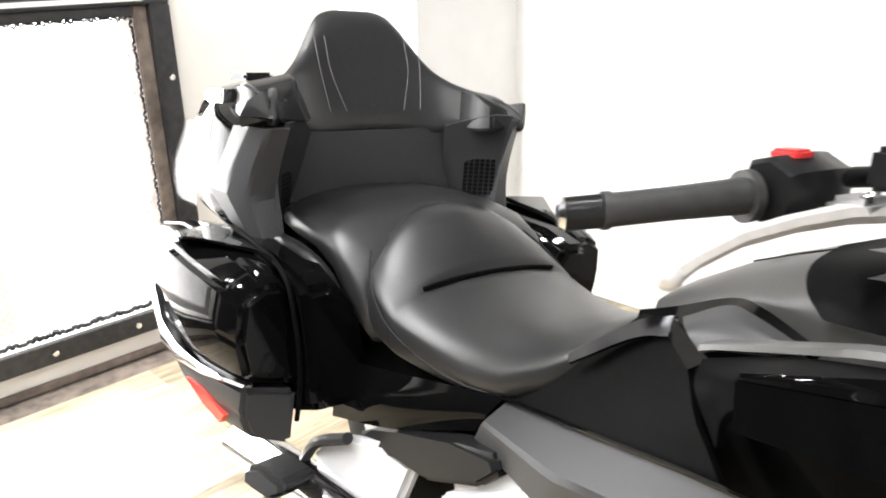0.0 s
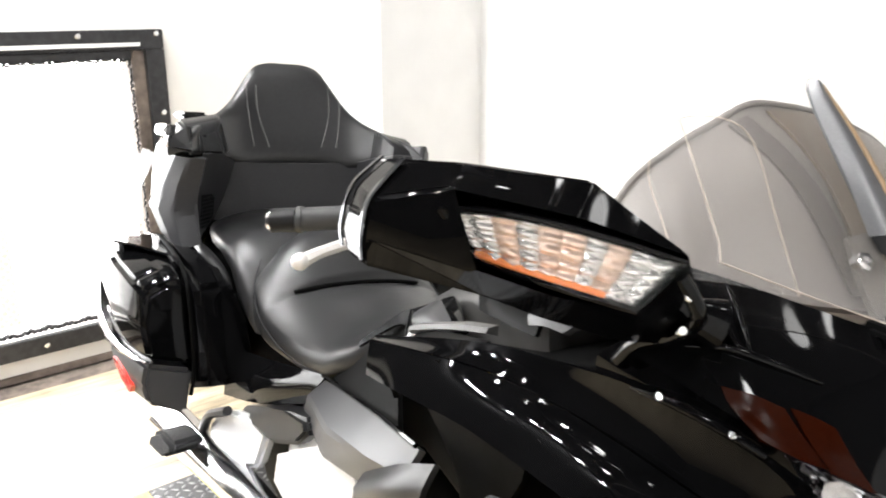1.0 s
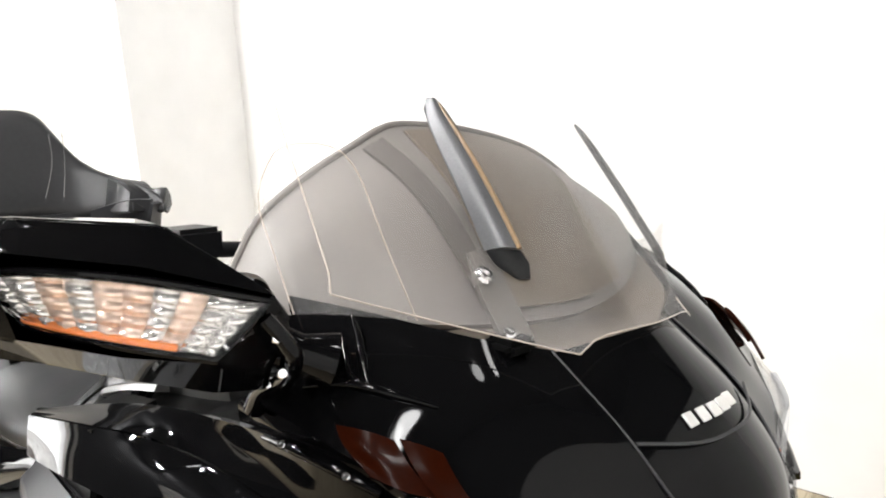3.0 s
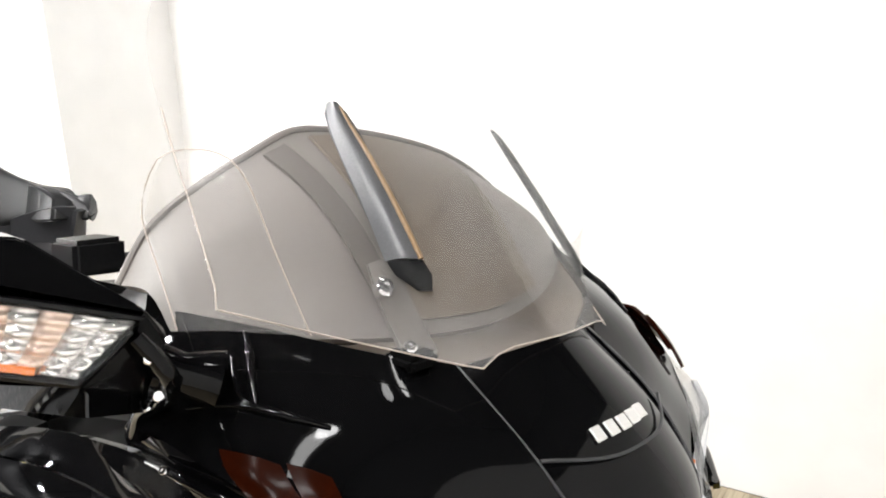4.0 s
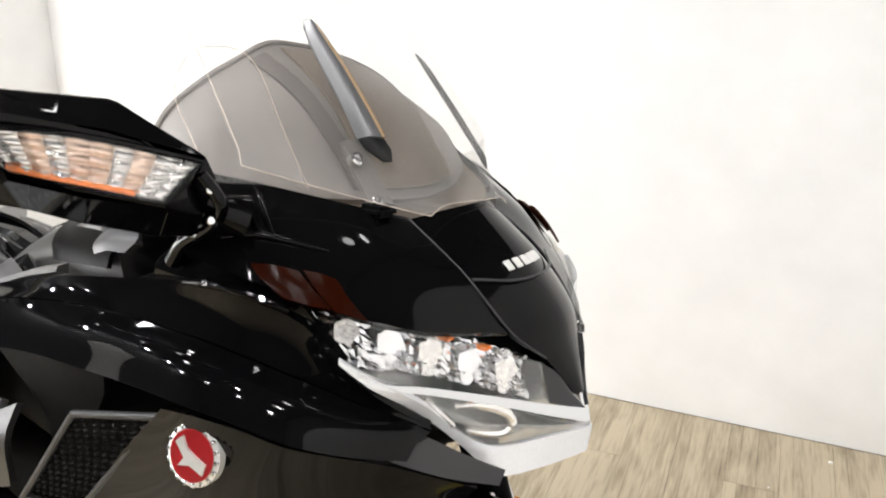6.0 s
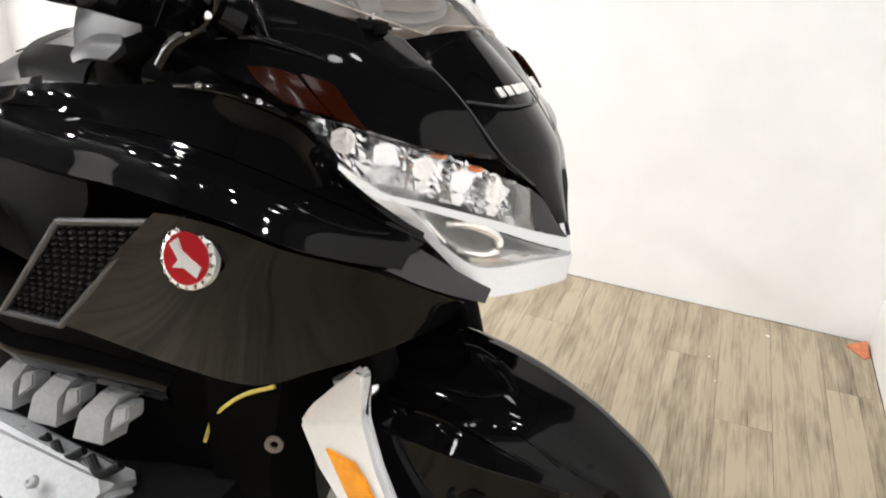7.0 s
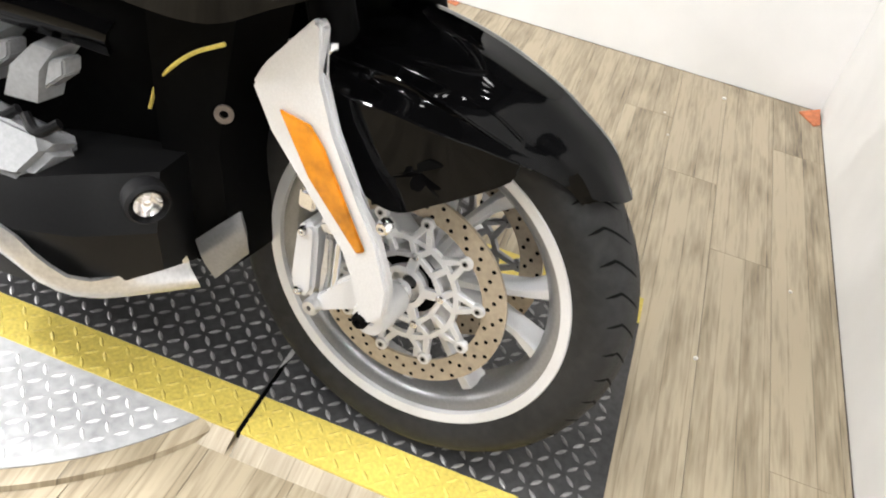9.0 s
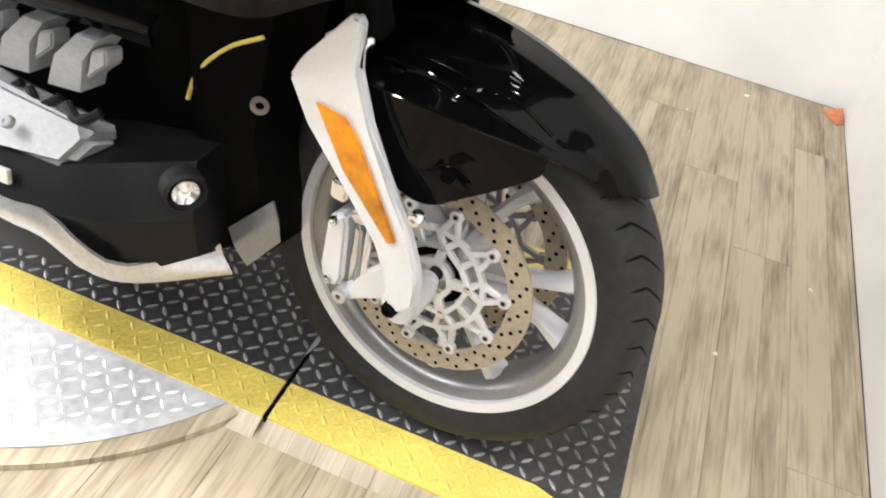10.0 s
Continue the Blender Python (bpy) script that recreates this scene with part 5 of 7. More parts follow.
sb, grid = screen_bm()
screen = part("windscreen", sb, CLEAR, bike, "clear tall windscreen")
screen.visible_shadow = False
EDGE = material("polished_edge", (0.40, 0.34, 0.29), 0.3, grain=0.05)
for pts in (grid[9:, 0], grid[-1]):
    tube("screen_edge", [tuple(p) for p in pts], 0.0007, EDGE, screen, "pale polished edge", 6)
for s in (1, -1):
    f = s < 0
    d, nn = Vector((-0.55, -0.83 * s, 0)), Vector((0.70, -0.46 * s, 0.55))

    def blade(stations):
        return loft_bm([[Vector((x - (SKEW * abs(y) + 0.004 if s < 0 else 0), y * s + (0.016 if s < 0 else 0), z - (0.027 if s < 0 else 0))) + d * u * k + nn * v * k for u, v in ((-0.020, -0.004), (-0.019, 0.004), (-0.010, 0.008), (0.012, 0.006), (0.021, 0.0), (0.016, -0.005))] for x, y, z, k in stations])
    arm = part("screen_arm", blade(((-0.325, -0.117, 1.292, 0.2), (-0.316, -0.120, 1.282, 0.5), (-0.300, -0.122, 1.264, 0.66), (-0.258, -0.126, 1.216, 0.72), (-0.212, -0.129, 1.163, 0.72))), GREY, screen, "dark grey windscreen arm")
    if f:
        part("arm_face", blade(((-0.3135, -0.113, 1.284, 0.15), (-0.296, -0.114, 1.266, 0.30), (-0.254, -0.118, 1.218, 0.33), (-0.208, -0.121, 1.165, 0.33))), SATIN, arm, "black inner face")
    else:
        rim = [(-0.312, -0.119, 1.288), (-0.300, -0.120, 1.276), (-0.266, -0.121, 1.243), (-0.230, -0.122, 1.204), (-0.198, -0.124, 1.167)]
        spine = [(-0.324, -0.125, 1.291), (-0.312, -0.132, 1.274), (-0.290, -0.137, 1.248), (-0.256, -0.141, 1.210), (-0.222, -0.143, 1.163)]
        ridge = [((a[0] + b[0]) / 2 + 0.004, (a[1] + b[1]) / 2 - 0.003, (a[2] + b[2]) / 2 + 0.003) for a, b in zip(rim, spine)]
        part("arm_face", shell([rim, ridge, spine], 20, 8, 0.006, (-0.7, 0.46, -0.55)), ARMLIT, arm, "outer face in a lighter grey for the light on it")
        part("arm_edge", tube_bm(rim, (0.0012, 0.0024, 0.0028, 0.0028, 0.0024), 8, 20), BRONZE, arm, "bronze tinted front edge")
    part("arm_tip", blade(((-0.2115, -0.129, 1.1625, 0.76), (-0.202, -0.127, 1.152, 0.76), (-0.192, -0.123, 1.140, 0.3))), SATIN, arm, "black rubber tip")
    if f:
        continue
    rail = part("screen_rail", shell([[(-0.240, -0.146, 1.158), (-0.228, -0.122, 1.166)], [(-0.218, -0.150, 1.128), (-0.208, -0.126, 1.134)], [(-0.188, -0.148, 1.088), (-0.178, -0.120, 1.090)]], 5, 12, 0.008, (-1, 0, -0.5), flip=f), DASHDARK, screen, "dark grey lift rail")
    bolt((-0.222, -0.143 * s, 1.140), (0.8, -0.2 * s, 0.55), 0.009, 0.006, CHROME, rail)
    part("clip", box_bm((-0.205, -0.160, 1.080), (-0.170, -0.124, 1.094), 0.005), DEEP, screen)
    bolt((-0.184, -0.148, 1.098), (0.6, -0.3, 0.7), 0.006, 0.004, CHROME, rail)
    de = part("wind_deflector", shell([[(-0.346, -0.290, 1.200), (-0.332, -0.278, 1.248), (-0.300, -0.255, 1.250), (-0.280, -0.240, 1.232)], [(-0.318, -0.292, 1.160), (-0.300, -0.280, 1.180), (-0.272, -0.250, 1.180), (-0.252, -0.230, 1.175)],
                                       [(-0.284, -0.296, 1.118), (-0.272, -0.272, 1.116), (-0.250, -0.245, 1.114), (-0.225, -0.216, 1.112)]], 16, 10, 0.003, (-0.6, 0.7, 0), flip=f), CLEAR, bike, "small clear wind deflector")
    de.visible_shadow = False
    tube("deflector_edge", [(x, y * s, z) for x, y, z in ((-0.284, -0.298, 1.118), (-0.318, -0.294, 1.160), (-0.346, -0.292, 1.200), (-0.342, -0.287, 1.232), (-0.330, -0.278, 1.250), (-0.300, -0.256, 1.252), (-0.280, -0.241, 1.234), (-0.252, -0.231, 1.175), (-0.225, -0.217, 1.112))], 0.0006, EDGE, de, "pale polished edge", 6, 30)

dash_rows = []
for y, zt in ((-0.287, 1.135), (-0.258, 1.182), (-0.205, 1.219), (-0.155, 1.244), (-0.108, 1.265), (-0.058, 1.266), (0.0, 1.261), (0.08, 1.247), (0.145, 1.228), (0.215, 1.194), (0.262, 1.158), (0.300, 1.105)):
    xt, xb = -0.400 + SKEW * max(y, 0) * 0.6, -0.215 - 1.2 * y * y
    zb = 1.085 + 0.3 * y * y
    dash_rows.append([(xt, y, zt), (xt * 0.55 + xb * 0.45 + 0.012, y, zt * 0.55 + zb * 0.45 + 0.012), (xb, y, zb)])
dash_rows = [[(x - SKEW * max(y, 0), y, z) for x, y, z in r] for r in dash_rows]
dash = panel("dash_hood", dash_rows, DASH, bike, "dark grey dash hood behind the windscreen", n=14, m=46, thick=0.012, inward=(-1, 0, -0.6))
tube("dash_rim", [r[0] for r in dash_rows], 0.004, DASH, dash, "", 8, 40)



def dash_point(y, v):
    g = np.array(dash_rows)
    p = np.array([[np.interp(y, g[:, j, 1], g[:, j, k]) for k in range(3)] for j in range(3)])
    return spline(p, 41)[int(round(v * 40))] + np.array((0.004, 0, 0.003))


VS = (0.06, 0.28, 0.5, 0.72, 0.96)
panel("dash_band", [[dash_point(y0 + 0.03 * v, v) for v in VS] for y0 in (-0.150, -0.138, -0.126)], DASHDARK, dash, "dark band beside the windscreen arm", n=16, m=5, thick=0.003, inward=(-1, 0, -0.6))
panel("meter_hood", [[dash_point(y, v) for v in VS] for y in (-0.095, -0.05, 0.0, 0.05, 0.105)], DASHBROWN, dash, "meter hood with its shading painted brown", n=16, m=14, thick=0.003, inward=(-1, 0, -0.6))
deck_front = [(-0.330, -0.283, 1.112), (-0.200, -0.163, 1.082), (-0.172, -0.098, 1.066), (-0.142, 0.0, 1.078), (-0.184, 0.098, 1.066), (-0.220, 0.163, 1.082), (-0.362, 0.283, 1.112)]
panel("cowl_deck", [deck_front, [(x - 0.05, y, z - 0.008) for x, y, z in deck_front], [(x * 0.3 - 0.25, y, z - 0.004) for x, y, z in deck_front]], DASHBROWN, bike, "", n=30, m=8, thick=0.006, inward=(0, 0, -1))
part("dash_body", loft_bm([ring_yz(x, -w, w, z0, z1, 20, 4) for x, w, z0, z1 in ((-0.43, 0.25, 1.02, 1.16), (-0.50, 0.24, 1.00, 1.14), (-0.60, 0.20, 0.98, 1.09))]), SATIN, bike)

# -- mirrors with indicators --
def smooth_loft(rings, k=32, m=18):
    """A loft through closed rings, rounded round and along."""
    out = []
    for r in rings:
        p = np.array(r, float)
        c = spline(np.vstack([p[-1:], p, p[:2]]), 8 * (len(p) + 2) + 1)
        c = c[8:-8]
        d = np.r_[0, np.cumsum(np.linalg.norm(np.diff(c, axis=0), axis=1))]
        t = np.linspace(0, d[-1], k, endpoint=False)
        out.append(np.stack([np.interp(t, d, c[:, a]) for a in range(3)], 1))
    g = np.array(out)
    cols = np.array([spline(g[:, i], m) for i in range(k)]).transpose(1, 0, 2)
    return loft_bm([[tuple(v) for v in r] for r in cols])


def mirror_unit(s):
    def q(x, y, z):
        return (x, y * s, z + 0.007 + 0.008 * min(1, max(0, (z - 1.15) / 0.03)))
    # rings from the outer end inwards: rear top, hood edge, lens top, lens foot, chin, rear foot
    rings = [[(-0.418, -0.521, 1.184), (-0.398, -0.528, 1.190), (-0.426, -0.538, 1.168), (-0.428, -0.547, 1.140), (-0.411, -0.552, 1.120), (-0.414, -0.545, 1.118)],
             [(-0.405, -0.512, 1.187), (-0.373, -0.525, 1.191), (-0.380, -0.546, 1.163), (-0.381, -0.551, 1.138), (-0.374, -0.552, 1.114), (-0.405, -0.542, 1.114)],
             [(-0.390, -0.475, 1.188), (-0.348, -0.482, 1.191), (-0.317, -0.514, 1.178), (-0.297, -0.501, 1.125), (-0.318, -0.472, 1.097), (-0.385, -0.480, 1.100)],
             [(-0.345, -0.396, 1.183), (-0.292, -0.401, 1.185), (-0.273, -0.426, 1.165), (-0.268, -0.445, 1.110), (-0.300, -0.432, 1.082), (-0.345, -0.420, 1.080)],
             [(-0.300, -0.342, 1.138), (-0.246, -0.348, 1.149), (-0.235, -0.345, 1.145), (-0.240, -0.388, 1.098), (-0.265, -0.378, 1.068), (-0.300, -0.360, 1.068)],
             [(-0.285, -0.325, 1.120), (-0.250, -0.326, 1.128), (-0.240, -0.328, 1.118), (-0.246, -0.344, 1.084), (-0.260, -0.335, 1.062), (-0.290, -0.330, 1.065)]]
    bm = bmesh.new()
    v = [[bm.verts.new(q(*p)) for p in r] for r in rings]
    for j in range(5):
        for i in range(6):
            if i == 2 and j in (2, 3):
                continue                              # the opening that holds the lens
            bm.faces.new((v[j][i], v[j][(i + 1) % 6], v[j + 1][(i + 1) % 6], v[j + 1][i]))
    bm.faces.new(v[0][::-1])
    bm.faces.new(v[5])
    bmesh.ops.recalc_face_normals(bm, faces=bm.faces)
    bmesh.ops.bevel(bm, geom=[e for e in bm.edges if len(e.link_faces) == 2], offset=0.0028, segments=3, affect="EDGES", clamp_overlap=True)
    hood = part("mirror_housing", bm, GLOSS, bike, "glossy black mirror housing", 25)
    part("mirror_glass", shell([[q(x - 0.006, y, z - 0.006) for x, y, z in (rings[1][0], rings[2][0], rings[3][0], rings[4][0])], [q(x - 0.006, y, z + 0.006) for x, y, z in (rings[1][5], rings[2][5], rings[3][5], rings[4][5])]], 10, 6, 0.003, (1, 0, 0)), CHROME, hood, "mirror glass")
    for line_pts, name in ((((-0.371, -0.526, 1.1925), (-0.381, -0.5480, 1.164), (-0.382, -0.5535, 1.138), (-0.376, -0.5540, 1.118)), "outer"), (((-0.398, -0.530, 1.1915), (-0.426, -0.5415, 1.168), (-0.428, -0.5490, 1.140), (-0.413, -0.5535, 1.123)), "rear")):
        part("rim_strip", shell([[q(*p) for p in line_pts], [q(p[0] - 0.0038, p[1] + 0.0003, p[2]) for p in line_pts]], 16, 3, 0.002, (0, 1 * s, 0)), DARKCHROME, hood, "pale edge strip")
    outer = np.array([[(-0.321, -0.519, 1.167), (-0.296, -0.484, 1.167), (-0.269, -0.427, 1.158), (-0.233, -0.350, 1.139)],
                      [(-0.314, -0.506, 1.149), (-0.288, -0.474, 1.143), (-0.262, -0.428, 1.136), (-0.234, -0.368, 1.123)],
                      [(-0.308, -0.491, 1.131), (-0.282, -0.465, 1.122), (-0.258, -0.435, 1.114), (-0.236, -0.392, 1.103)]]) * np.array((1, s, 1)) + np.array((0, 0, 0.008))
    back_off = np.array((-0.008, 0.003 * s, 0))
    lens = part("indicator_lens", shell(outer, 20, 10, 0.002, (-1, 0.4 * s, 0)), LENS, hood, "clear indicator lens")
    frame_loop = np.vstack([spline(outer[0], 12), spline(outer[:, -1], 6)[1:], spline(outer[2], 12)[::-1][1:], spline(outer[:, 0], 6)[::-1][1:]])
    part("lens_frame", tube_bm(frame_loop + back_off * 0.5, 0.0035, 8), GLOSS, lens)
    g = np.array([spline(r, 41) for r in outer])
    g = np.array([spline(g[:, k], 25) for k in range(41)]).transpose(1, 0, 2) + back_off
    for k in range(10):                             # bands of rippled reflector
        a, b = k * 4, k * 4 + 4
        cell = g[:, a:b + 1].copy()
        bulge = np.sin(np.linspace(0, math.pi, 5))[None, :] * 0.003 + (np.abs(np.sin(np.linspace(0.2 * k, 0.2 * k + 5 * math.pi, 25)))[:, None]) * 0.0035
        cell += bulge[:, :, None] * np.array((0.8, -0.5 * s, 0.1))
        bm = bmesh.new()
        front = [[bm.verts.new(p) for p in r] for r in cell]
        for r0, r1 in zip(front, front[1:]):
            for p in range(4):
                bm.faces.new((r0[p], r0[p + 1], r1[p + 1], r1[p]))
        part("rippled_reflector", bm, PEACH if k in (2, 4, 5, 7) else LAMPSILVER, lens, "rippled peach reflector band" if k in (2, 4, 5, 7) else "rippled silver reflector band", 75)
    part("amber_strip", tube_bm(g[-2][:33:2] + np.array((0.003, -0.002 * s, 0.002)), 0.0034, 8), ORANGE, lens, "amber lower edge")
    part("mirror_stem", tube_bm([q(-0.275, -0.330, 1.095), q(-0.262, -0.308, 1.086), q(-0.250, -0.285, 1.078)], (0.020, 0.016, 0.024), 14), GLOSS, hood)
    loop = ((-0.232, -0.356, 1.137), (-0.226, -0.345, 1.121), (-0.227, -0.335, 1.104), (-0.253, -0.325, 1.080), (-0.298, -0.318, 1.055), (-0.322, -0.312, 1.030))
    part("mirror_strut", tube_bm([(x, y * s, z) for x, y, z in loop], (0.006, 0.007, 0.007, 0.008, 0.009, 0.010), 12, 30), GLOSS, hood, "glossy black looped mirror strut")
    for x, y, z in ((-0.226, -0.350, 1.123), (-0.238, -0.338, 1.090), (-0.272, -0.330, 1.070)):
        bolt((x, y * s, z), (1, -0.6 * s, 0.4), 0.0045, 0.003, CHROME, hood)


mirror_unit(1)

# -- handlebar and controls --
for s in (1, -1):
    def q(x, y, z):
        return (x, y * s, z)
    bar = tube("handlebar", [q(-0.700, -0.10, 1.110), q(-0.715, -0.20, 1.118), q(-0.755, -0.30, 1.103), q(-0.800, -0.40, 1.094), q(-0.828, -0.45, 1.089)], 0.011, SATIN, bike, "", 12, 20)
    part("grip", tube_bm([q(-0.757, -0.303, 1.103), q(-0.782, -0.36, 1.098), q(-0.815, -0.428, 1.0915)], (0.0185, 0.0165, 0.0165), 20, 10), GRIP, bar, "black rubber grip")
    part("grip_collar", tube_bm([q(-0.755, -0.298, 1.103), q(-0.758, -0.306, 1.102)], 0.026, 20), GRIP, bar)
    part("grip_ring", tube_bm([q(-0.812, -0.424, 1.092), q(-0.816, -0.430, 1.0915)], 0.0185, 20), GRIP, bar)
    end = part("bar_end", tube_bm([q(-0.816, -0.431, 1.0915), q(-0.835, -0.458, 1.088)], 0.0165, 20), SATIN, bar, "black bar end weight with a chrome cap")
    part("end_cap", tube_bm([q(-0.835, -0.458, 1.088), q(-0.838, -0.4625, 1.0875)], (0.016, 0.011), 20), CHROME, end)
    sw = part("switch_housing", loft_bm([[q(-0.740 + dx, y, 1.106 + dz) for dx, dz in
              ((0.030 * k, 0.0), (0.026 * k, 0.022 * k), (0.0, 0.036 * k), (-0.024 * k, 0.030 * k), (-0.030 * k, 0.0), (-0.024 * k, -0.024 * k), (0.0, -0.030 * k), (0.024 * k, -0.024 * k))] for y, k in ((-0.298, 0.85), (-0.290, 1.0), (-0.235, 1.05), (-0.205, 1.0), (-0.195, 0.8))]), SATIN, bar, "black switch housing")
    part("kill_switch", box_bm(*[tuple(c) for c in zip(*[sorted(p) for p in ((-0.760, -0.730), (-0.272 * s, -0.244 * s), (1.136, 1.147))])], 0.003), KILL if s > 0 else SATIN, sw, "red stop switch" if s > 0 else "")
    part("rocker", box_bm(*[tuple(c) for c in zip(*[sorted(p) for p in ((-0.772, -0.764), (-0.250 * s, -0.222 * s), (1.112, 1.128))])], 0.003), MATTE, sw)
    part("rocker", box_bm(*[tuple(c) for c in zip(*[sorted(p) for p in ((-0.772, -0.762), (-0.285 * s, -0.262 * s), (1.100, 1.120))])], 0.003), MATTE, sw)
    part("brake_reservoir", box_bm(*[tuple(c) for c in zip(*[sorted(p) for p in ((-0.690, -0.625), (-0.225 * s, -0.165 * s), (1.110, 1.152))])], 0.006), SATIN, bar, "black fluid reservoir")
    part("lever_perch", box_bm(*[tuple(c) for c in zip(*[sorted(p) for p in ((-0.700, -0.660), (-0.270 * s, -0.215 * s), (1.085, 1.108))])], 0.007), CAST, bar)
    lever = part("lever", loft_bm([[(x + 0.5 * dx, y * s, z + dz) for dx, dz in ((w, 0), (w * 0.6, h), (-w * 0.6, h), (-w, 0), (-w * 0.6, -h), (w * 0.6, -h))] for x, y, z, w, h in
                  ((-0.668, -0.235, 1.092, 0.030, 0.008), (-0.676, -0.280, 1.094, 0.026, 0.008), (-0.686, -0.340, 1.090, 0.020, 0.007), (-0.694, -0.400, 1.082, 0.017, 0.0065), (-0.699, -0.445, 1.068, 0.015, 0.0065), (-0.701, -0.462, 1.060, 0.018, 0.008), (-0.702, -0.474, 1.056, 0.012, 0.006))]), LEVER, bar, "bare alloy hand lever")
    b = bmesh.new()
    bmesh.ops.create_icosphere(b, subdivisions=2, radius=0.0115, matrix=Matrix.Translation(q(-0.701, -0.470, 1.057)))
    part("lever_ball", b, LEVER, lever)
    for p in (q(-0.675, -0.232, 1.108), q(-0.668, -0.256, 1.108)):
        bolt(p, (0, 0, 1), 0.006, 0.004, CHROME, bar)
    tube("cable", [q(-0.66, -0.20, 1.10), q(-0.60, -0.16, 1.08), q(-0.54, -0.14, 1.04)], 0.005, DEEP, bar, "", 8, 10)

# -- tank cover and console --
st = [(-1.015, 0.075, 0.908, 0.86), (-0.960, 0.108, 0.942, 0.85), (-0.880, 0.128, 0.984, 0.86), (-0.780, 0.150, 1.020, 0.88), (-0.660, 0.180, 1.052, 0.90), (-0.540, 0.205, 1.070, 0.93)]
tank = part("tank_cover", loft_bm([[(x, w * c, (z0 + z1) / 2 + (z1 - z0) / 2 * d) for c, d in ((-1, -1), (-1.06, 0.05), (-1.0, 0.62), (-0.66, 0.96), (0, 1), (0.66, 0.96), (1.0, 0.62), (1.06, 0.05), (1, -1))] for x, w, z1, z0 in st]), TANKGREY, bike, "satin grey tank cover", 50)
tube("tank_seam", [(-0.870, -0.090, 0.9875), (-0.800, -0.085, 1.012), (-0.700, -0.082, 1.042)], 0.0013, DEEP, tank, "", 6, 10)
for s in (1, -1):
    f = s < 0

    def q(pts):
        return [(x, y * s, z) for x, y, z in pts]
    part("console_pocket", shell([q([(-0.764, -0.095, 1.0285), (-0.700, -0.060, 1.047), (-0.540, -0.050, 1.074)]), q([(-0.772, -0.135, 1.010), (-0.680, -0.150, 1.030), (-0.540, -0.165, 1.052)]), q([(-0.755, -0.168, 0.988), (-0.680, -0.196, 0.998), (-0.540, -0.222, 1.008)]), q([(-0.720, -0.190, 0.966), (-0.660, -0.210, 0.972), (-0.540, -0.235, 0.980)])], 16, 12, 0.006, (0, 0.6 * s, -0.8)), POD, bike, "black pocket in the tank cover")
    part("tank_band", shell([q([(-1.010, -0.118, 0.893), (-0.930, -0.140, 0.922), (-0.850, -0.152, 0.954), (-0.790, -0.182, 0.960), (-0.700, -0.224, 0.947)]), q([(-0.985, -0.155, 0.874), (-0.915, -0.170, 0.899), (-0.842, -0.178, 0.932), (-0.800, -0.200, 0.938), (-0.705, -0.240, 0.926)])], 24, 4, 0.008, (0, 0.7 * s, -0.6)), GLOSS, bike, "glossy black band below the tank cover")
    part("knee_pad", shell([q([(-0.890, -0.186, 0.925), (-0.832, -0.188, 0.955), (-0.789, -0.205, 0.958), (-0.705, -0.238, 0.948)]), q([(-0.865, -0.212, 0.920), (-0.815, -0.220, 0.942), (-0.770, -0.232, 0.948), (-0.700, -0.250, 0.948)]), q([(-0.835, -0.222, 0.902), (-0.795, -0.236, 0.918), (-0.745, -0.248, 0.932), (-0.695, -0.256, 0.943)])], 16, 8, 0.008, (0, 0.7 * s, -0.6)), GREY, bike, "blue-grey knee pad")
    part("tank_strip", loft_bm([[(x, (y - w) * s, z - 0.003), (x, (y - w * 0.6) * s, z + 0.004), (x, (y + w) * s, z + 0.006), (x, (y + w) * s, z - 0.008)] for x, y, z, w in ((-0.825, -0.236, 0.914, 0.004), (-0.800, -0.240, 0.924, 0.008), (-0.720, -0.256, 0.948, 0.010), (-0.640, -0.268, 0.970, 0.011), (-0.570, -0.276, 0.984, 0.009))]), STRIP, bike, "satin alloy strip")
    part("seat_wedge", shell([q([(-1.060, -0.194, 0.828), (-0.967, -0.176, 0.898), (-0.897, -0.192, 0.926)]), q([(-1.050, -0.203, 0.818), (-0.952, -0.193, 0.882), (-0.890, -0.204, 0.902)])], 14, 4, 0.005, (0, 1 * s, 0)), DARKCHROME, bike, "dark chromed wedge trim at the seat nose")
    part("seat_wedge", shell([q([(-0.897, -0.195, 0.925), (-0.858, -0.212, 0.912), (-0.816, -0.228, 0.899)]), q([(-0.892, -0.206, 0.902), (-0.868, -0.218, 0.892), (-0.842, -0.230, 0.880)])], 10, 4, 0.005, (0, 1 * s, 0)), GLOSS, bike)
    part("tank_side", shell([q([(-0.985, -0.140, 0.898), (-0.935, -0.165, 0.906), (-0.870, -0.205, 0.905)]), q([(-1.080, -0.168, 0.800), (-0.960, -0.212, 0.815), (-0.800, -0.265, 0.845)]), q([(-1.165, -0.190, 0.720), (-1.000, -0.240, 0.745), (-0.720, -0.302, 0.786)])], 16, 10, 0.008, (0, 1 * s, 0), straight=True), DEEP, bike, "black tank side panel")
    part("pod_cover", shell([q([(-0.815, -0.244, 0.905), (-0.740, -0.262, 0.934), (-0.660, -0.278, 0.958), (-0.550, -0.292, 0.978)]), q([(-0.800, -0.272, 0.882), (-0.730, -0.302, 0.924), (-0.650, -0.324, 0.950), (-0.548, -0.336, 0.970)]), q([(-0.745, -0.300, 0.838), (-0.715, -0.338, 0.900), (-0.640, -0.358, 0.944), (-0.545, -0.364, 0.964)])], 18, 10, 0.008, (0, 0.7 * s, -0.7)), POD, bike, "black fairing pocket cover")
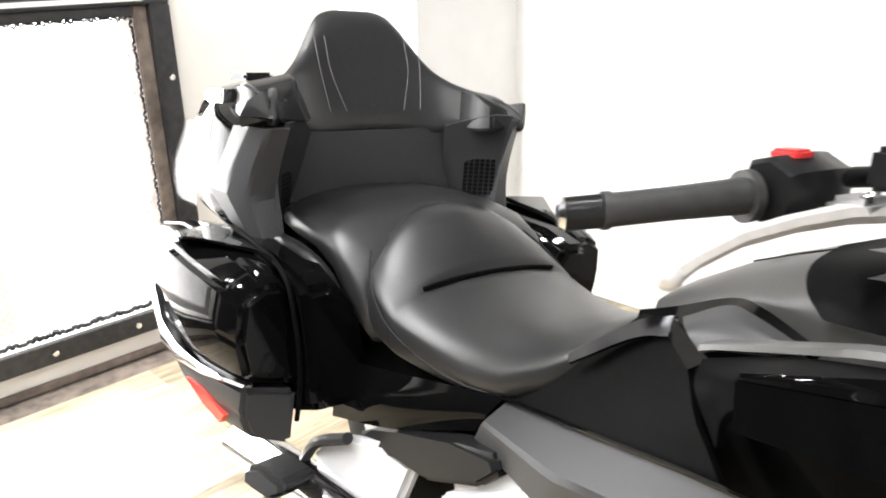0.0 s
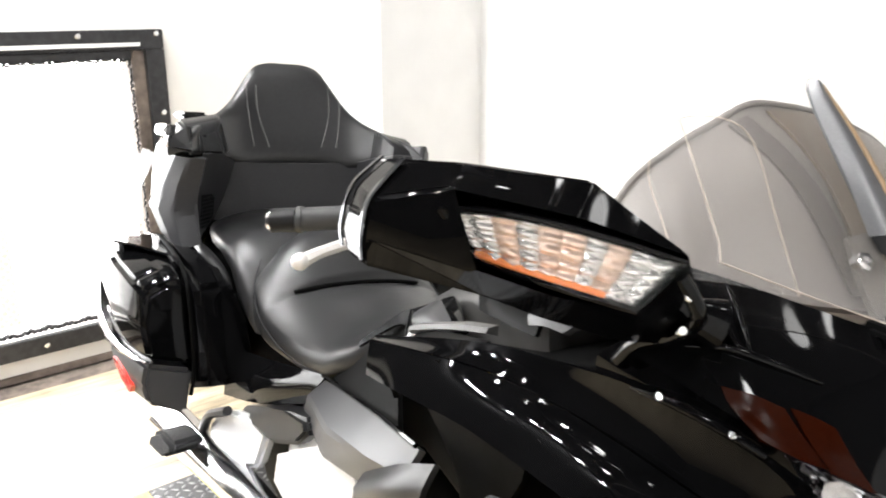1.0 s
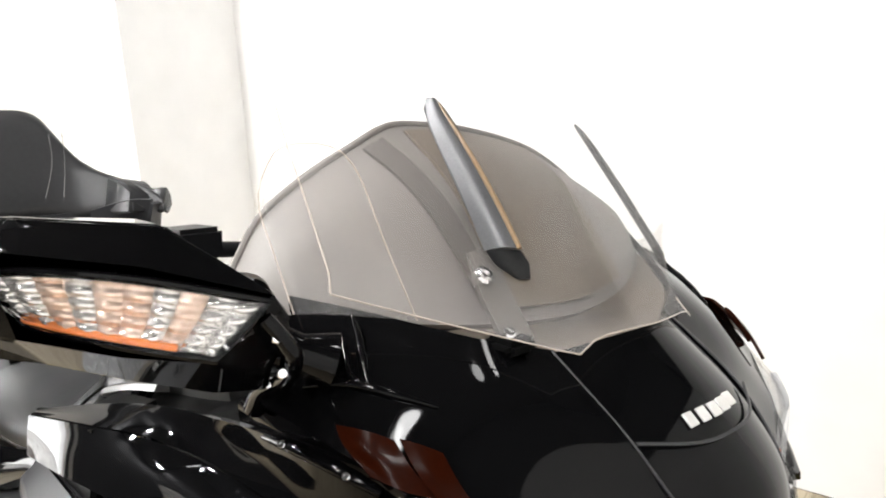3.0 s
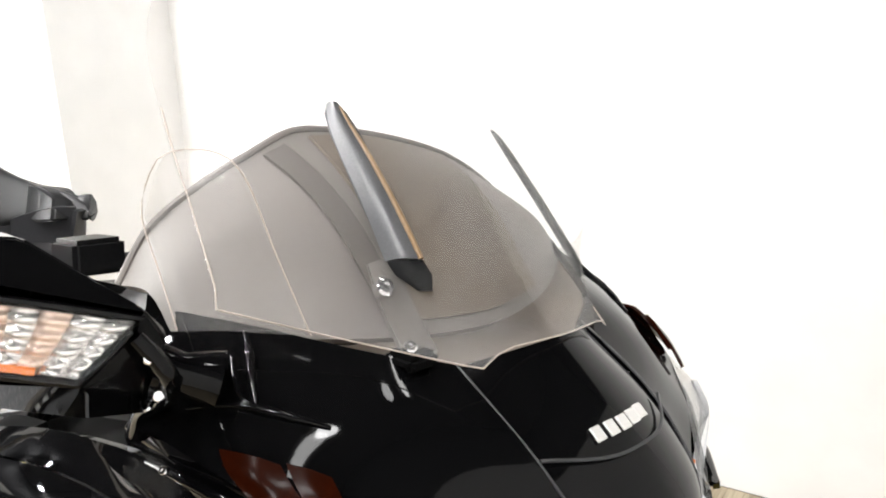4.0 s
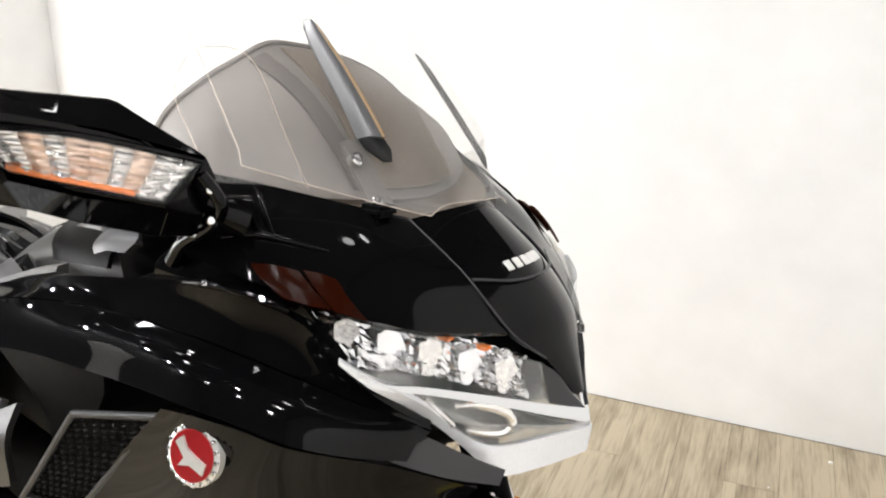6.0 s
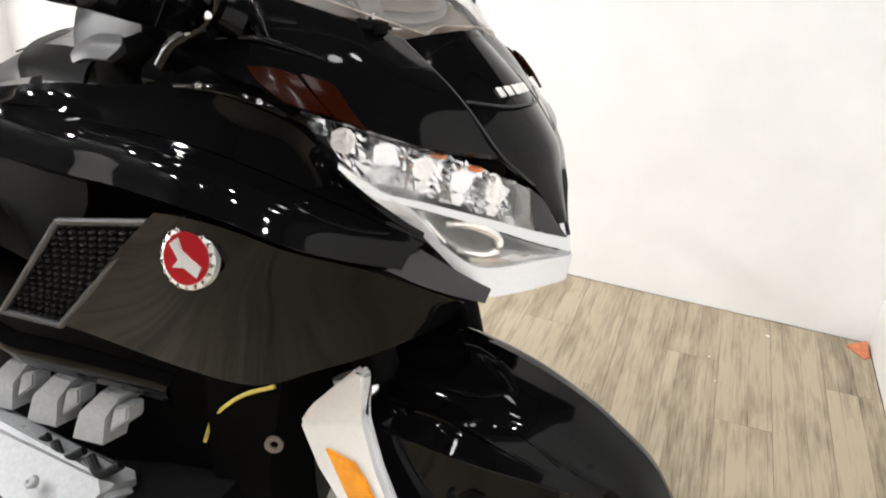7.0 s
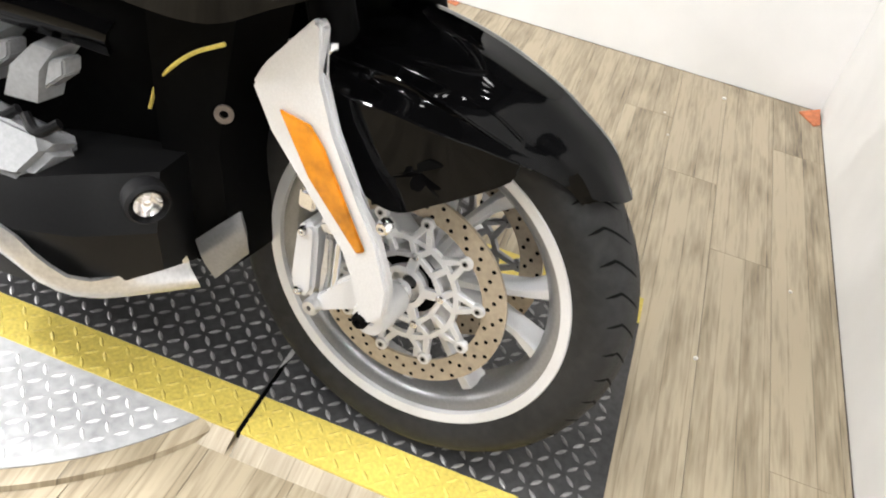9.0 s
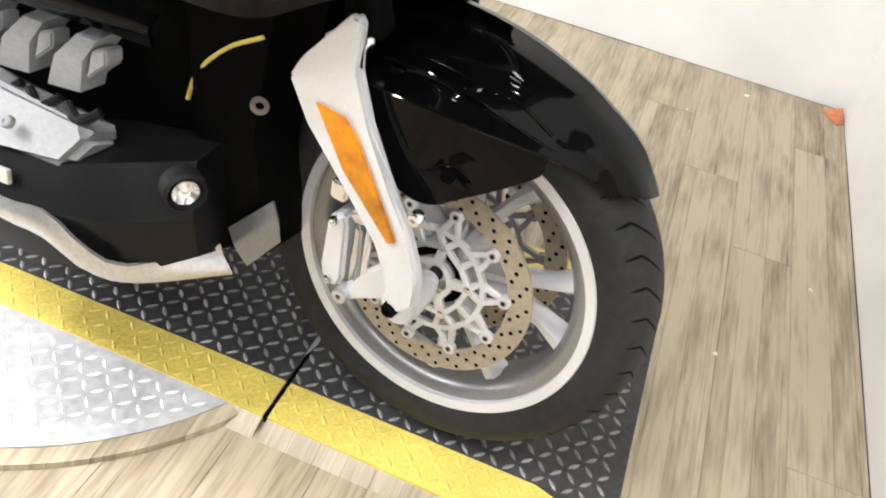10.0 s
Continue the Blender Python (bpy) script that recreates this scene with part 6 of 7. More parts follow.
    part("pocket_lid", shell([q([(-0.503, -0.268, 1.034), (-0.472, -0.268, 1.046), (-0.435, -0.268, 1.048)]), q([(-0.500, -0.282, 1.022), (-0.468, -0.286, 1.034), (-0.410, -0.290, 1.038)]), q([(-0.492, -0.286, 1.012), (-0.462, -0.292, 1.020), (-0.425, -0.296, 1.022)])], 12, 8, 0.010, (0, 0.8 * s, -0.5)), GREY, bike, "blue-grey pocket lid")
    part("grey_side_panel", shell([[(-1.165, -0.205, 0.718), (-0.985, -0.244, 0.752), (-0.800, -0.288, 0.788), (-0.620, -0.330, 0.815)], [(-1.185, -0.232, 0.684), (-0.980, -0.288, 0.698), (-0.800, -0.320, 0.735), (-0.630, -0.345, 0.775)], [(-1.205, -0.228, 0.648), (-1.000, -0.282, 0.640), (-0.780, -0.312, 0.685), (-0.640, -0.335, 0.735)]], 22, 11, 0.010, (0, 1, 0), straight=True, flip=f), GREY, bike, "dark grey frame side panel", 14)
    part("side_seam", tube_bm([(x, y * s, z) for x, y, z in ((-1.175, -0.208, 0.724), (-0.985, -0.250, 0.758), (-0.780, -0.298, 0.797), (-0.620, -0.336, 0.822))], 0.004, 6), GLOSS, bike)
    part("lower_duct", shell([[(-0.780, -0.318, 0.712), (-0.640, -0.345, 0.790), (-0.540, -0.358, 0.835)], [(-0.760, -0.345, 0.690), (-0.640, -0.368, 0.750), (-0.545, -0.372, 0.790)], [(-0.720, -0.335, 0.640), (-0.640, -0.350, 0.690), (-0.560, -0.358, 0.720)]], 14, 8, 0.008, (0, 1, 0), flip=f), SATIN, bike, "satin black lower duct cover")
    # side cover under the seat
    part("side_cover", shell([[(-1.560, -0.235, 0.670), (-1.400, -0.222, 0.690), (-1.175, -0.200, 0.722)], [(-1.590, -0.255, 0.620), (-1.400, -0.240, 0.640), (-1.195, -0.212, 0.690)], [(-1.600, -0.252, 0.548), (-1.420, -0.238, 0.585), (-1.225, -0.210, 0.648)]], 18, 8, 0.008, (0, 1, 0), flip=f), GLOSS, bike, "glossy black side cover")

# -- seats --
def seat_rings(stations, k=40):
    out = []
    for x, w, zc, ze, zb, groove in stations:
        ring = []
        for i in range(k):
            a = 2 * math.pi * i / k - math.pi / 2
            c, s = math.cos(a), math.sin(a)
            u = math.copysign(abs(c) ** 0.55, c)
            y = w * u
            top = zc + (ze - zc) * abs(u) ** 2.2
            if s > 0:
                z = ze - 0.045 + (top - ze + 0.045) * abs(s) ** 0.5
                if groove and abs(y) < 0.158 and s > 0.3:
                    z -= groove * (1 - (abs(y) / 0.158) ** 6)
            else:
                z = ze - 0.045 - (ze - 0.045 - zb) * abs(s) ** 0.5
                y *= 1 - 0.06 * abs(s)
            ring.append((x, y, z))
        out.append(ring)
    return out


rider = [(-0.985, 0.085, 0.905, 0.890, 0.835, 0), (-1.005, 0.124, 0.895, 0.880, 0.82, 0), (-1.050, 0.165, 0.872, 0.850, 0.775, 0), (-1.110, 0.192, 0.840, 0.812, 0.730, 0), (-1.190, 0.202, 0.812, 0.780, 0.692, 0),
         (-1.280, 0.210, 0.800, 0.772, 0.680, 0), (-1.370, 0.217, 0.808, 0.782, 0.678, 0), (-1.430, 0.224, 0.824, 0.796, 0.680, 0), (-1.452, 0.226, 0.834, 0.802, 0.682, 0), (-1.458, 0.226, 0.838, 0.803, 0.682, 0.004), (-1.464, 0.226, 0.844, 0.805, 0.682, 0.016),
         (-1.470, 0.227, 0.856, 0.808, 0.684, 0.004), (-1.478, 0.227, 0.866, 0.812, 0.684, 0), (-1.520, 0.226, 0.902, 0.832, 0.69, 0), (-1.570, 0.214, 0.938, 0.852, 0.70, 0), (-1.615, 0.19, 0.955, 0.868, 0.72, 0), (-1.650, 0.150, 0.950, 0.875, 0.75, 0), (-1.672, 0.10, 0.925, 0.87, 0.80, 0)]
seat = part("rider_seat", loft_bm(seat_rings(rider)), VINYL, bike, "black vinyl rider seat with a cross crease", 60)
tube("crease", [(-1.4645, y, 0.8375 - 0.38 * abs(y / 0.16) ** 2.2 * 0.035) for y in np.linspace(-0.156, 0.156, 15)], 0.0045, DEEP, seat, "dark sewn crease", 6)
for s in (1, -1):
    tube("piping", [(-1.600, -0.188 * s, 0.880), (-1.540, -0.222 * s, 0.830), (-1.470, -0.233 * s, 0.775), (-1.380, -0.225 * s, 0.735), (-1.280, -0.212 * s, 0.715), (-1.190, -0.195 * s, 0.715)], 0.0018, MATTE, seat, "sewn piping", 6, 24)
pillion = [(-1.540, 0.215, 0.800, 0.770, 0.70, 0), (-1.560, 0.232, 0.860, 0.830, 0.70, 0), (-1.600, 0.240, 0.905, 0.880, 0.72, 0), (-1.660, 0.240, 0.935, 0.915, 0.80, 0), (-1.740, 0.238, 0.948, 0.930, 0.845, 0), (-1.840, 0.232, 0.955, 0.938, 0.86, 0), (-1.920, 0.215, 0.958, 0.940, 0.87, 0), (-1.950, 0.19, 0.945, 0.93, 0.88, 0)]
pil = part("pillion_seat", loft_bm(seat_rings(pillion)), VINYL, bike, "black vinyl pillion seat", 60)
for s in (1, -1):
    tube("seat_rail", [(-1.860, -0.262 * s, 0.868), (-1.740, -0.268 * s, 0.862), (-1.640, -0.266 * s, 0.835), (-1.590, -0.262 * s, 0.790), (-1.570, -0.258 * s, 0.735)], (0.014, 0.016, 0.013), SATIN, bike, "satin black pillion grab rail", 10, 20)
    tube("seat_trim", [(-1.740, -0.250 * s, 0.838), (-1.640, -0.255 * s, 0.812), (-1.600, -0.252 * s, 0.770)], 0.008, GREY, bike, "", 8, 12)

# -- backrest --
def back_rows(cfg):
    return [[(x, y, z) for x, y, z in r] for r in cfg]


U = [(0.0, 1.365, 1.075, 0.0), (0.055, 1.364, 1.074, 0.0), (0.095, 1.350, 1.072, 0.003), (0.125, 1.315, 1.072, 0.008), (0.155, 1.272, 1.074, 0.016), (0.185, 1.238, 1.086, 0.03), (0.225, 1.212, 1.105, 0.06), (0.27, 1.196, 1.110, 0.105), (0.300, 1.182, 1.110, 0.140), (0.318, 1.160, 1.112, 0.155)]
cols = [(-y, a, b, d) for y, a, b, d in U[::-1]] + U[1:]
rows = []
for v in (1.0, 0.92, 0.75, 0.5, 0.25, 0.08, 0.0):
    edge = 0.030 * ((2 * v - 1) ** 8)
    rows.append([(-1.905 + d - 0.125 * (z0 + (z1 - z0) * v - 1.075) / 0.29 - edge, y, z0 + (z1 - z0) * v) for y, z1, z0, d in cols])
rows = [[(x, y, z - 0.15 * max(0.0, y - 0.08)) for x, y, z in r] for r in rows]
back = panel("backrest", rows, VINYL, bike, "black vinyl pillion backrest with arm wings", n=56, m=18, thick=0.07, inward=(-1, 0, 0))
tube("cushion_gap", [(x - 0.006, y, z - 0.008) for x, y, z in rows[-1][1:-1]], 0.0075, DEEP, back, "dark gap below the cushion", 8, 40)
for s in (1, -1):
    for y0, y1 in ((0.105, 0.075), (0.135, 0.118)):
        tube("stitching", [(-1.993 + (0.012 if y0 > 0.12 else 0.004), y0 * s, 1.30), (-1.956 + (0.010 if y0 > 0.12 else 0.003), y0 * s * 0.97, 1.22), (-1.919 + (0.006 if y0 > 0.12 else 0.001), y1 * s, 1.13)], 0.0009, STITCH, back, "grey double stitch line", 5, 12)
for s in (1, -1):
    drop = 0.035 if s < 0 else 0.0
    cap = loft_bm([[(x, (y + 0.028) * s, z - drop) for x, y, z in r] for r in (
        [(-1.785, -0.262, 1.118), (-1.785, -0.318, 1.118), (-1.800, -0.322, 1.158), (-1.812, -0.280, 1.176)],
        [(-1.815, -0.240, 1.116), (-1.835, -0.346, 1.116), (-1.850, -0.352, 1.182), (-1.855, -0.262, 1.204)],
        [(-1.880, -0.232, 1.118), (-1.890, -0.356, 1.122), (-1.900, -0.356, 1.196), (-1.900, -0.250, 1.216)],
        [(-1.975, -0.240, 1.120), (-1.975, -0.340, 1.124), (-1.975, -0.338, 1.190), (-1.975, -0.258, 1.206)])])
    bmesh.ops.recalc_face_normals(cap, faces=cap.faces)
    bmesh.ops.bevel(cap, geom=list(cap.edges), offset=0.006, segments=3, affect="EDGES", clamp_overlap=True)
    part("arm_cap", cap, SATIN, back, "satin black arm cap")
    f = s < 0
    wing = part("speaker_wing", shell([[(-1.764, -0.286, 1.104), (-1.780, -0.318, 1.106), (-1.830, -0.342, 1.108), (-1.900, -0.345, 1.108)], [(-1.795, -0.288, 1.03), (-1.825, -0.335, 1.025), (-1.880, -0.358, 1.02), (-1.955, -0.355, 1.01)],
                                       [(-1.818, -0.285, 0.96), (-1.835, -0.335, 0.96), (-1.890, -0.360, 0.965), (-1.985, -0.362, 0.970)], [(-1.800, -0.270, 0.885), (-1.800, -0.315, 0.874), (-1.830, -0.335, 0.885), (-1.900, -0.345, 0.905)]], 25, 16, 0.012, (0, 1, 0), straight=True, flip=f), PANEL, bike, "satin black speaker wing", 12)
    panel("wing_inner", [[(-1.772, -0.285 * s, 1.116), (-1.810, -0.235 * s, 1.116), (-1.890, -0.175 * s, 1.090)], [(-1.806, -0.286 * s, 1.00), (-1.840, -0.255 * s, 1.00), (-1.905, -0.190 * s, 1.00)], [(-1.800, -0.271 * s, 0.888), (-1.835, -0.262 * s, 0.900), (-1.905, -0.215 * s, 0.930)]], PANEL, bike, "", n=14, m=10, thick=0.008, inward=(-1, -0.4 * s, 0))
    bm = bmesh.new()
    for i in range(6):
        for j in range(9):
            c = Vector((-1.818 - 0.010 * i, (-0.276 + 0.0085 * i) * s, 0.925 + 0.010 * j))
            vs = [bm.verts.new(c + Vector((0.004 * a, 0.003 * a * s * -1, 0.004 * b)) + Vector((0.003, 0.004 * s, 0))) for a, b in ((-1, -1), (1, -1), (1, 1), (-1, 1))]
            bm.faces.new(vs)
    tagged(part("perforation", bm, DEEP, wing, "dark speaker perforations", 0), kind="stuff")
panel("back_panel", [[(-1.895, -0.20, 1.095), (-1.915, -0.10, 1.085), (-1.918, 0, 1.085), (-1.915, 0.10, 1.085), (-1.895, 0.20, 1.095)], [(-1.905, -0.22, 1.0), (-1.915, -0.10, 1.0), (-1.918, 0, 1.0), (-1.915, 0.10, 1.0), (-1.905, 0.22, 1.0)], [(-1.905, -0.23, 0.93), (-1.915, -0.10, 0.93), (-1.918, 0, 0.93), (-1.915, 0.10, 0.93), (-1.905, 0.23, 0.93)]],
      PANEL, bike, "satin black panel below the backrest", n=18, m=8, thick=0.01, inward=(-1, 0, 0))

# -- trunk and saddlebags --
trunk = part("trunk", loft_bm([ring_yz(x, -w, w, z0, z1, 28, 4) for x, w, z0, z1 in ((-1.985, 0.22, 0.86, 1.15), (-2.00, 0.29, 0.84, 1.18), (-2.10, 0.31, 0.82, 1.21), (-2.28, 0.29, 0.84, 1.20), (-2.36, 0.24, 0.88, 1.15))]), GLOSS, bike, "glossy black rear trunk")
part("trunk_handle", box_bm((-2.06, -0.300, 1.198), (-1.96, -0.235, 1.216), 0.006), SATIN, trunk)
part("trunk_spoiler", box_bm((-2.10, -0.335, 1.150), (-2.00, -0.295, 1.180), 0.006), CHROME, trunk)
for s in (1, -1):
    part("tail_lens", shell([[(-2.02, -0.345, 1.10), (-2.14, -0.36, 1.11)], [(-2.06, -0.375, 1.00), (-2.16, -0.38, 1.00)], [(-2.04, -0.372, 0.92), (-2.14, -0.375, 0.93)]], 8, 10, 0.008, (0, 1, 0), flip=s < 0), CLEAR, trunk, "clear tail lens")

def cut_block(rings, offset):
    """A loft whose edges are rounded off."""
    bm = loft_bm(rings)
    bmesh.ops.recalc_face_normals(bm, faces=bm.faces)
    sharp = [e for e in bm.edges if len(e.link_faces) == 2 and e.calc_face_angle() > 0.3]
    bmesh.ops.bevel(bm, geom=sharp, offset=offset, segments=4, affect="EDGES", clamp_overlap=True)
    return bm


for s in (1, -1):
    def ring(x, *pts):
        return [(x + dx, y * s, z) for y, z, dx in ((*p, 0.0)[:3] for p in pts)]
    bag = part("saddlebag", cut_block([
        ring(-1.550, (-0.352, 0.830), (-0.285, 0.834), (-0.235, 0.765), (-0.205, 0.650), (-0.215, 0.590), (-0.316, 0.590), (-0.330, 0.700)),
        ring(-1.640, (-0.352, 0.860), (-0.285, 0.864), (-0.225, 0.800), (-0.200, 0.660), (-0.205, 0.560), (-0.325, 0.560), (-0.345, 0.700)),
        ring(-1.850, (-0.350, 0.885), (-0.285, 0.885), (-0.225, 0.830), (-0.200, 0.680), (-0.205, 0.555), (-0.330, 0.555), (-0.345, 0.720)),
        ring(-2.180, (-0.330, 0.860), (-0.285, 0.860), (-0.225, 0.820), (-0.200, 0.720), (-0.205, 0.640), (-0.310, 0.640), (-0.330, 0.740))], 0.016), GLOSS, bike, "glossy black saddlebag")
    part("bag_lid", cut_block([
        ring(-1.600, (-0.440, 0.806), (-0.400, 0.834), (-0.358, 0.830), (-0.345, 0.720), (-0.328, 0.632), (-0.428, 0.656), (-0.446, 0.730)),
        ring(-1.655, (-0.462, 0.832), (-0.405, 0.860), (-0.358, 0.858), (-0.350, 0.720), (-0.334, 0.634), (-0.440, 0.656), (-0.463, 0.742)),
        ring(-1.800, (-0.474, 0.856), (-0.410, 0.882), (-0.356, 0.882), (-0.350, 0.740), (-0.336, 0.640), (-0.450, 0.660), (-0.476, 0.756)),
        ring(-2.020, (-0.462, 0.872), (-0.410, 0.890), (-0.356, 0.890), (-0.350, 0.760), (-0.336, 0.660), (-0.442, 0.690), (-0.464, 0.780)),
        ring(-2.200, (-0.410, 0.850), (-0.390, 0.862), (-0.350, 0.862), (-0.345, 0.780), (-0.336, 0.720), (-0.400, 0.730), (-0.410, 0.790))], 0.012), GLOSS, bag, "glossy black bag lid")
    part("bag_fin", slab_bm([(-1.585, -0.350 * s, 0.826), (-1.660, -0.352 * s, 0.866), (-1.850, -0.354 * s, 0.896), (-1.950, -0.352 * s, 0.886), (-1.955, -0.440 * s, 0.880), (-1.840, -0.470 * s, 0.892), (-1.800, -0.440 * s, 0.890), (-1.700, -0.372 * s, 0.878)], (0, 0, 0.006), 0.002), GLOSS, bag, "flared top flange")
    part("bag_base", cut_block([
        ring(-1.602, (-0.432, 0.644), (-0.326, 0.620), (-0.334, 0.508), (-0.420, 0.545), (-0.438, 0.590)),
        ring(-1.680, (-0.446, 0.646), (-0.334, 0.624), (-0.336, 0.512), (-0.434, 0.548), (-0.450, 0.592)),
        ring(-1.860, (-0.452, 0.640), (-0.336, 0.630), (-0.336, 0.545), (-0.436, 0.570), (-0.454, 0.602)),
        ring(-2.080, (-0.420, 0.670), (-0.336, 0.660), (-0.336, 0.610), (-0.410, 0.620), (-0.425, 0.640))], 0.010), GREY, bag, "dark grey lower bag shell")
    part("bag_strip", loft_bm([[(x, (y - 0.004) * s, z - h), (x, (y - 0.008) * s, z), (x, (y - 0.004) * s, z + h), (x, (y + 0.012) * s, z + h), (x, (y + 0.012) * s, z - h)] for x, y, z, h in
              ((-1.600, -0.430, 0.650, 0.003), (-1.660, -0.444, 0.649, 0.005), (-1.760, -0.454, 0.644, 0.010), (-1.860, -0.460, 0.648, 0.016), (-1.950, -0.462, 0.672, 0.022), (-2.010, -0.458, 0.725, 0.028), (-2.060, -0.445, 0.790, 0.022))]), CHROME, bag, "silver trim strip")
    slab("bag_reflector", [(-1.835, -0.455 * s, 0.600), (-1.770, -0.455 * s, 0.604), (-1.650, -0.450 * s, 0.582), (-1.668, -0.450 * s, 0.560), (-1.750, -0.453 * s, 0.574)], (0, 0.012 * s, 0), RED, bag, "red side reflector")
    part("bag_seal", tube_bm([(x, y * s, z) for x, y, z in ((-1.860, -0.356, 0.900), (-1.700, -0.356, 0.876), (-1.615, -0.355, 0.842), (-1.585, -0.352, 0.790), (-1.578, -0.340, 0.700), (-1.588, -0.330, 0.625), (-1.596, -0.330, 0.560))], 0.005, 8, 26), DEEP, bag)

# -- footpeg mount, board, engine --
for s in (1, -1):
    def q(pts):
        return [(x, y * s, z) for x, y, z in pts]
    plate = slab("peg_bracket", q([(-1.640, -0.270, 0.470), (-1.545, -0.262, 0.528), (-1.430, -0.255, 0.556), (-1.330, -0.250, 0.548), (-1.365, -0.255, 0.455), (-1.500, -0.265, 0.405), (-1.620, -0.272, 0.430)]), (0, 0.03 * s, 0), SILVER, bike, "silver pillion peg bracket", 0.010)
    tube("bracket_edge", q([(-1.66, -0.275, 0.44), (-1.60, -0.282, 0.50), (-1.50, -0.276, 0.545)]), 0.012, GREY, plate, "", 8, 10)
    swing = slab_bm(q([(-1.545, -0.235, 0.528), (-1.480, -0.238, 0.560), (-1.370, -0.250, 0.598), (-1.225, -0.262, 0.640), (-1.120, -0.266, 0.662), (-1.100, -0.268, 0.638), (-1.145, -0.268, 0.598), (-1.290, -0.264, 0.545), (-1.380, -0.256, 0.560), (-1.500, -0.242, 0.505)]), (0, 0.05 * s, 0), 0.010)
    part("swingarm_cover", swing, SATIN, bike, "satin black swingarm cover")
    slab("foot_board", q([(-1.690, -0.392, 0.440), (-1.640, -0.384, 0.462), (-1.560, -0.378, 0.460), (-1.540, -0.382, 0.440), (-1.580, -0.398, 0.418), (-1.670, -0.402, 0.412)]), (0, 0.075 * s, 0.010), MATTE, bike, "black rubber pillion foot board", 0.010)
    tube("exhaust", q([(-1.95, -0.27, 0.36), (-1.66, -0.28, 0.39), (-1.40, -0.28, 0.41), (-1.15, -0.26, 0.40)]), (0.055, 0.05, 0.045, 0.03), CHROME, bike, "chrome exhaust pipe", 16, 16)
    cover = slab("engine_cover", q([(-1.250, -0.262, 0.560), (-1.060, -0.262, 0.655), (-0.940, -0.265, 0.690), (-0.860, -0.272, 0.640), (-0.900, -0.280, 0.520), (-1.060, -0.285, 0.440), (-1.230, -0.280, 0.480)]), (0, 0.09 * s, 0), SILVER, bike, "silver engine side cover", 0.022)
    head = slab("cylinder_head", q([(-0.740, -0.320, 0.520), (-0.440, -0.305, 0.468), (-0.412, -0.305, 0.460), (-0.425, -0.350, 0.425), (-0.535, -0.365, 0.435), (-0.760, -0.370, 0.455)]), (0, 0.06 * s, -0.02), HEADGREY, bike, "silver cylinder head cover", 0.012)
    for x in (-0.68, -0.510):
        bolt((x, -0.350 * s, 0.466), (0, -s, 0.6), 0.009, 0.005, HEADGREY, head)
    for k in range(3):
        x0 = -0.478 - 0.092 * k
        run = part("intake_runner", loft_bm([[(x0 + dx, y * s, z) for dx, y, z in r] for r in ([(-0.035, -0.285, 0.500), (0.015, -0.278, 0.500), (0.022, -0.245, 0.505), (-0.030, -0.245, 0.505)], [(-0.020, -0.285, 0.545), (0.020, -0.278, 0.545), (0.026, -0.235, 0.55), (-0.02, -0.235, 0.55)], [(0.0, -0.268, 0.574), (0.028, -0.262, 0.570), (0.030, -0.21, 0.580), (0.0, -0.21, 0.584)])]), HEADGREY, bike, "silver intake runner")
        part("runner_clamp", slab_bm([(x0 + 0.024, -0.278 * s, 0.520), (x0 + 0.052, -0.270 * s, 0.545), (x0 + 0.048, -0.266 * s, 0.566), (x0 + 0.026, -0.270 * s, 0.560)], (0, 0.03 * s, 0), 0.003), HEADGREY, run)
    low = part("engine_guard", loft_bm([[(x, y * s, z) for x, y, z in r] for r in (
        [(-0.800, -0.340, 0.440), (-0.800, -0.380, 0.380), (-0.800, -0.360, 0.280), (-0.800, -0.200, 0.260), (-0.800, -0.200, 0.440)],
        [(-0.540, -0.345, 0.430), (-0.530, -0.385, 0.375), (-0.520, -0.360, 0.270), (-0.520, -0.200, 0.250), (-0.540, -0.200, 0.430)],
        [(-0.430, -0.335, 0.425), (-0.410, -0.372, 0.372), (-0.400, -0.345, 0.270), (-0.400, -0.200, 0.245), (-0.430, -0.200, 0.440)],
        [(-0.360, -0.310, 0.445), (-0.335, -0.345, 0.378), (-0.330, -0.315, 0.280), (-0.330, -0.190, 0.250), (-0.360, -0.190, 0.450)],
        [(-0.300, -0.240, 0.445), (-0.270, -0.275, 0.380), (-0.280, -0.250, 0.300), (-0.290, -0.170, 0.270), (-0.310, -0.170, 0.450)])]), GUARD, bike, "satin black lower engine guard", 30)
    for k in range(4):
        part("guard_mark", box_bm(*[tuple(c) for c in zip(*[sorted(p) for p in ((-0.600 + 0.032 * k, -0.578 + 0.032 * k), (-0.379 * s, -0.372 * s), (0.392, 0.414))])], 0.001), PALE, low, "plain silver bar")
    fog = part("fog_lamp", turned_bm([(0.001, 0.010), (0.018, 0.008), (0.021, 0.002), (0.025, -0.008), (0.029, -0.003), (0.028, 0.022), (0.001, 0.03)], (0, 0, 0), 28), MATTE, bike, "black fog lamp housing with a bright lens")
    fog.matrix_basis = pose(-0.272, -0.290 * s, 0.432, 0, 0, 60 if s > 0 else 120)
    part("fog_reflector", turned_bm([(0.001, -0.001), (0.005, 0.000), (0.006, 0.007), (0.010, 0.006), (0.014, 0.002), (0.018, -0.003), (0.018, 0.009), (0.001, 0.009)], (0, 0, 0), 20), LAMPSILVER, fog, "bright fog lamp reflector")
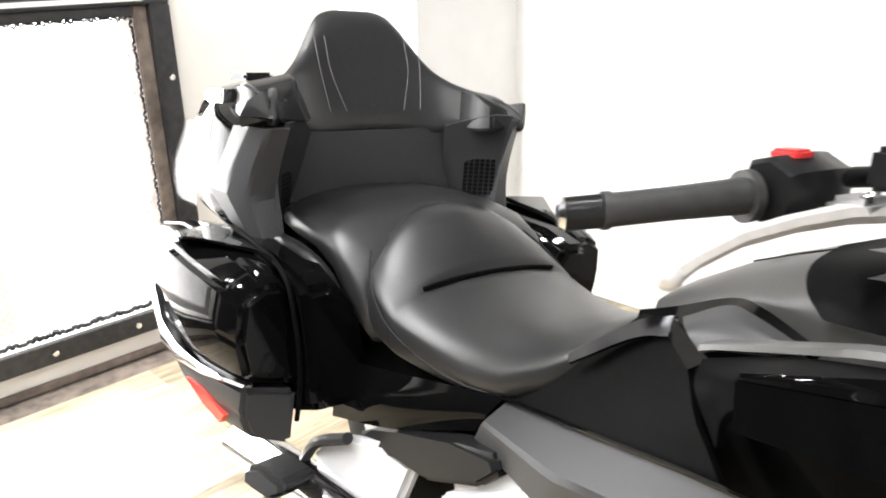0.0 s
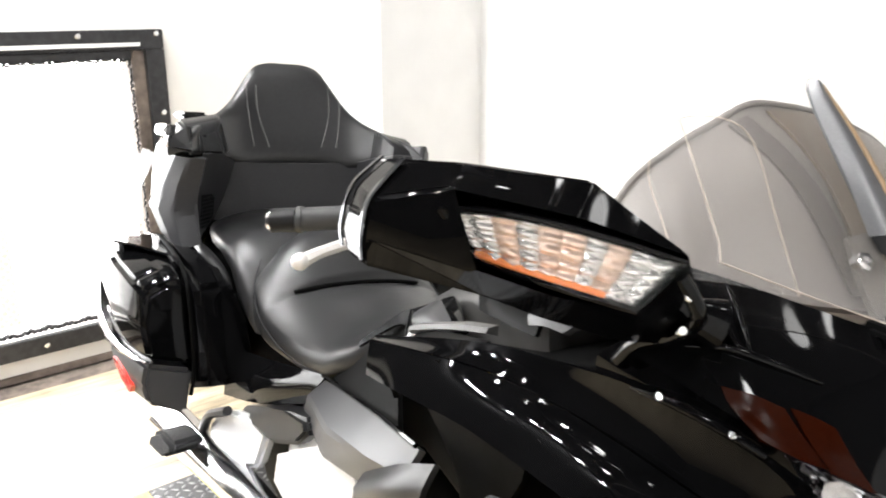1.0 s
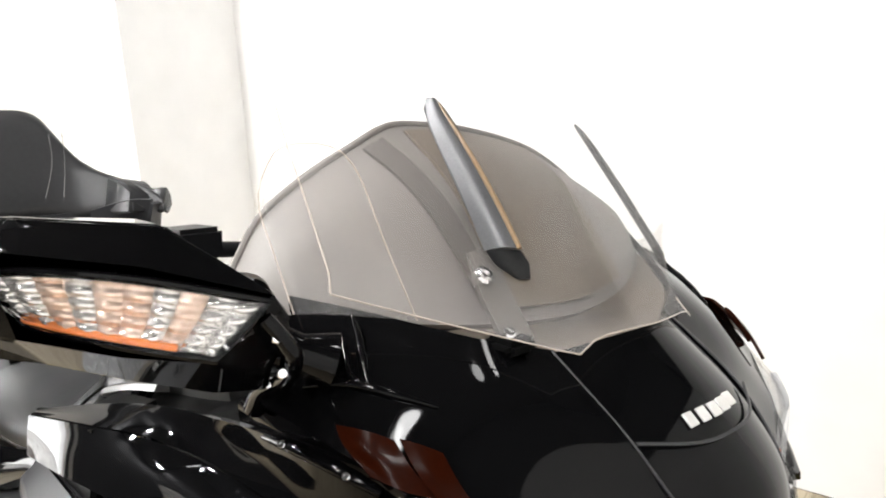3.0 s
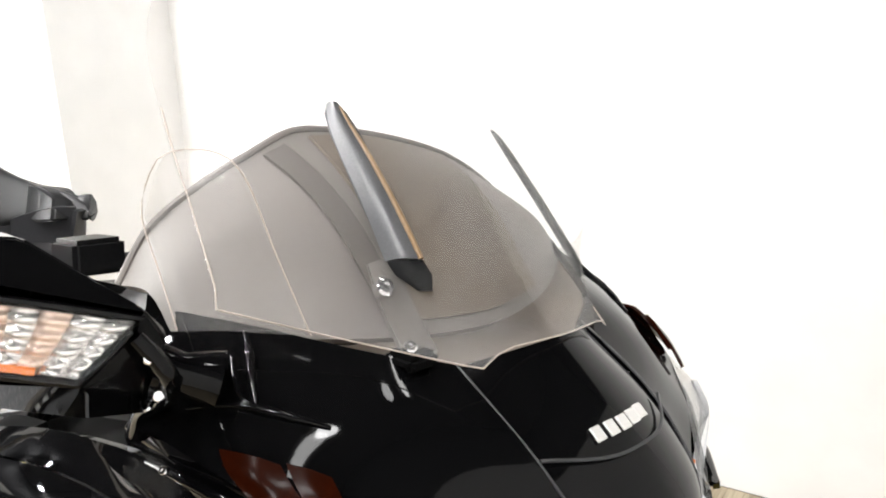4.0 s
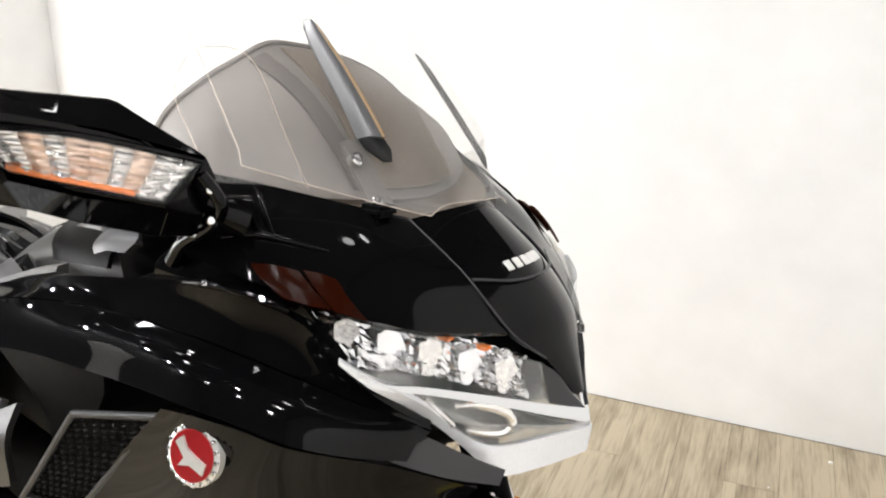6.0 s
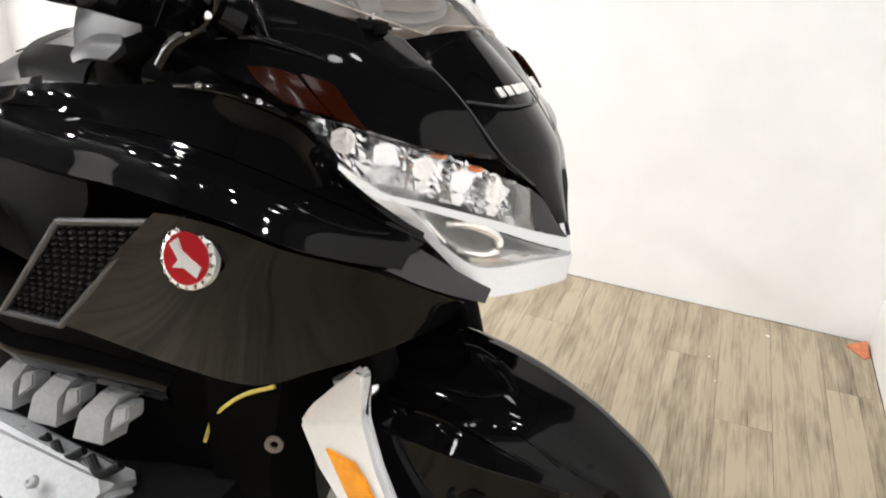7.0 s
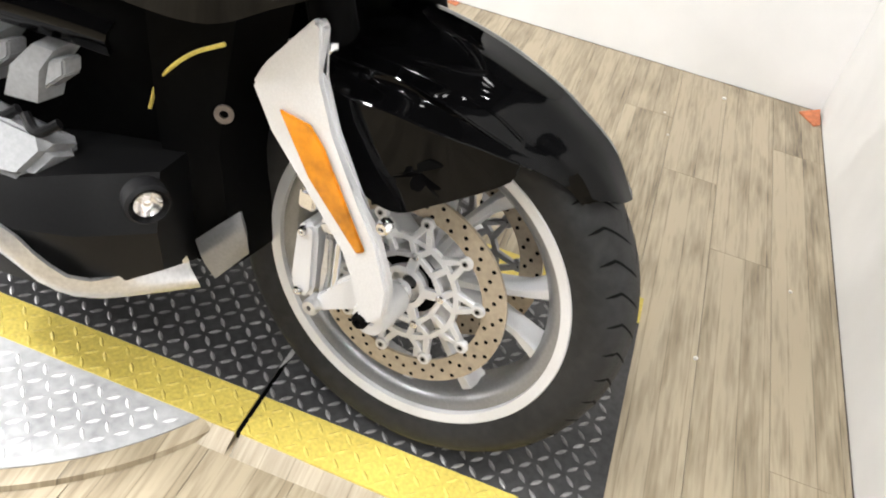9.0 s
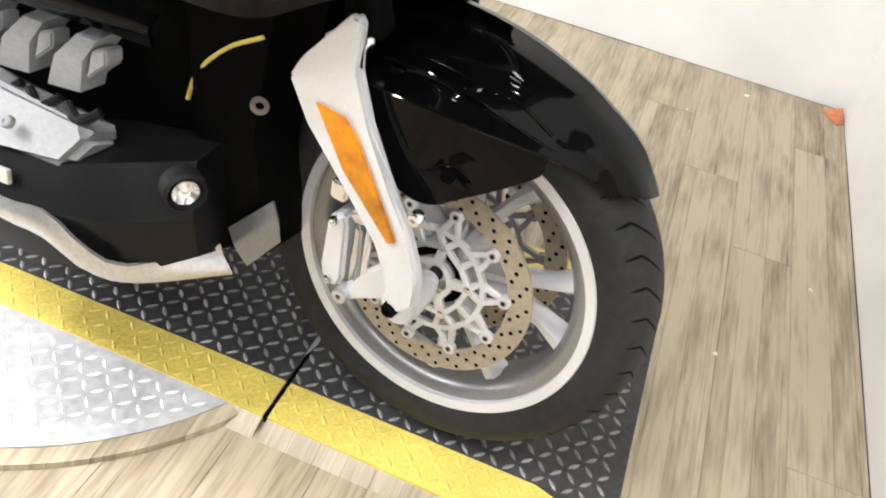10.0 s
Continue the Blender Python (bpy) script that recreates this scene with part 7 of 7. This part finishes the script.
    part("silver_trim", shell([q(r) for r in ([(-0.780, -0.375, 0.420), (-0.518, -0.388, 0.378), (-0.420, -0.380, 0.376), (-0.365, -0.365, 0.330), (-0.325, -0.330, 0.303), (-0.290, -0.200, 0.292)], [(-0.780, -0.385, 0.400), (-0.518, -0.395, 0.360), (-0.425, -0.388, 0.352), (-0.372, -0.368, 0.303), (-0.330, -0.325, 0.276), (-0.262, -0.200, 0.258)], [(-0.780, -0.375, 0.385), (-0.518, -0.385, 0.342), (-0.432, -0.378, 0.330), (-0.380, -0.355, 0.282), (-0.335, -0.310, 0.256), (-0.262, -0.195, 0.245)])], 24, 8, 0.006, (0, 1 * s, 0.3)), CAST, bike, "silver painted guard trim")
    part("radiator_side", loft_bm([[(x, y * s, z) for x, y, z in r] for r in ([(-0.300, -0.175, 0.270), (-0.240, -0.150, 0.270), (-0.240, -0.05, 0.270), (-0.300, -0.05, 0.27)], [(-0.340, -0.200, 0.470), (-0.270, -0.165, 0.470), (-0.27, -0.05, 0.47), (-0.34, -0.05, 0.47)], [(-0.350, -0.215, 0.640), (-0.250, -0.170, 0.680), (-0.25, -0.05, 0.68), (-0.35, -0.05, 0.64)])]), DEEP, bike, "black radiator cowl")
    part("header_shield", shell([q(r) for r in ([(-0.285, -0.185, 0.315), (-0.225, -0.168, 0.385)], [(-0.262, -0.192, 0.292), (-0.206, -0.174, 0.358)], [(-0.250, -0.178, 0.258), (-0.208, -0.160, 0.318)])], 8, 8, 0.005, (-1, 0.5 * s, 0)), STEELGREY, bike, "bright exhaust header shield")
    em = part("radiator_mark", turned_bm([(0.006, -0.002), (0.013, -0.002), (0.013, 0.002), (0.006, 0.002)], (0, 0, 0), 24), RUST, bike, "tan ring mark")
    em.matrix_basis = pose(-0.262, -0.168 * s, 0.520, 0, 0, 30 if s > 0 else 150)
    # yellow tube imitates a reflection along the radiator's side
    tube("radiator_edge", q([(-0.356, -0.20, 0.503), (-0.340, -0.20, 0.550), (-0.295, -0.20, 0.598), (-0.246, -0.195, 0.629)]), 0.0028, YELLOW, bike, "yellow reflection along the radiator edge, made as a tube", 8, 16)
    for k in range(4):
        tube("engine_hose", q([(-0.42 - 0.07 * k, -0.285, 0.487), (-0.445 - 0.07 * k, -0.298, 0.470), (-0.475 - 0.07 * k, -0.288, 0.484)]), 0.007, SATIN, bike, "black ribbed hose", 8, 8)

part("engine_block", loft_bm([ring_yz(x, -w, w, z0, z1, 24, 5) for x, w, z0, z1 in ((-0.34, 0.17, 0.27, 0.68), (-0.50, 0.22, 0.25, 0.72), (-0.80, 0.23, 0.25, 0.74), (-1.20, 0.21, 0.27, 0.70), (-1.50, 0.18, 0.32, 0.66))]), DEEP, bike, "black engine block")
part("inner_frame", loft_bm([ring_yz(x, -w, w, z0, z1, 24, 5) for x, w, z0, z1 in ((-0.10, 0.09, 0.80, 0.93), (-0.20, 0.20, 0.76, 1.00), (-0.35, 0.27, 0.70, 1.03), (-0.55, 0.29, 0.70, 0.96), (-0.80, 0.22, 0.70, 0.90), (-1.20, 0.17, 0.62, 0.76), (-1.60, 0.18, 0.58, 0.74), (-1.9, 0.2, 0.56, 0.84), (-2.2, 0.2, 0.6, 0.84))]), DEEP, bike)

# -- rear wheel and stand, hidden behind the bags --
RX = Vector((-1.695, 0, 0.315))
rear = part("rear_wheel", turned_bm([(0.02, -0.09), (0.20, -0.085), (0.205, -0.06), (0.19, 0.0), (0.205, 0.06), (0.20, 0.085), (0.02, 0.09)], RX, 48), SILVER, bike, "silver rear wheel")
part("tyre", turned_bm([(0.20, -0.085), (0.24, -0.098), (0.28, -0.09), (0.305, -0.055), (0.313, 0), (0.305, 0.055), (0.28, 0.09), (0.24, 0.098), (0.20, 0.085), (0.19, 0)], RX, 64), RUBBER, rear, "black rear tyre")
part("rear_mudguard", shell([[(-2.05, -0.11, 0.45), (-1.95, -0.11, 0.58), (-1.695, -0.11, 0.66), (-1.45, -0.11, 0.58)], [(-2.07, 0, 0.46), (-1.96, 0, 0.60), (-1.695, 0, 0.68), (-1.44, 0, 0.60)], [(-2.05, 0.11, 0.45), (-1.95, 0.11, 0.58), (-1.695, 0.11, 0.66), (-1.45, 0.11, 0.58)]], 18, 8, 0.008, (0, 0, -1)), MATTE, bike)
tube("side_stand", [(-0.95, 0.20, 0.30), (-0.90, 0.27, 0.15), (-0.86, 0.315, 0.045)], 0.014, DEEP, bike, "black steel side stand", 10)
part("stand_foot", box_bm((-0.90, 0.285, 0.030), (-0.82, 0.345, 0.040), 0.003), DEEP, bike)

# -- the rear of the frame sits lower on its springs than the front --
STIFF = ("front_wheel", "rear_wheel", "rear_mudguard", "side_stand", "stand_foot")


def settle(ob, to_bike):
    for child in ob.children:
        m = to_bike @ child.matrix_basis
        if child.name.split(".")[0] in STIFF:
            continue
        if child.type == "MESH":
            back = m.inverted()
            for v in child.data.vertices:
                p = m @ v.co
                q = max(0.0, -0.25 - p.x)
                s = q * q / 0.4 if q < 0.2 else q - 0.1
                h = p.z - 0.9
                v.co = back @ (p + s * Vector((0.0116 - 0.0523 * h, -0.0446 + 0.0536 * h, -0.088 - 0.0178 * h)))
        settle(child, m)


settle(bike, Matrix.Identity(4))
